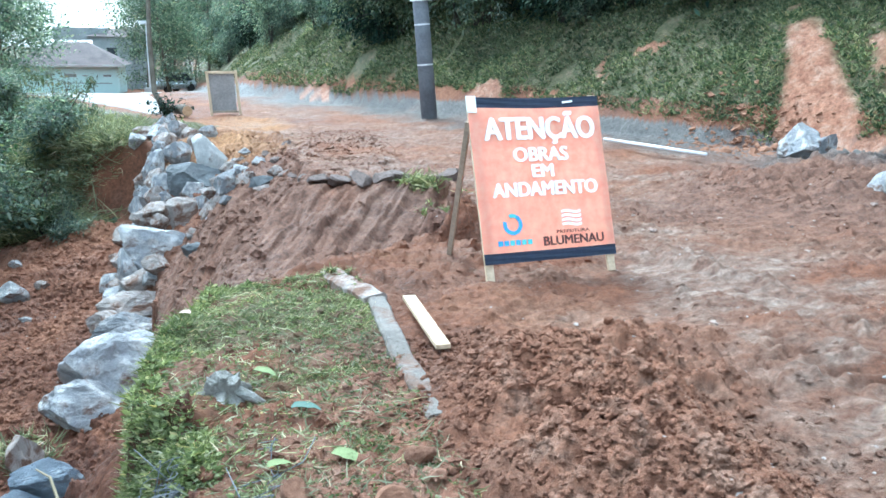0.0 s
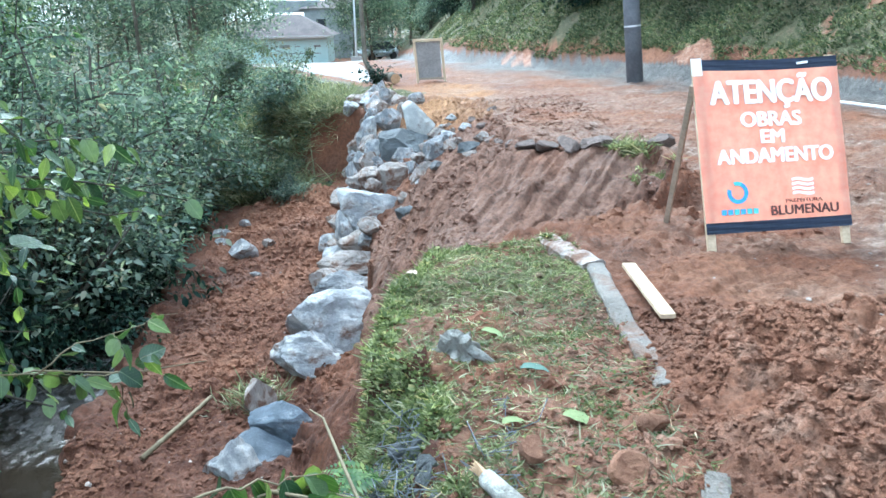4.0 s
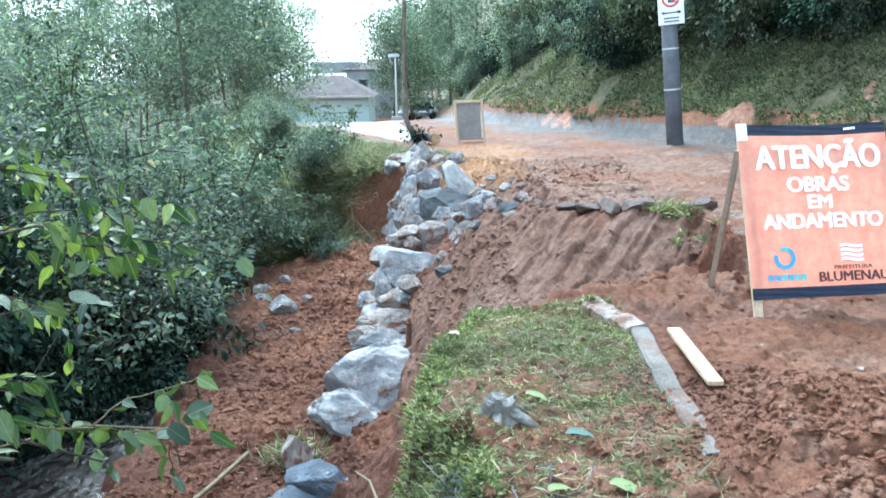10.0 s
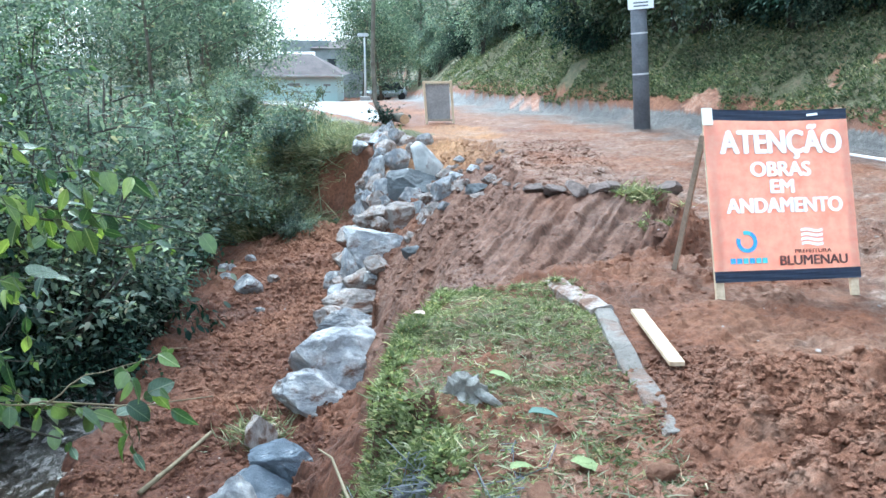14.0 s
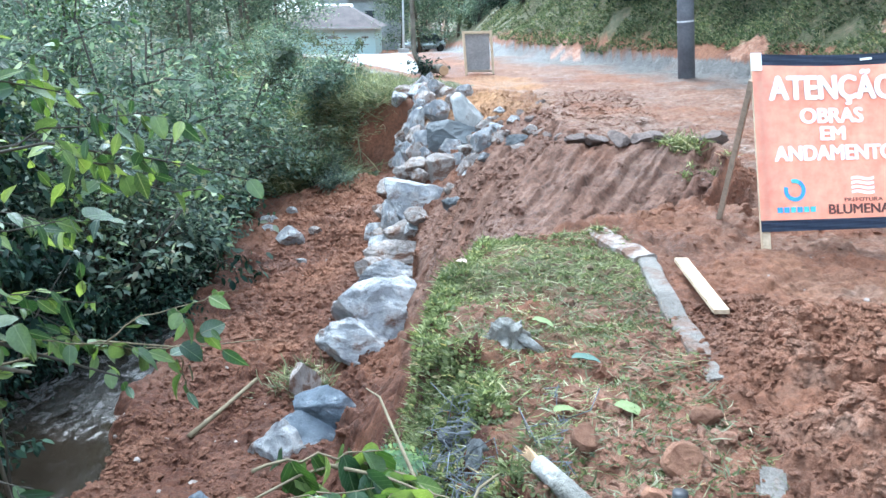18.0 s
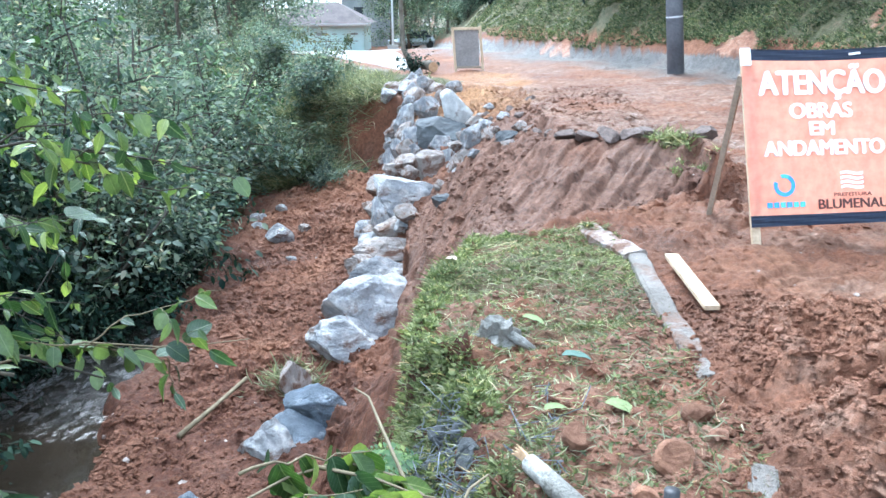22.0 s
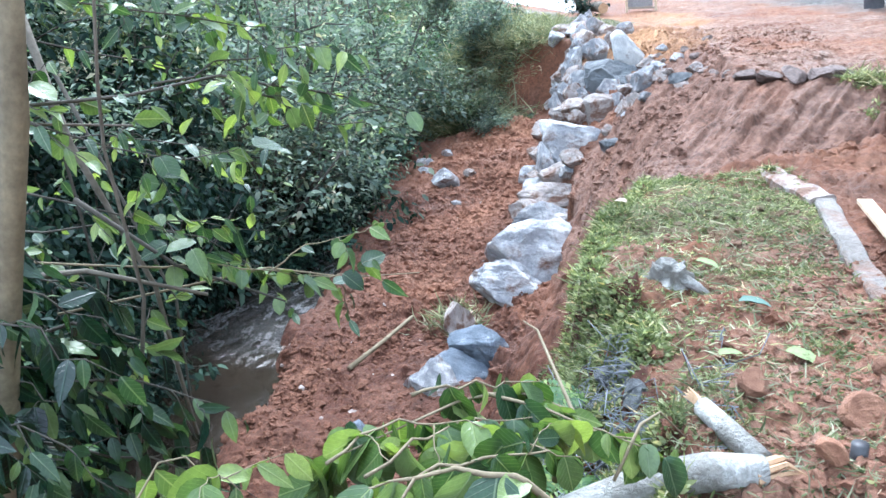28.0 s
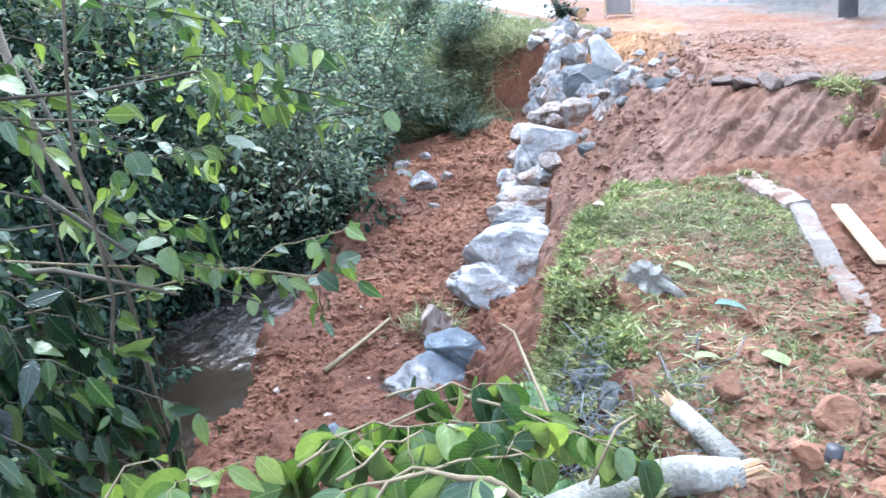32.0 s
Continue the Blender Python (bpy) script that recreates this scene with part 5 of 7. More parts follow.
def tree(name, seed, height, width, leaves, leaf_size, leaf_mat, label, group=""):
    """Tapered trunk, limbs and an uneven crown of clumped leaves; base at the origin."""
    rnd = np.random.RandomState(seed)
    root = new(name)
    tagged(root, label, "tree", group)
    limbs, clumps = [], []
    lean = rnd.uniform(-0.06, 0.06, 2) * height
    top = np.array([lean[0], lean[1], height * 0.92])
    r = 0.009 * height
    limbs.append(tube([np.zeros(3), (lean[0] * 0.2, lean[1] * 0.4, height * 0.35), top], [r, r * 0.75, r * 0.15], 8, 0.06, seed))
    for k in range(16):
        u = rnd.uniform(0.1, 0.95)
        base = np.array([lean[0] * u * u, lean[1] * u * u, height * 0.92 * u])
        a = rnd.uniform(0, 2 * math.pi)
        ln = width * 0.5 * rnd.uniform(0.4, 1.0) * (1.15 - 0.6 * u)
        tip = base + np.array([math.cos(a) * ln, math.sin(a) * ln, ln * rnd.uniform(0.05, 0.6)])
        limbs.append(tube([base, (base + tip) / 2 + (0, 0, 0.1 * ln), tip], [r * 0.4, r * 0.25, r * 0.08], 5, 0.1, seed + k))
        for q in (0.5, 0.8, 1.05):
            clumps.append((base + (tip - base) * q, width * rnd.uniform(0.07, 0.15)))
    v, t = join(limbs)
    ob = new("trunk", array_mesh("trunk", v, t, BARK, True))
    ob.parent = root
    per = leaves // len(clumps)
    P = np.concatenate([c + rnd.randn(per, 3) * s * (1, 1, 0.7) for c, s in clumps])
    D = rnd.randn(len(P), 3) * (1, 1, 0.5) - (0, 0, 0.25)
    v, t = spread(LEAF_THIN, P, D, leaf_size * rnd.uniform(0.6, 1.3, len(P)), rnd)
    ob = new("crown", array_mesh("crown", v, t, leaf_mat, True))
    ob.parent = root
    return root


def planted(kinds, spots, seed, scale=(0.8, 1.25), sink=0.1):
    """Sets kinds in turn at the spots: the first of each kind is moved, the rest are copies."""
    rnd, used = random.Random(seed), set()
    for i, (x, y) in enumerate(spots):
        k = kinds[i % len(kinds)]
        m = pose(x, y, floor_z(x, y) - sink, rnd.uniform(-5, 5), rnd.uniform(-5, 5), rnd.uniform(0, 360))
        s = rnd.uniform(*scale)
        if k.name in used:
            ob = copy_thing(k, m)
        else:
            used.add(k.name)
            ob = k
            ob.matrix_basis = m
        ob.scale = (s, s, s * rnd.uniform(0.9, 1.1))


def stream_edge(y):
    return float(np.interp(y, LAND_Y, EDGE_X)) + 0.45


rs = random.Random(4)
# thicket on the far side of the stream
near_kinds = [
    shrub("streamside_shrub", 11, 2.6, 2.3, 3000, LEAF_SMALL, 0.12, LEAF_NEAR, "bright green broad-leaved shrub leaning over the stream", "shrub", 8, group="streamside thicket"),
    shrub("streamside_shrub", 15, 2.5, 2.2, 2000, LEAF_SMALL, 0.13, LEAF_YELLOW, "yellow-green large-leaved shrub by the stream", "shrub", 7, droop=0.8, group="streamside thicket"),
    shrub("streamside_shrub", 16, 2.8, 2.4, 4200, LEAF_SMALL, 0.10, LEAF_HAZED, "grey-green shrub by the stream, leaves paled for haze", "shrub", 8, group="streamside thicket"),
    shrub("streamside_shrub", 12, 2.9, 2.5, 5200, LEAF_SMALL, 0.085, LEAF_HAZED, "dense shrub beside the stream, leaves greyed for haze", "shrub", 9, group="streamside thicket"),
    shrub("streamside_shrub", 13, 2.2, 2.6, 2800, LEAF_SMALL, 0.13, LEAF_SHADE_DARK, "spreading large-leaved shrub by the water, leaves darkened for shade", "shrub", 7, droop=0.7, group="streamside thicket"),
    shrub("streamside_shrub", 14, 2.7, 2.2, 3000, LEAF_THIN, 0.12, LEAF_NEAR, "light green slender-leaved shrub by the stream", "shrub", 8, group="streamside thicket")]
spots = []
for y in np.arange(0.6, 16, 0.85):
    for row in ((2.5, 3.4, 4.4) if y < 9.3 else (1.15, 2.0, 3.2)):
        spots.append((stream_edge(y) - row + rs.uniform(-0.3, 0.3), y + rs.uniform(-0.4, 0.4)))
rs.shuffle(spots)
# low plants whose dark leaf colour replaces the shade over the water
low_dark = shrub("streamside_shrub", 19, 1.5, 2.2, 3800, LEAF_SMALL, 0.10, LEAF_SHADE_DARK, "low shrub at the water, shade painted into its dark leaves", "shrub", 8, droop=0.8, group="streamside thicket")
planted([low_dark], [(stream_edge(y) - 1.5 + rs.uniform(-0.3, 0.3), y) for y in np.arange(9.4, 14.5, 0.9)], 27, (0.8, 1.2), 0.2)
pool_dark = shrub("pool_shrub", 23, 1.25, 1.5, 2600, LEAF_SMALL, 0.10, LEAF_SHADE_DARK, "low undergrowth over the still pool, leaves darkened for shade", "shrub", 8, droop=0.9, group="pool undergrowth")
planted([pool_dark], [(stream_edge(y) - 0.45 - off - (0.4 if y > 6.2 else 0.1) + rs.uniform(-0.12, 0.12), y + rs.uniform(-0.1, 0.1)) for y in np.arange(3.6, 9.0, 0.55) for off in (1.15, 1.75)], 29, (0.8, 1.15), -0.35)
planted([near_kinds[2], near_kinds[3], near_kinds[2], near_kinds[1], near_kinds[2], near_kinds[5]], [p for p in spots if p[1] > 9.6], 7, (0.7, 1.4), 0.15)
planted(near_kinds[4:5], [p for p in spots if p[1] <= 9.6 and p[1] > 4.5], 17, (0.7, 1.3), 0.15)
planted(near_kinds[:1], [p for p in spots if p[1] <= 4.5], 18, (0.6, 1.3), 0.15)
tree_kinds = [tree("tree", 31 + k, 7.5, 5.4, 4600, 0.16, LEAF_HAZED, "leafy tree in the thicket, leaves paled for haze", "woodland trees") for k in range(3)]
# the trees up to y 3.3 stay out of view, added to shade the thicket
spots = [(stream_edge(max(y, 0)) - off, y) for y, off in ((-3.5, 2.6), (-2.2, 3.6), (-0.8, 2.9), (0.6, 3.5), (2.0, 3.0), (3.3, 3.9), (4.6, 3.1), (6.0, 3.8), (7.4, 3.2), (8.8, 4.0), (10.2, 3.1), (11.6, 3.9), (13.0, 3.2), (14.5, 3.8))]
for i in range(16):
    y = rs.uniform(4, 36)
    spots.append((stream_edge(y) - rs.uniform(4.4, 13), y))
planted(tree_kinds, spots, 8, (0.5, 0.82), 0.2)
brush = shrub("brush_pile", 45, 0.5, 0.8, 500, LEAF_FULL, 0.09, LEAF_SHADE_DARK, "low pile of dark cut brushwood beside the log", "brushwood", 9)
brush.matrix_basis = pose(-1.15, 19.3, floor_z(-1.15, 19.3) - 0.03)
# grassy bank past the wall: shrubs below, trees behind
mid_kinds = [shrub("bank_shrub", 51 + k, 1.6, 1.9, 5000, LEAF_THIN, 0.085, (LEAF_HAZED, LEAF_BANK)[k], "grey-green shrub on the stream bank", "shrub", group="bank shrubs") for k in range(2)]
spots = [(stream_edge(y) + rs.uniform(-0.3, 0.9), y) for y in np.arange(16.2, 34, 0.7)]
planted(mid_kinds, spots + [(stream_edge(y) + rs.uniform(0.1, 1.3), y) for y in np.arange(14.6, 17.0, 0.35)] + [(stream_edge(y) - rs.uniform(0.8, 6.0), y) for y in np.arange(15.5, 34, 0.45)] + [(stream_edge(y) + rs.uniform(0.8, 2.2), y) for y in np.arange(17.6, 30, 1.7)], 9, (0.45, 1.1), 0.1)
floor_kinds = [shrub("woodland_shrub", 61, 2.6, 2.8, 3600, LEAF_THIN, 0.14, LEAF_HAZED, "green shrub on the woodland floor, leaves paled for haze", "shrub", group="woodland shrubs")]
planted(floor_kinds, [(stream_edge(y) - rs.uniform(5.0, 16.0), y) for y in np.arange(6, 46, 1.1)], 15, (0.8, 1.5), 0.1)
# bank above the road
bank_kinds = [shrub("hill_shrub", 71 + k, 2.4, 2.7, 6000, LEAF_THIN, 0.12, (LEAF_BANK, LEAF_HAZED, LEAF_SHADE_DARK)[k], ("tangled green shrub on the road bank", "creeper-hung shrub on the road bank, leaves greyed for haze", "dark green shrub in the bank thicket")[k], "shrub", group="road bank thicket", droop=0.8) for k in range(3)]
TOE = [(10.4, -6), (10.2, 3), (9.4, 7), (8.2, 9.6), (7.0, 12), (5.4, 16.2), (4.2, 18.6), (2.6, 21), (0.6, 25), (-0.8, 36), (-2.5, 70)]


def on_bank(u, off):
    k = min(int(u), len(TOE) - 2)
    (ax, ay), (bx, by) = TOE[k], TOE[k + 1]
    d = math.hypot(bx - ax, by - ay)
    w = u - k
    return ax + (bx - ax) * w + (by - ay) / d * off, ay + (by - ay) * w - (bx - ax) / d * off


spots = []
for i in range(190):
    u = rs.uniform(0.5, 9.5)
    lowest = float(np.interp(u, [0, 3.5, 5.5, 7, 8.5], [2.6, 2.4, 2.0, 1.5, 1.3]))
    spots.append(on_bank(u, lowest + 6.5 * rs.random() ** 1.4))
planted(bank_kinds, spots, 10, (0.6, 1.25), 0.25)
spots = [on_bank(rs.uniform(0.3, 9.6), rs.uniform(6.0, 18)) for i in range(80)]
hill_trees = [tree("hill_tree", 91 + k, 7.0, 5.0, 8000, 0.17, (LEAF_HAZED, LEAF_BANK)[k], "leafy tree on the wooded hillside", "hillside trees") for k in range(2)]
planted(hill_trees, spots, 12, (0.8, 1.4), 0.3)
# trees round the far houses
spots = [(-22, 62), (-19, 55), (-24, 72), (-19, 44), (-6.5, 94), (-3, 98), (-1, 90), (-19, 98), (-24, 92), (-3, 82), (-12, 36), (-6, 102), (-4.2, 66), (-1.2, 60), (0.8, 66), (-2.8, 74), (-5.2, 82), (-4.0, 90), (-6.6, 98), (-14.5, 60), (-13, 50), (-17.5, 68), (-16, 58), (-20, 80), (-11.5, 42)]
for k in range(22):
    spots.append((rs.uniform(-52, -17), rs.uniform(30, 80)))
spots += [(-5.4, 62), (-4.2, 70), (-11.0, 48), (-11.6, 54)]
planted([tree("far_tree", 121, 10, 6.5, 6000, 0.24, LEAF_HAZED, "tall tree by the houses, haze painted into its leaves", "far trees")], spots, 13, (0.8, 1.3), 0.4)


def blades(name, spots, size, lean, material, label, seed, per=1, template=BLADE, bow=0.0):
    rnd = np.random.RandomState(seed)
    P = np.repeat(np.asarray(spots, float), per, axis=0)
    P[:, :2] += rnd.randn(len(P), 2) * size * 0.25
    P[:, 2] = land(P[:, 0], P[:, 1])[0] - 0.005
    D = rnd.randn(len(P), 3) * (lean, lean, 0.1) + (0, 0, 0.6)
    D[:, 2] = np.abs(D[:, 2])
    D[:, 1] -= bow
    D[:, 2] -= 0.4 * bow
    v, t = spread(template, P, D, size * rnd.uniform(0.4, 1.3, len(P)), rnd, 3.1)
    ob = new(name, array_mesh(name, v, t, material, True))
    return tagged(ob, label, "grass" if template is BLADE or template is REED else "weeds", kind="stuff")


rnd = np.random.RandomState(5)
# thin, trampled turf and weeds on the mound
c = np.stack([rnd.uniform(-0.42, 1.02, 7000), rnd.uniform(1.3, 5.75, 7000), np.zeros(7000)], -1)
turfy = land(c[:, 0], c[:, 1])[1]["turf"]
green = fbm(c[:, 0], c[:, 1], 3.6, 3, 99) + 0.22 * np.clip((c[:, 1] - 4.4) / 0.5, -0.3, 1) + 0.3 * np.clip((0.15 - c[:, 0]) / 0.3, 0, 1) - 0.25 * np.clip((c[:, 0] - 0.25) / 0.2, 0, 1) * np.clip((3.9 - c[:, 1]) / 0.4, 0, 1)
c = c[(c[:, 0] < 0.98) & (green > 0.12 - 0.25 * np.clip((c[:, 1] - 4.3) / 0.4, 0, 1))]
blades("mound_grass", c, 0.062, 1.7, GRASS, "trampled green grass on the soil mound", 1, 7)
blades("mound_weeds", c[::2], 0.026, 1.2, LEAF_WEED, "small creeping weeds among the grass", 6, 9, LEAF_SMALL)
d = np.stack([rnd.uniform(-0.4, 1.0, 4200), rnd.uniform(1.5, 5.7, 4200), np.zeros(4200)], -1)
blades("mound_straw", d, 0.085, 3.0, DRY_GRASS, "flattened pale straw on the mound", 16, 3)
blades("scattered_weeds", d[d[:, 0] > -0.1], 0.024, 1.3, LEAF_WEED, "sparse pale weeds sprouting between soil clods", 17, 4, LEAF_SMALL)
yy = rnd.uniform(1.6, 5.6, 2600)
c = np.stack([np.interp(yy, LAND_Y, BRINK_X) + rnd.uniform(-0.5, 0.05, 2600), yy, 0 * yy], -1)
clear = (np.abs(c[:, 1] - 2.75) > 0.22) | (c[:, 0] < -0.06)
c = c[clear]
blades("edge_grass", c[::2], 0.06, 1.5, GRASS, "grass hanging over the mound edge", 2, 3)
blades("edge_weeds", c[::2], 0.028, 1.0, LEAF_WEED, "leafy weeds on the face of the mound", 7, 14, LEAF_SMALL)
yy = rnd.uniform(1.6, 5.7, 5200)
c = np.stack([np.interp(yy, LAND_Y, BRINK_X) + rnd.uniform(-0.16, 0.04, 5200) * np.interp(yy, [3.3, 3.7], [1, 1.8]), yy, 0 * yy], -1)
c = c[((np.abs(c[:, 1] - 2.75) > 0.2) | (c[:, 0] < -0.08)) & (fbm(c[:, 0] * 3, c[:, 1], 2.5, 2, 47) > -0.25)]
blades("face_weeds", c[::2], 0.034, 1.0, LEAF_WEED, "small pale weeds covering the side of the mound", 38, 9, LEAF_SMALL)
blades("face_grass", c[::4], 0.06, 1.2, LONG_GRASS, "thin grass hanging down the side of the mound", 39, 5)
c = np.stack([rnd.uniform(-0.55, 0.02, 1500), rnd.uniform(2.3, 3.7, 1500), np.zeros(1500)], -1)
c = c[c[:, 0] < np.interp(c[:, 1], [2.3, 3.1, 3.7], [-0.02, -0.04, -0.1])]
c = c[(c[:, 0] < -0.13) | (np.abs(c[:, 1] - 2.8) > 0.33)]
blades("side_weeds", c, 0.036, 1.1, LEAF_WEED, "pale green weeds spilling down beside the wire basket", 37, 12, LEAF_SMALL)
blades("side_grass", c[::3], 0.09, 1.3, LONG_GRASS, "thin grass among the weeds beside the wire basket", 40, 4)
tufts = []
for k in range(20):
    y = rnd.uniform(2.9, 5.7) if k % 4 else rnd.uniform(1.8, 2.4)
    x = float(np.interp(y, LAND_Y, BRINK_X)) + rnd.uniform(-0.28, 0.05)
    tufts += [(x + rnd.normal(0, 0.02), y + rnd.normal(0, 0.02), 0) for _ in range(5)]
blades("edge_tufts", np.array(tufts), 0.10, 1.3, LONG_GRASS, "long yellow-green grass tufts drooping over the mound edge", 36, 4)
c = np.stack([rnd.normal(2.36, 0.09, 70), rnd.normal(9.72, 0.09, 70), np.zeros(70)], -1)
blades("scarp_grass", c, 0.2, 0.9, GRASS, "grass tuft hanging at the broken road edge", 8, 7, BLADE, 0.5)
blades("scarp_weeds", c, 0.055, 1.0, LEAF_WEED, "weeds hanging at the broken road edge", 18, 10, LEAF_SMALL)
c = np.stack([rnd.normal(2.5, 0.10, 70), rnd.normal(9.0, 0.09, 70), np.zeros(70)], -1)
blades("scarp_grass", c, 0.14, 1.0, GRASS, "low grass tuft at the broken road edge", 9, 7, BLADE, 0.4)
blades("scarp_weeds", c, 0.05, 1.0, LEAF_WEED, "low weeds at the broken road edge", 19, 10, LEAF_SMALL)
c = np.stack([rnd.normal(-1.75, 0.14, 70), rnd.normal(7.6, 0.2, 70), np.zeros(70)], -1)
blades("brush_tuft", c, 0.22, 1.2, DRY_GRASS, "withered grass tuft on the earth bench", 10, 6)
# short turf on the road bank
u, off = rnd.uniform(1, 9, 34000), rnd.uniform(0.25, 4.0, 34000)
c = np.array([(*on_bank(a, b), 0) for a, b in zip(u, off)])
keep = (land(c[:, 0], c[:, 1])[1]["slip"] < 0.3) & (fbm(c[:, 0], c[:, 1], 0.9, 3, 77) > -0.5)
blades("bank_grass", c[keep], 0.12, 1.2, GRASS, "rough green grass on the road bank", 3, 5)
blades("bank_weeds", c[keep], 0.08, 1.0, LEAF_BANK, "creeping weeds on the road bank", 13, 5, LEAF_THIN)
# tall grass past the wall end
yy = rnd.uniform(16.7, 34, 9000)
lo_x, hi_x = np.interp(yy, LAND_Y, EDGE_X), np.interp(yy, LAND_Y, BRINK_X)
side = rnd.uniform(0.1, 1.0, 9000)
c = np.stack([lo_x + (hi_x - lo_x) * side, yy, 0 * yy], -1)
tuft = fbm(c[:, 0], c[:, 1], 0.8, 3, 44) > -0.05
blades("tall_grass", c[(side < 0.75) & tuft], 0.5, 0.9, DRY_GRASS, "tall pale grass on the stream bank", 4, 8, REED)
blades("short_grass", c[side >= 0.75], 0.16, 0.9, GRASS, "short green grass on the bank top", 14, 8)


c = np.stack([rnd.uniform(-4.4, -1.75, 3600), rnd.uniform(15.3, 17.2, 3600), np.zeros(3600)], -1)
c = c[fbm(c[:, 0], c[:, 1], 1.2, 3, 46) > -0.2]
blades("cut_reeds", c[::3], 0.7, 0.7, DRY_GRASS, "long pale reeds hanging over the cut bank", 33, 4, REED, 0.7)
blades("cut_grass", c, 0.45, 0.8, GRASS, "long green grass hanging over the cut bank", 34, 8, REED, 0.9)
blades("cut_weeds", c, 0.13, 1.0, LEAF_HAZED, "weeds on the cut bank beside the wall", 35, 6, LEAF_THIN, 0.4)


# ---- clods, gravel ----
def lumps(name, spots, sizes, material, label, category, seed, flat=0.75, detail=1, sunk=-0.12):
    """Many small rough lumps resting on the ground."""
    rnd = np.random.RandomState(seed)
    bm = bmesh.new()
    bmesh.ops.create_icosphere(bm, subdivisions=detail, radius=0.5)
    base = np.array([v.co[:] for v in bm.verts])
    tri = np.array([[v.index for v in f.verts] for f in bm.faces])
    bm.free()
    n = len(spots)
    warp = 1 + 0.16 * rnd.uniform(-1, 1, (n, len(base), 1))
    for _ in range(4):
        warp = warp + 0.17 * np.sin(np.einsum('kj,nj->nk', base, rnd.randn(n, 3) * 7) + rnd.uniform(0, 6.3, (n, 1)))[:, :, None]
    rot = np.linalg.qr(rnd.randn(n, 3, 3))[0]
    co = np.einsum('nij,nkj->nki', rot, base[None] * warp * rnd.uniform(0.65, 1.35, (n, 1, 3))) * np.asarray(sizes)[:, None, None]
    co[:, :, 2] *= flat
    p = np.asarray(spots, float)
    z, zones = land(p[:, 0], p[:, 1])
    p[:, 2] = z + np.asarray(sizes) * sunk
    co = co + p[:, None]
    me = array_mesh(name, co.reshape(-1, 3), (tri[None] + (np.arange(n) * len(base))[:, None, None]).reshape(-1, 3), material)
    if material is SOIL:
        for key, w in zones.items():
            me.attributes.new(key, 'FLOAT', 'POINT').data.foreach_set("value", np.repeat(np.asarray(w, np.float32) * (0.75 if key == "moist" else 1.0) + (0.08 if key == "slip" else 0.0), len(base)))
    return tagged(new(name, me), label, category, kind="stuff")


def crumbs(n, xs_, ys_, biggest, seed):
    r = np.random.RandomState(seed)
    c = np.stack([xs_(r, n), ys_(r, n), np.zeros(n)], -1)
    keep = fbm(c[:, 0], c[:, 1], 1.6, 3, seed) > -0.18
    return c[keep], (0.012 + biggest * r.beta(0.9, 6.0, n))[keep]


c, s = crumbs(9000, lambda r, n: r.normal(1.62, 0.42, n), lambda r, n: r.uniform(1.3, 4.3, n), 0.07, 3)
big = s > 0.022
lumps("soil_clods", c[big], s[big], SOIL, "loose red soil clods heaped beside the kerb", "soil", 21, detail=2, sunk=0.1)
lumps("soil_crumbs", c[~big], s[~big], SOIL, "fine red soil crumbs on the heap beside the kerb", "soil", 20, sunk=0.1)
c, s = crumbs(5200, lambda r, n: r.uniform(-3.0, -1.2, n), lambda r, n: r.uniform(4.5, 14.5, n), 0.22, 4)
keep = (c[:, 1] > 7.0) | (c[:, 0] < -2.6) | (np.arange(len(c)) % 4 == 0)
c, s = c[keep], s[keep]
lumps("bench_clods", c, s, SOIL, "dark red soil clods on the earth bench", "soil", 23, detail=2)
c, s = crumbs(3600, lambda r, n: r.uniform(-0.8, 2.6, n), lambda r, n: r.uniform(6.2, 14.5, n), 0.22, 5)
smooth = (c[:, 0] > 0.45) & (c[:, 0] < 2.4) & (c[:, 1] > 7.9) & (c[:, 1] < 9.9)
c, s = c[~smooth], s[~smooth]
lumps("slope_clods", c, s, SOIL, "crumbled brown soil on the slipped slope", "soil", 24, detail=2)
c, s = crumbs(16000, lambda r, n: r.uniform(-3.3, -1.0, n), lambda r, n: r.uniform(4.5, 15.0, n), 0.11, 8)
lumps("bench_crumbs", c, s, SOIL, "fine red soil crumbs covering the earth bench", "soil", 41)
n = 4200
c = np.stack([rnd.uniform(-3.3, -0.9, n), rnd.uniform(4.6, 15.0, n), np.zeros(n)], -1)
c = c[(c[:, 1] > 7.0) | (c[:, 0] < -2.7) | (np.arange(n) % 4 == 0)]
n = len(c)
lumps("bench_lumps", c, 0.03 + 0.13 * rnd.beta(1.1, 4.5, n), SOIL, "broken red soil lumps strewn over the earth bench", "soil", 44, 0.8, 2)
c, s = crumbs(12000, lambda r, n: r.uniform(-0.9, 2.7, n), lambda r, n: r.uniform(6.0, 15.5, n), 0.13, 9)
smooth = (c[:, 0] > 0.45) & (c[:, 0] < 2.4) & (c[:, 1] > 7.9) & (c[:, 1] < 9.9) & (np.arange(len(c)) % 6 > 0)
c, s = c[~smooth], s[~smooth]
lumps("slope_crumbs", c, s, SOIL, "rubbly brown soil crumbs on the slipped slope", "soil", 42)
c, s = crumbs(9000, lambda r, n: r.uniform(0.9, 6, n), lambda r, n: r.uniform(2.0, 9, n), 0.08, 10)
keep = track_marks(c[:, 0], c[:, 1])[1] < 0.3
c, s = c[keep], s[keep]
lumps("mud_crumbs", c, s, SOIL, "small mud crumbs on the churned road", "soil", 43, 0.6)
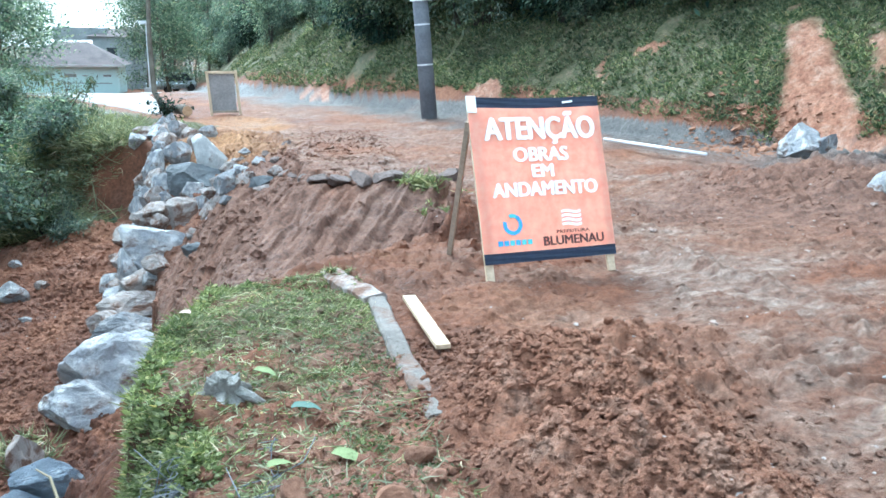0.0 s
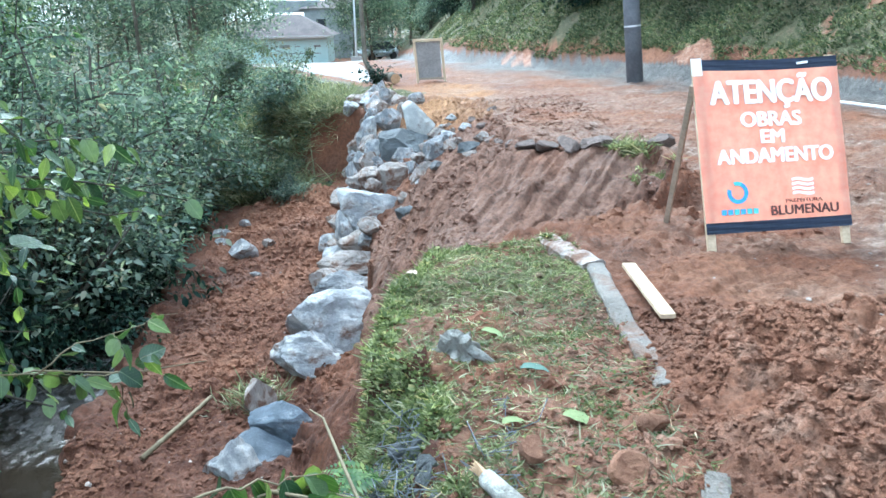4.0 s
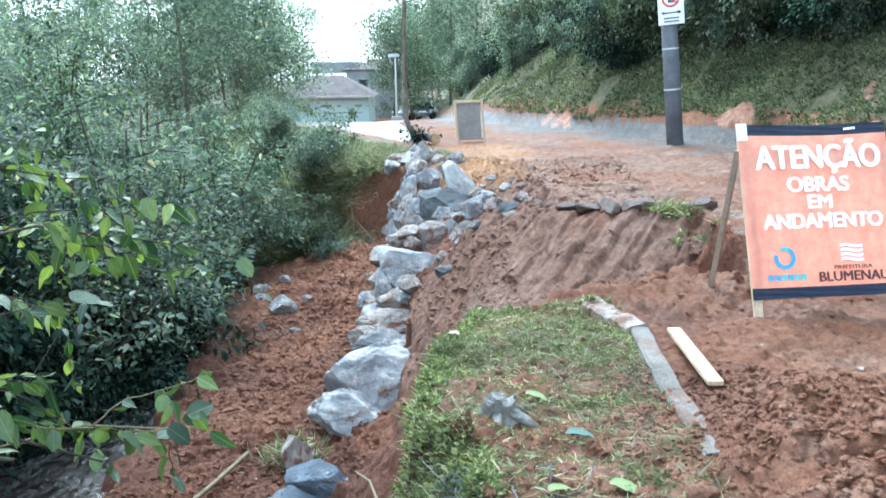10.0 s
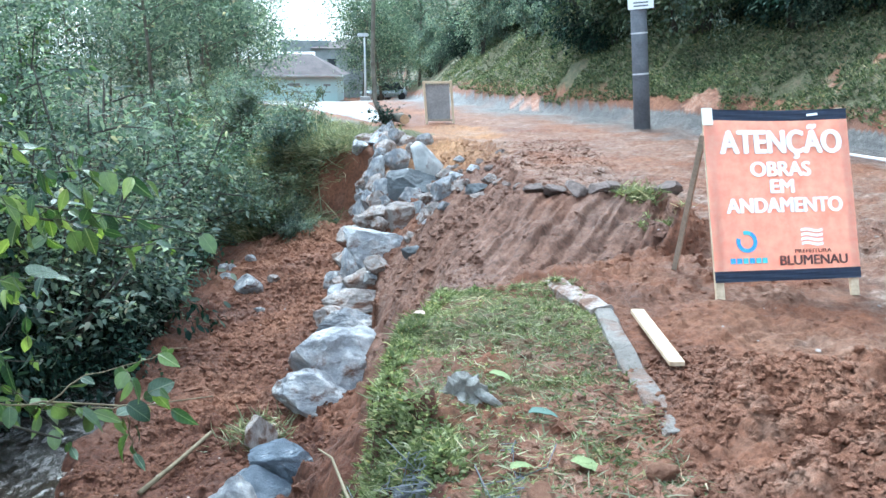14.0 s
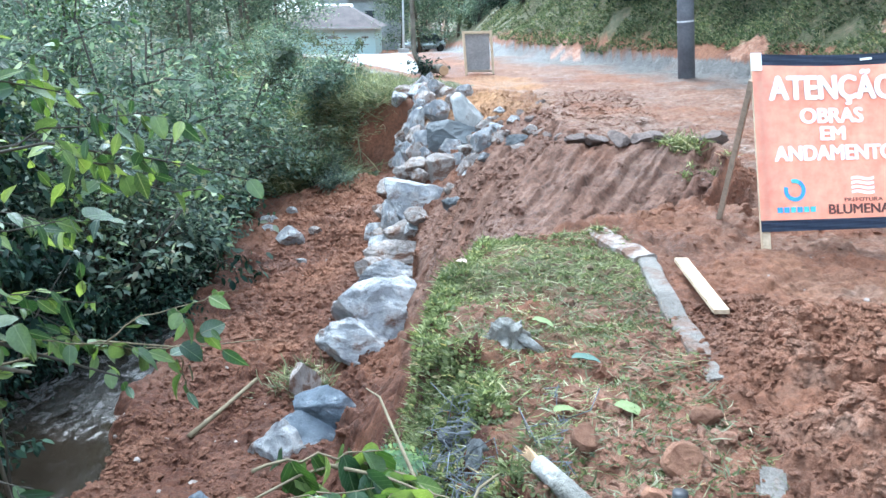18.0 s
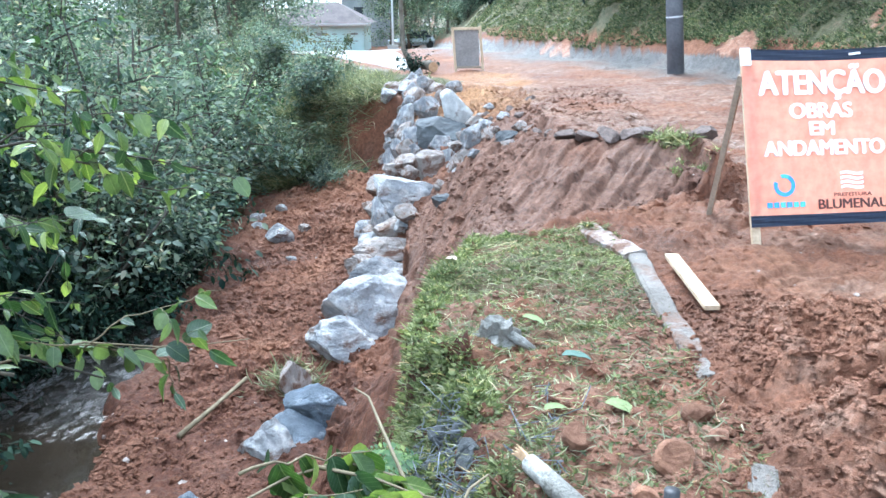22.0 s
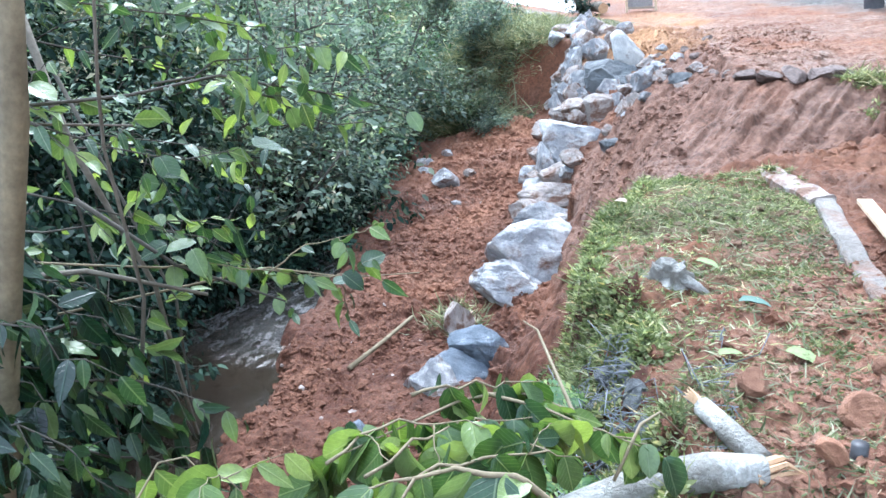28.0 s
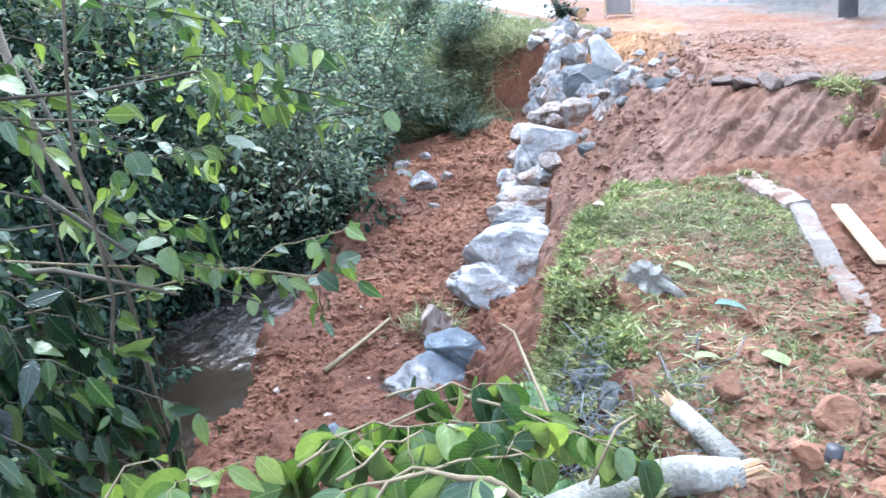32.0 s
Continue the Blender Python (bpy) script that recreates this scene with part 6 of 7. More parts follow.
c, s = crumbs(2600, lambda r, n: r.uniform(1.2, 7, n), lambda r, n: r.uniform(1.5, 12, n), 0.12, 6)
lumps("road_crumbs", c, s, SOIL, "soil crumbs strewn over the muddy road", "soil", 25, 0.6)
c, s = crumbs(1500, lambda r, n: r.uniform(-0.2, 1.0, n), lambda r, n: r.uniform(1.5, 5.6, n), 0.12, 7)
lumps("mound_clods", c, s, SOIL, "red soil clods among the trampled grass", "soil", 26, 0.7, 2)
n = 900
c = np.stack([rnd.normal(0.62, 0.2, n), rnd.normal(2.6, 0.5, n), np.zeros(n)], -1)
lumps("orange_clods", c, 0.012 + 0.12 * rnd.beta(0.8, 6, n), SOIL, "crumbling orange clods beside the broken trunk", "soil", 31, 0.75, 2)
n = 520
c = np.array([(*on_bank(a, b), 0) for a, b in zip(rnd.normal(3.6, 0.22, n), rnd.normal(0.1, 0.35, n))])
lumps("slip_soil", c, 0.03 + 0.28 * rnd.beta(0.8, 6, n), CLOD, "loose orange soil fallen from the bank", "soil", 32, 0.6, 2, -0.2)
n = 900
c = np.stack([rnd.uniform(1.6, 7, n), rnd.uniform(1.5, 11, n), np.zeros(n)], -1)
lumps("road_gravel", c, 0.012 + 0.05 * rnd.beta(1.0, 6, n), GRAVEL, "pale gravel scattered on the road", "gravel", 22, 0.5)
n = 28
c = np.stack([rnd.uniform(2.0, 6.5, n), rnd.uniform(1.8, 8, n), np.zeros(n)], -1)
lumps("flat_rubble", c, 0.04 + 0.1 * rnd.beta(1.0, 4, n), PALE_STONE, "flat pale rubble pressed into the mud", "rubble", 27, 0.35, 2, -0.1)
n = 130
c = np.stack([rnd.uniform(-3.1, -0.9, n), rnd.uniform(5, 15, n), np.zeros(n)], -1)
lumps("bench_gravel", c, 0.02 + 0.09 * rnd.beta(1.0, 5, n), GRAVEL, "scattered pale stone chips on the bench", "gravel", 28, 0.7)

# ---- broken asphalt at the road edge ----
for k, (x, y, s) in enumerate([(1.18, 9.98, 0.2), (1.42, 9.95, 0.26), (1.68, 9.95, 0.3), (1.95, 9.92, 0.24), (2.14, 9.9, 0.26), (2.74, 9.8, 0.34), (1.05, 10.4, 0.16), (0.95, 11.1, 0.16), (0.9, 12.0, 0.2), (0.82, 12.9, 0.17), (0.98, 11.6, 0.14), (0.75, 12.4, 0.18), (0.7, 13.4, 0.15), (1.05, 13.9, 0.15)]):
    ob = new("asphalt_chunk", stone_mesh("asphalt_chunk", 300 + k, 4, 14, TAR))
    low = min(floor_z(x + dx, y + dy) for dx in (-0.08, 0.08) for dy in (-0.1, 0.1))
    ob.matrix_world = pose(x, y, max(low + 0.3 * s, -0.12 if y < 10.2 else -9), 14 * (k % 3 - 1), 12 * (k % 2) - 5, 41 * k) @ Matrix.Diagonal((s * (1.5 if y < 10.2 else 1.15), s, s * (0.6 if y < 10.2 else 0.8), 1))
    tagged(ob, "broken dark asphalt chunk at the collapsed road edge", "asphalt chunk", "asphalt chunks")


# ---- branches close by ----
def leaf_mesh(name, template, material):
    v, t = template
    return array_mesh(name, v, t, material, True)


LEAVES = {"bright": leaf_mesh("leaf", LEAF_ROUND, BIG_BRIGHT), "green": leaf_mesh("leaf", LEAF_LONG, BIG_GREEN), "dark": leaf_mesh("leaf", LEAF_LONG, BIG_SHADE_DARK), "round": leaf_mesh("leaf", LEAF_ROUND, BIG_GREEN), "yellow": leaf_mesh("leaf", LEAF_FULL, BIG_YELLOW)}


def branch(name, label, lines, leaf, count, size, seed, material=TWIG, hang=0.25, category="branch", forks=0.0):
    """Bent stems with side twigs, and single leaves set alternately along them. lines: (points, radius at the base)."""
    rnd = np.random.RandomState(seed)
    root = new(name)
    tagged(root, label, category)
    runs = []
    for pts, r in lines:
        p = np.array(pts, float)
        u = np.linspace(0, 1, 9)
        k = np.linspace(0, 1, len(p))
        run = np.stack([np.interp(u, k, p[:, i]) for i in range(3)], -1)
        long = np.linalg.norm(np.diff(run, axis=0), axis=1).sum()
        run[1:-1] = (run[:-2] + 2 * run[1:-1] + run[2:]) / 4 + rnd.uniform(-0.022, 0.022, (7, 3)) * min(1, long * 1.5)
        runs.append((run, r, long))
        for f in range(int(round(forks * long))):
            i = rnd.randint(1, 8)
            d = run[i] - run[i - 1]
            d = d / np.linalg.norm(d)
            way = 0.5 * d + rnd.randn(3) * (0.6, 0.6, 0.4) - (0, 0, 0.25 * hang)
            way /= np.linalg.norm(way)
            far = rnd.uniform(0.12, 0.32)
            tw = run[i] + np.linspace(0, 1, 9)[:, None] * way * far - np.linspace(0, 1, 9)[:, None] ** 2 * np.array((0, 0, 0.35 * far * hang)) + rnd.uniform(-0.006, 0.006, (9, 3))
            tw[0] = run[i]
            runs.append((tw, r * 0.4, far * 2.2))
    total = sum(q[2] for q in runs)
    for fine_p, r, ln in runs:
        v, t = tube(fine_p, r * (1 - 0.75 * np.linspace(0, 1, 9)), 6, 0.08, seed)
        st = new("stem", array_mesh("stem", v, t, material, True))
        st.parent = root
        n = max(1, int(round(count * ln / total)))
        for q in range(n):
            w = min(0.99, 0.15 + 0.85 * (q + rnd.uniform(0, 0.9)) / n)
            i = min(int(w * 8), 7)
            base = fine_p[i] + (fine_p[i + 1] - fine_p[i]) * (w * 8 - i)
            ahead = fine_p[i + 1] - fine_p[i]
            ahead /= np.linalg.norm(ahead)
            sidew = np.cross(ahead, (0, 0, 1)) * (1 if q % 2 else -1)
            way = 0.5 * ahead + 0.75 * sidew + rnd.randn(3) * 0.4 - np.array((0, 0, hang * rnd.uniform(0.4, 1.6)))
            way /= np.linalg.norm(way)
            z_ax = np.array((0.15, -0.45, 0.8)) + rnd.randn(3) * 0.5
            x_ax = np.cross(way, z_ax)
            x_ax /= np.linalg.norm(x_ax)
            z_ax = np.cross(x_ax, way)
            s = size * rnd.uniform(0.45, 1.25)
            ob = new("leaf", LEAVES[leaf if isinstance(leaf, str) else leaf[rnd.randint(len(leaf))]])
            ob.parent = root
            ob.matrix_basis = Matrix(((x_ax[0], way[0], z_ax[0], base[0]), (x_ax[1], way[1], z_ax[1], base[1]), (x_ax[2], way[2], z_ax[2], base[2]), (0, 0, 0, 1))) @ Matrix.Diagonal((s * rnd.uniform(0.8, 1.15), s, s * rnd.uniform(0.5, 2.2), 1))
    return root


branch("fallen_branch", "felled leafy branch with large round green leaves lying on the slope",
       [([(-0.62, 1.5, 0.43), (-0.47, 1.75, 0.44), (-0.28, 1.8, 0.43)], 0.005), ([(-0.73, 1.55, 0.42), (-0.62, 1.75, 0.42), (-0.38, 1.7, 0.45)], 0.005),
        ([(-0.48, 1.45, 0.48), (-0.31, 1.55, 0.49), (-0.15, 1.6, 0.46)], 0.005), ([(-0.42, 1.95, 0.40), (-0.22, 1.9, 0.38), (-0.02, 1.8, 0.37)], 0.006), ([(-0.6, 1.85, 0.44), (-0.45, 1.95, 0.43), (-0.28, 2.0, 0.42)], 0.005),
        ([(-0.15, 1.45, 0.44), (-0.26, 1.36, 0.56), (-0.40, 1.4, 0.54), (-0.58, 1.2, 0.50)], 0.010)], ("bright", "bright", "round", "yellow"), 290, 0.115, 3, TWIG, 1.3, forks=5.0)
rod("bare_twig", [(-0.02, 1.9, 0.2), (-0.10, 1.95, 0.28), (-0.19, 2.0, 0.32), (-0.27, 2.2, 0.37), (-0.33, 2.36, 0.40), (-0.38, 2.42, 0.40)], [0.009, 0.0075, 0.006, 0.005, 0.004, 0.002], PALE_TWIG, "bare pale forked twig of the felled branch", "twig")
rod("bare_twig", [(-0.04, 1.88, 0.24), (-0.21, 2.0, 0.34), (-0.36, 2.0, 0.39), (-0.49, 1.9, 0.40), (-0.7, 1.6, 0.42)], [0.006, 0.005, 0.004, 0.004, 0.002], PALE_TWIG, "long bare twig of the felled branch", "twig")
rod("bare_twig", [(-0.08, 1.75, 0.30), (-0.02, 1.85, 0.40), (0.03, 1.95, 0.38), (0.10, 2.0, 0.28)], [0.005, 0.004, 0.003, 0.002], PALE_TWIG, "short curved bare twig of the felled branch", "twig")
branch("fallen_branch", "cut leafy branch with yellowish green leaves by the stream", [([(-1.25, 1.0, 0.30), (-1.08, 1.5, 0.46), (-0.9, 1.45, 0.40)], 0.0045), ([(-1.3, 1.3, 0.35), (-1.0, 1.35, 0.45), (-0.82, 1.25, 0.36)], 0.005)], ("bright", "yellow"), 44, 0.11, 5, TWIG, 1.2, forks=4.0)
branch("overhanging_branch", "long leafy branch hanging over the stream from the thicket",
       [([(-2.6, 1.7, 1.15), (-1.75, 2.0, 1.16), (-1.36, 2.6, 1.17), (-1.2, 2.85, 1.08), (-0.87, 3.15, 0.92)], 0.008), ([(-1.5, 2.35, 1.18), (-1.2, 2.6, 1.25), (-1.0, 2.8, 1.22)], 0.004),
        ([(-1.75, 2.0, 1.16), (-1.5, 2.2, 0.98), (-1.15, 2.6, 0.92)], 0.004), ([(-1.36, 2.6, 1.15), (-1.2, 2.9, 0.95), (-0.98, 3.2, 0.86)], 0.005)], ("green", "yellow", "round", "yellow"), 150, 0.085, 7, SHADE_BARK, 0.4, forks=5.0)
branch("overhanging_branch", "leafy twig with broad leaves reaching over the red bank",
       [([(-2.3, 2.0, 0.7), (-1.53, 2.3, 0.62), (-1.35, 2.5, 0.51), (-1.08, 2.7, 0.38)], 0.005), ([(-1.3, 2.55, 0.48), (-1.15, 2.7, 0.56), (-0.9, 2.85, 0.58)], 0.0035), ([(-1.2, 2.62, 0.44), (-1.05, 2.72, 0.42), (-0.95, 2.8, 0.36)], 0.003), ([(-1.08, 2.7, 0.38), (-1.09, 2.74, 0.26), (-1.07, 2.76, 0.16)], 0.003)], ("round", "green", "yellow"), 62, 0.09, 9, TWIG, 0.6, forks=2.0)
branch("overhanging_branch", "dark glossy leaves drooping at the water's edge, darkened further for shade",
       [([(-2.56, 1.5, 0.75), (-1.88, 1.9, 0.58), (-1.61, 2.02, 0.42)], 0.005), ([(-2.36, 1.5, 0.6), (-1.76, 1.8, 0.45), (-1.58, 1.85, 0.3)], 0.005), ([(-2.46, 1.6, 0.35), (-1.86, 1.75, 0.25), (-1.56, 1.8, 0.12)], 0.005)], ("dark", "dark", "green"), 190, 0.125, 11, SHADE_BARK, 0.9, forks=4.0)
branch("overhanging_branch", "dark green leaf curtain low over the pool, darkened for shade",
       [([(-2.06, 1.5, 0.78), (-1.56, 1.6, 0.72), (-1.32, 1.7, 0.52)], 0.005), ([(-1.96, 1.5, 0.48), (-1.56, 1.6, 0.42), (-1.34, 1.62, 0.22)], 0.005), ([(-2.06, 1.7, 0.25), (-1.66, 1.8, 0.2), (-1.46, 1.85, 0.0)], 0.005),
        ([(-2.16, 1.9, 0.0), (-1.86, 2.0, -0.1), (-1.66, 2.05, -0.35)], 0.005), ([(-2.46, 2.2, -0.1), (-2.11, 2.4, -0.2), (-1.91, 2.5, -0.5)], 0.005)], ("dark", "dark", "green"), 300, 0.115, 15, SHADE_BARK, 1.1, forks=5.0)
branch("overhanging_branch", "dense dark glossy leaves beside the pool, shade in their colour",
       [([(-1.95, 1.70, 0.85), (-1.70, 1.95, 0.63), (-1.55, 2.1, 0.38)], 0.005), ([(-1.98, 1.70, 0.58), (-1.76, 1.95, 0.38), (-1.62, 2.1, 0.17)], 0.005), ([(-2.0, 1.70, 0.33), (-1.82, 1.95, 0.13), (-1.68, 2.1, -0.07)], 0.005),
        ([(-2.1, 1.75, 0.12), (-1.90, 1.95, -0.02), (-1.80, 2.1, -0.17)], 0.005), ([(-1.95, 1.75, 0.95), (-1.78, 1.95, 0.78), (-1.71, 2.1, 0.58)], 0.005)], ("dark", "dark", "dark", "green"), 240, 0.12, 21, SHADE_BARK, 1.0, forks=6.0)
branch("overhanging_branch", "few dark leaves out over the still pool, darkened for shade",
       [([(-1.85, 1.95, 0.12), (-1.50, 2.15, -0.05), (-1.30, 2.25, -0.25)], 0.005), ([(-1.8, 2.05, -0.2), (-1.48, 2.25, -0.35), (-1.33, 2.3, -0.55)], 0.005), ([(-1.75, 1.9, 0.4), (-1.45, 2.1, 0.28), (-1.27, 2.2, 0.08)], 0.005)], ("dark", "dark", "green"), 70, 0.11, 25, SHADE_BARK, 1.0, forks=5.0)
branch("overhanging_branch", "light green leafy twigs hanging from the thicket",
       [([(-2.3, 1.9, 1.5), (-1.5, 2.3, 1.42), (-1.05, 2.75, 1.25)], 0.005), ([(-2.3, 2.2, 0.95), (-1.62, 2.3, 0.75), (-1.3, 2.6, 0.62)], 0.005), ([(-2.4, 2.6, 0.6), (-1.8, 2.8, 0.55), (-1.5, 3.0, 0.3)], 0.005), ([(-2.6, 3.0, 1.3), (-2.0, 3.4, 1.1), (-1.5, 3.7, 0.8)], 0.005)], ("green", "round", "yellow"), 170, 0.08, 13, SHADE_BARK, 0.4, forks=5.0)
branch("overhanging_branch", "sunlit yellow-green leaves on arching thicket twigs",
       [([(-2.6, 2.4, 0.9), (-1.9, 2.6, 1.0), (-1.4, 2.9, 0.78)], 0.005), ([(-2.7, 2.7, 1.5), (-2.1, 2.9, 1.55), (-1.6, 3.2, 1.35)], 0.005), ([(-2.4, 2.0, 0.55), (-1.9, 2.2, 0.6), (-1.55, 2.4, 0.35)], 0.005), ([(-2.6, 3.2, 0.8), (-2.2, 3.5, 0.7), (-1.8, 3.8, 0.4)], 0.005)], ("yellow", "green", "green"), 190, 0.078, 17, SHADE_BARK, 0.4, forks=6.0)
for k, pts in enumerate([[(-2.3, 2.1, 0.45), (-1.9, 2.1, 0.62), (-1.72, 2.15, 0.63), (-1.4, 2.3, 0.5)], [(-2.2, 2.2, 0.3), (-1.85, 2.2, 0.42), (-1.6, 2.3, 0.3)], [(-1.9, 2.3, 1.5), (-1.8, 2.3, 1.0), (-1.62, 2.35, 0.5), (-1.58, 2.4, -0.2)],
                         [(-2.2, 2.5, 1.6), (-2.0, 2.5, 1.1), (-1.95, 2.5, 0.5), (-2.1, 2.6, -0.6)], [(-2.4, 2.0, 1.0), (-2.0, 2.05, 1.12), (-1.5, 2.2, 1.08)], [(-1.75, 2.2, 0.85), (-1.5, 2.3, 0.6), (-1.2, 2.45, 0.42)],
                         [(-1.85, 2.7, 0.2), (-1.75, 2.7, -0.5), (-1.8, 2.75, -1.6)], [(-2.2, 2.8, 1.2), (-1.9, 2.9, 0.2), (-2.0, 3.0, -1.4)]]):
    rod("crooked_sapling", pts, list(np.linspace(0.013, 0.005, len(pts)) * (1.2 if k in (0, 2) else 0.7)), (BARK, SHADE_BARK)[k % 2], "crooked bare sapling among the thicket leaves", "sapling", "thicket saplings")
rod("dead_stem", [(-1.3, 1.9, 1.75), (-1.43, 1.97, 1.25), (-1.47, 2.0, 1.06), (-1.5, 2.1, 0.57), (-1.75, 2.2, -0.3), (-1.9, 2.3, -2.0)], [0.004, 0.005, 0.005, 0.006, 0.009, 0.014], BARK, "thin bare stem standing in the thicket", "stem")
rod("leaning_tree", [(-1.38, 1.75, 1.9), (-1.52, 1.75, 1.19), (-1.64, 1.75, 0.78), (-1.76, 1.76, 0.4), (-2.2, 1.8, -2.2)], [0.030, 0.032, 0.034, 0.036, 0.045], TWIG, "thin brown mossy trunk leaning beside the stream", "tree trunk")
rod("bare_twig", [(-1.9, 2.2, 0.45), (-1.32, 2.6, 0.48), (-1.13, 2.9, 0.33), (-0.95, 3.3, 0.2)], [0.005, 0.004, 0.003, 0.002], TWIG, "bare grey twig over the water", "twig")

# broken trunks in front
log = thing("fallen_log", "grey lichen-covered broken trunk with a splintered end", "log")
v, t = tube([(-0.5, 1.98, -0.18), (-0.3, 2.05, -0.10), (-0.10, 2.07, 0.01), (0.05, 2.09, 0.08), (0.18, 2.11, 0.105), (0.33, 2.14, 0.10)], [0.06, 0.058, 0.057, 0.056, 0.054, 0.046], 14, 0.06, 4)
o = new("trunk", array_mesh("trunk", v, t, LICHEN, True))
o.parent = log
for k in range(9):
    a = k * 0.7
    e = np.array([0.33, 2.14, 0.09]) + 0.032 * np.array([math.sin(a) * -0.5, math.sin(a) * 0.8, math.cos(a)])
    v, t = tube([e - (0.04, 0.025, 0), e + (0.05, 0.03, 0.005 * math.cos(a)), e + np.array([0.06 + 0.025 * (k % 3), 0.03 + 0.02 * (k % 2), -0.02 + 0.01 * math.sin(3 * a)])], [0.013, 0.009, 0.001], 5, 0.2, k)
    o = new("splinter", array_mesh("splinter", v, t, SPLINTER))
    o.parent = log
stub = thing("broken_stub", "short broken branch stub with a pale splintered tip", "log")
v, t = tube([(0.185, 2.48, 0.10), (0.255, 2.36, 0.09), (0.335, 2.22, 0.075)], [0.032, 0.037, 0.040], 12, 0.06, 6)
o = new("trunk", array_mesh("trunk", v, t, LICHEN, True))
o.parent = stub
for k in range(4):
    v, t = tube([(0.19, 2.47, 0.10), (0.17 - 0.004 * k, 2.51 + 0.006 * k, 0.115 - 0.008 * k), (0.145 - 0.006 * k, 2.55 + 0.008 * k, 0.13 - 0.016 * k)], [0.016, 0.010, 0.001], 5, 0.2, k)
    o = new("splinter", array_mesh("splinter", v, t, SPLINTER))
    o.parent = stub

# old wire basket showing at the mound's side
basket = thing("gabion_basket", "rusty grey wire mesh of an old stone basket under the turf", "wire basket")


def face_x(y, z):
    """Where the mound's side lies at that height."""
    xs_ = np.linspace(0.35, -0.7, 210)
    low = land(xs_, np.full(210, y))[0] < z
    return float(xs_[int(np.argmax(low))])


def netting(y0, y1, z0, z1, nu, nv, r):
    """Sagging hexagonal wire netting over the mound's side."""
    rnd = np.random.RandomState(8)
    knots = {}

    def at(i, j):
        key = (round(i * 2), round(j * 2))
        if key not in knots:
            y, z = y0 + (y1 - y0) * i / nu, z0 + (z1 - z0) * j / nv
            knots[key] = np.array([face_x(y, z) - rnd.uniform(0.015, 0.06), y + rnd.uniform(-0.012, 0.012), z + rnd.uniform(-0.012, 0.012)])
        return knots[key]
    pieces = []
    for j in range(nv):
        for i in range(nu):
            s = 0.5 * (j % 2)
            for a, b in ((at(i + s, j), at(i + s + 0.5, j + 0.5)), (at(i + s, j), at(i + s - 0.5, j + 0.5)), (at(i + s + 0.5, j + 0.5), at(i + s + 0.5, j + 1))):
                pieces.append(tube([a, (a + b) / 2 + rnd.uniform(-0.006, 0.006, 3), b], [r] * 3, 4))
    return join(pieces)


v, t = netting(2.3, 3.25, 0.06, -0.46, 15, 8, 0.0019)
o = new("side_netting", array_mesh("side_netting", v, t, POLE))
o.parent = basket
lrnd = np.random.RandomState(19)
for k in range(40):
    y, z = lrnd.uniform(2.35, 3.2), lrnd.uniform(-0.3, 0.06)
    a = np.array([face_x(y, z) - 0.03, y, z])
    v, t = tube([a, a + lrnd.uniform(-0.05, 0.05, 3) + (-0.03, 0, 0.03), a + lrnd.uniform(-0.12, 0.12, 3) + (0, 0, 0.02), a + lrnd.uniform(-0.16, 0.16, 3) - (0, 0, 0.04)], [0.0022] * 4, 4)
    o = new("loose_wire", array_mesh("loose_wire", v, t, POLE, True))
    o.parent = basket
for k in range(44):
    y, z = 2.26 + 0.083 * (k % 11) + 0.03 * ((k // 11) % 2), -0.07 - 0.1 * (k // 11)
    ob = new("fill_stone", stone_mesh("fill_stone", 400 + k, 2, 9, ROCK["dark"]))
    ob.parent = basket
    s = 0.085 + 0.035 * ((k * 7) % 5) / 5
    ob.matrix_basis = pose(face_x(y, z) + 0.012 + 0.02 * (k % 3), y, z, 20 * k, 10, 40 * k) @ Matrix.Diagonal((s, s * 1.1, s, 1))

# ferns
def fern(x, y, z, length, turn, tilt, seed):
    """Arching fronds with paired leaflets."""
    root = thing("fern", "light green fern on the face of the mound", "fern", "ferns", (x, y, z), turn)
    rnd = np.random.RandomState(seed)
    for f in range(4):
        a = rnd.uniform(-0.9, 0.9)
        pts = [np.array([math.sin(a) * length * u, -math.cos(a) * length * u, tilt * length * u * (1.2 - u)]) for u in np.linspace(0, 1, 14)]
        P, D, S = [], [], []
        for i in range(1, 14):
            d = pts[i] - pts[i - 1]
            sd = np.cross(d / np.linalg.norm(d), (0, 0, 1))
            for s_ in (-1, 1):
                P.append(pts[i]), D.append(sd * s_ + d / np.linalg.norm(d) * 0.4), S.append(length * 0.30 * math.sin(math.pi * (0.12 + 0.85 * i / 14)))
        v, t = spread((LEAF_THIN[0] * (0.6, 1, 1), LEAF_THIN[1]), np.array(P), np.array(D), np.array(S), rnd, 0.15)
        sv, st_ = tube(pts, np.linspace(0.003, 0.001, 14), 4)
        o = new("frond", array_mesh("frond", *join([(v, t), (sv, st_)]), LEAF_FALLEN, True))
        o.parent = root


for k, (x, y) in enumerate([(-0.2, 2.95), (-0.3, 2.75), (-0.16, 2.62), (-0.38, 2.95)]):
    fern(x, y, floor_z(x, y) + 0.07, 0.24, 35 * k - 60, 0.5, k)


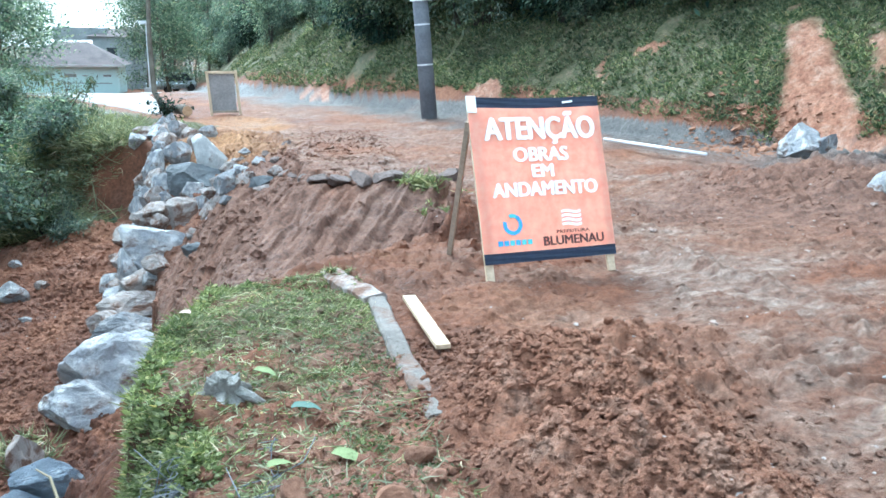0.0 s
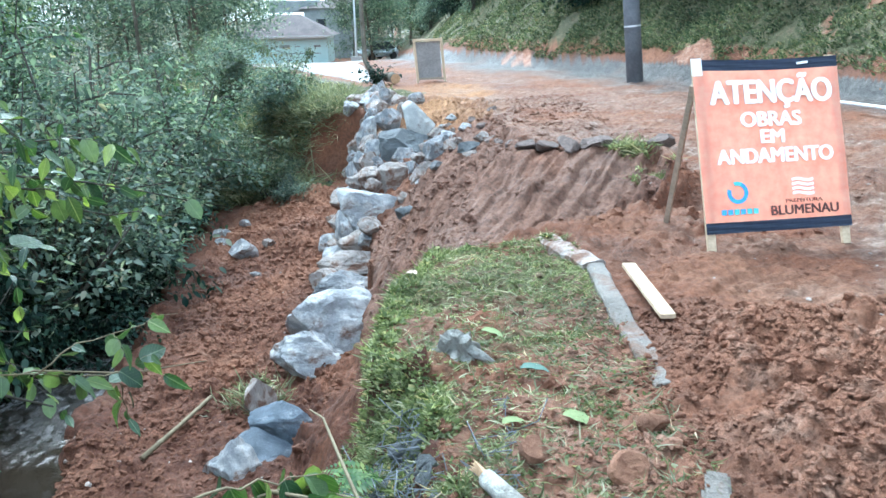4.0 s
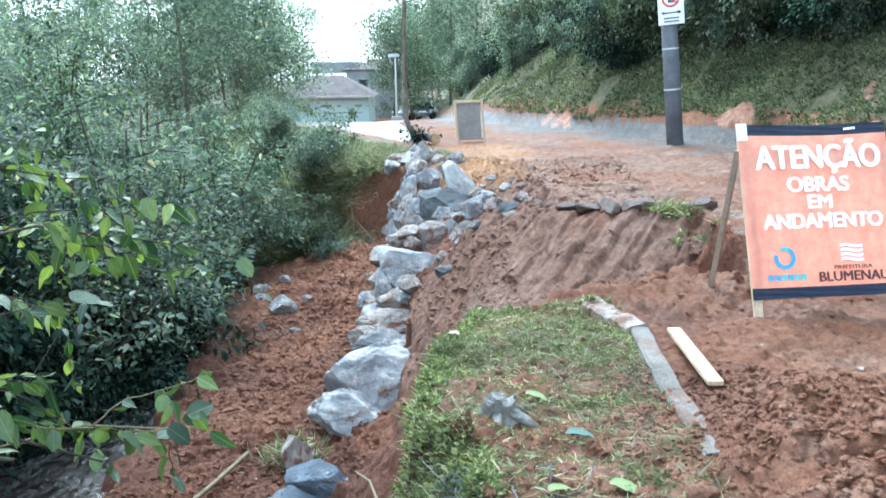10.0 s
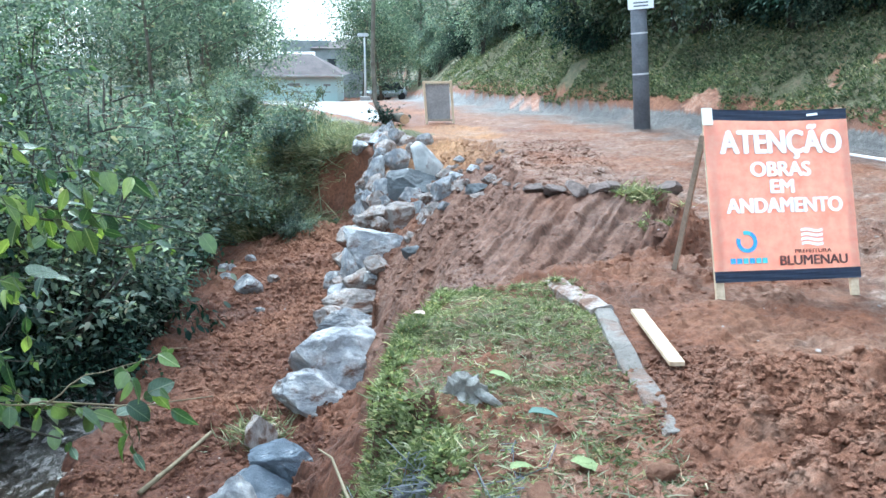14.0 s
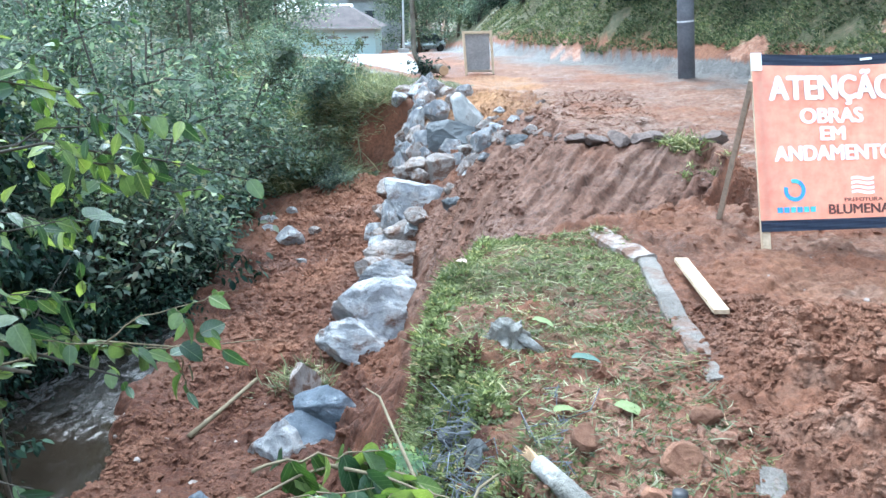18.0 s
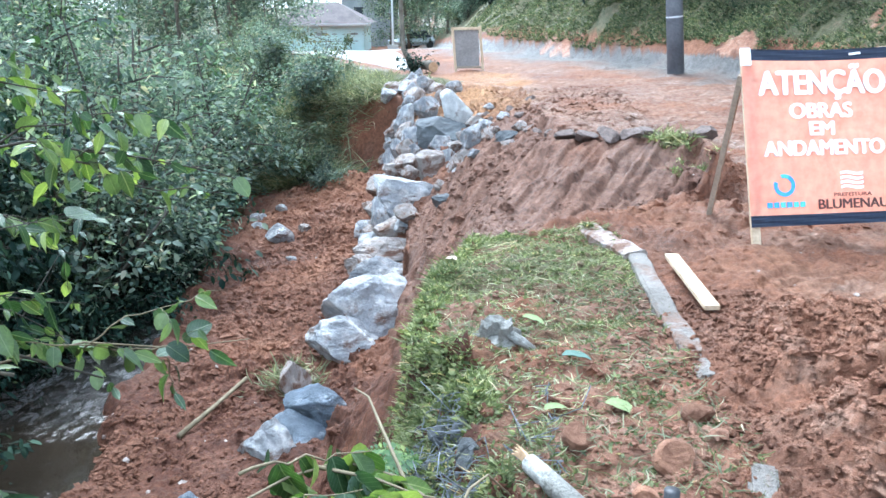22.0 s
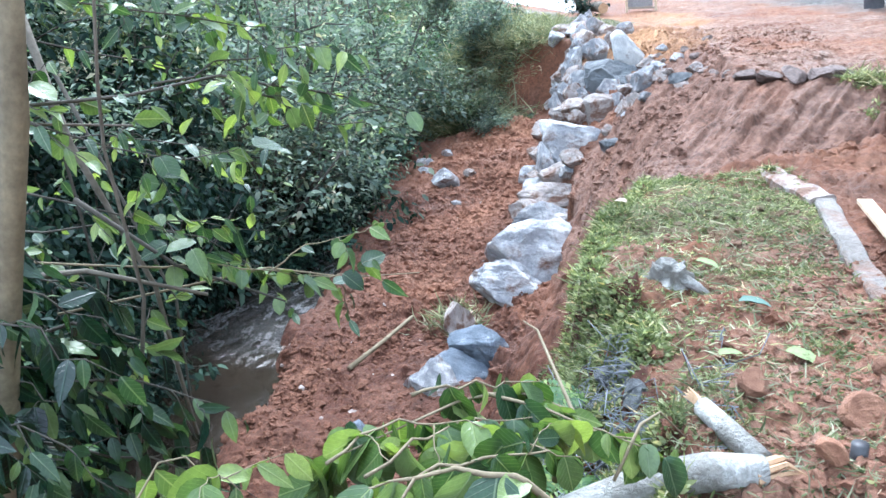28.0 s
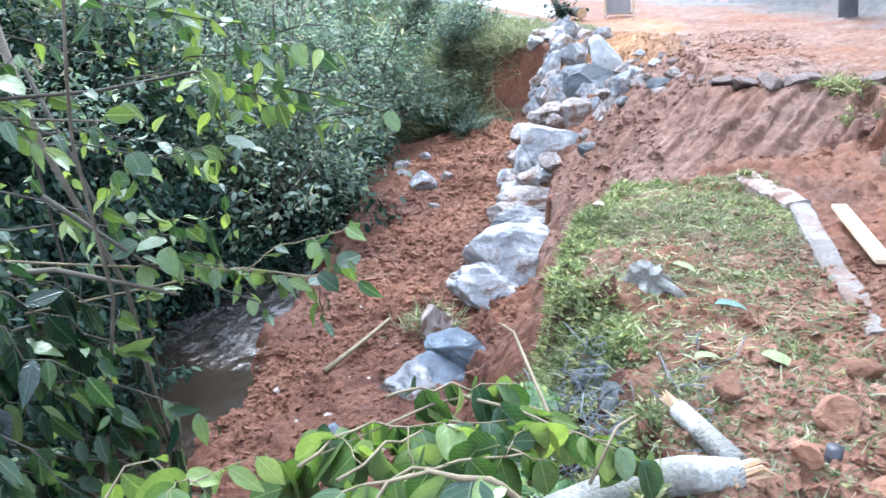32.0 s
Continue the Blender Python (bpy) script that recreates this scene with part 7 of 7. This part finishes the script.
def loose_leaf(x, y, length, turn, material, label):
    ob = new("fallen_leaf", array_mesh("fallen_leaf", LEAF_ROUND[0] * (0.75, 1, 1.6), LEAF_ROUND[1], material, True))
    ob.matrix_world = pose(x, y, floor_z(x, y) + 0.035, 8, -6, turn) @ Matrix.Diagonal((length, length, length, 1))
    tagged(ob, label, "leaf", "fallen leaves")


loose_leaf(0.25, 3.91, 0.12, -115, PALE_LEAF, "fallen pale green leaf on the turf")
loose_leaf(0.53, 3.07, 0.14, -125, PALE_LEAF, "fallen light green curled leaf on soil")
loose_leaf(0.40, 3.43, 0.13, -95, BLUE_LEAF, "fallen blue-green leaf on trampled grass")
loose_leaf(0.28, 2.95, 0.10, -70, PALE_LEAF, "fallen dull green leaf among weeds")
loose_leaf(-0.08, 4.98, 0.09, 60, PALE_STONE, "dry pale leaf at the mound edge")

stump = thing("stump", "weathered grey cut stump with a ragged hollow top in the turf", "stump", at=(0.115, 3.66, floor_z(0.115, 3.66) - 0.03), rz=20)
srnd = random.Random(6)
rim = [(0.074 + srnd.uniform(-0.012, 0.014), 0.115 + srnd.uniform(-0.025, 0.03)) for _ in range(18)]
bm = bmesh.new()
rings = []
for k, (r, h) in enumerate(rim):
    a = 2 * math.pi * k / 18
    flare = 1.25 + srnd.uniform(-0.08, 0.15)
    rings.append([bm.verts.new((q * math.cos(a), q * 0.85 * math.sin(a), z)) for q, z in ((r * flare, 0), (r * 1.05, h * 0.5), (r, h), (r * 0.72, h - 0.012), (r * 0.30, h - 0.02), (r * 0.24, h - 0.075))])
for p, q in zip(rings, rings[1:] + rings[:1]):
    for k in range(5):
        bm.faces.new((p[k], q[k], q[k + 1], p[k + 1]))
bm.faces.new([p[5] for p in rings])
bmesh.ops.recalc_face_normals(bm, faces=bm.faces[:])
part("trunk_base", bm, LICHEN, stump)
for k in range(5):
    a = k * 1.3 + 0.4
    v, t = tube([(0.07 * math.cos(a), 0.06 * math.sin(a), 0.06), (0.14 * math.cos(a), 0.12 * math.sin(a), 0.03), (0.21 * math.cos(a + 0.2), 0.18 * math.sin(a + 0.2), -0.03)], [0.03, 0.022, 0.01], 7, 0.15, k)
    o = new("root", array_mesh("root", v, t, LICHEN, True))
    o.parent = stump
tubep = rod("black_tube", [(0.62, 2.32, -0.05), (0.62, 2.32, 0.10)], [0.025, 0.025], BLACK, "short black plastic tube stuck in the soil", "tube", sides=14, wobble=0.0)
slab = part("concrete_fragment", box_bm(0.10, 0.22, 0.06, 0, 0, 0, 0.012), CONCRETE)
slab.matrix_world = pose(0.95, 2.44, floor_z(0.95, 2.44) - 0.005, 10, 4, -14)
tagged(slab, "broken concrete kerb fragment half buried", "concrete fragment")

n = 60
yy = rnd.uniform(4.6, 7.0, n)
c = np.stack([np.interp(yy, LAND_Y, EDGE_X) + rnd.normal(-0.05, 0.07, n), yy, 0 * yy], -1)
lumps("shore_pebbles", c, 0.02 + 0.07 * rnd.beta(1.0, 3, n), PALE_STONE, "pale pebbles along the water's edge", "pebbles", 29, 0.7)

for k, (x, y, size) in enumerate([(0.37, 2.66, 0.11), (0.68, 2.55, 0.15), (0.53, 2.28, 0.09), (0.86, 2.9, 0.12), (0.74, 2.2, 0.11)]):
    ob = new("soil_clod", stone_mesh("soil_clod", 500 + k, 4, 4, CLOD))
    ob.matrix_world = pose(x, y, floor_z(x, y) + 0.22 * size, 20 * k, 15, 50 * k) @ Matrix.Diagonal((size * 1.1, size, size * 0.85, 1))
    tagged(ob, "large orange soil clod lying beside the broken trunk", "soil clod", "large soil clods")
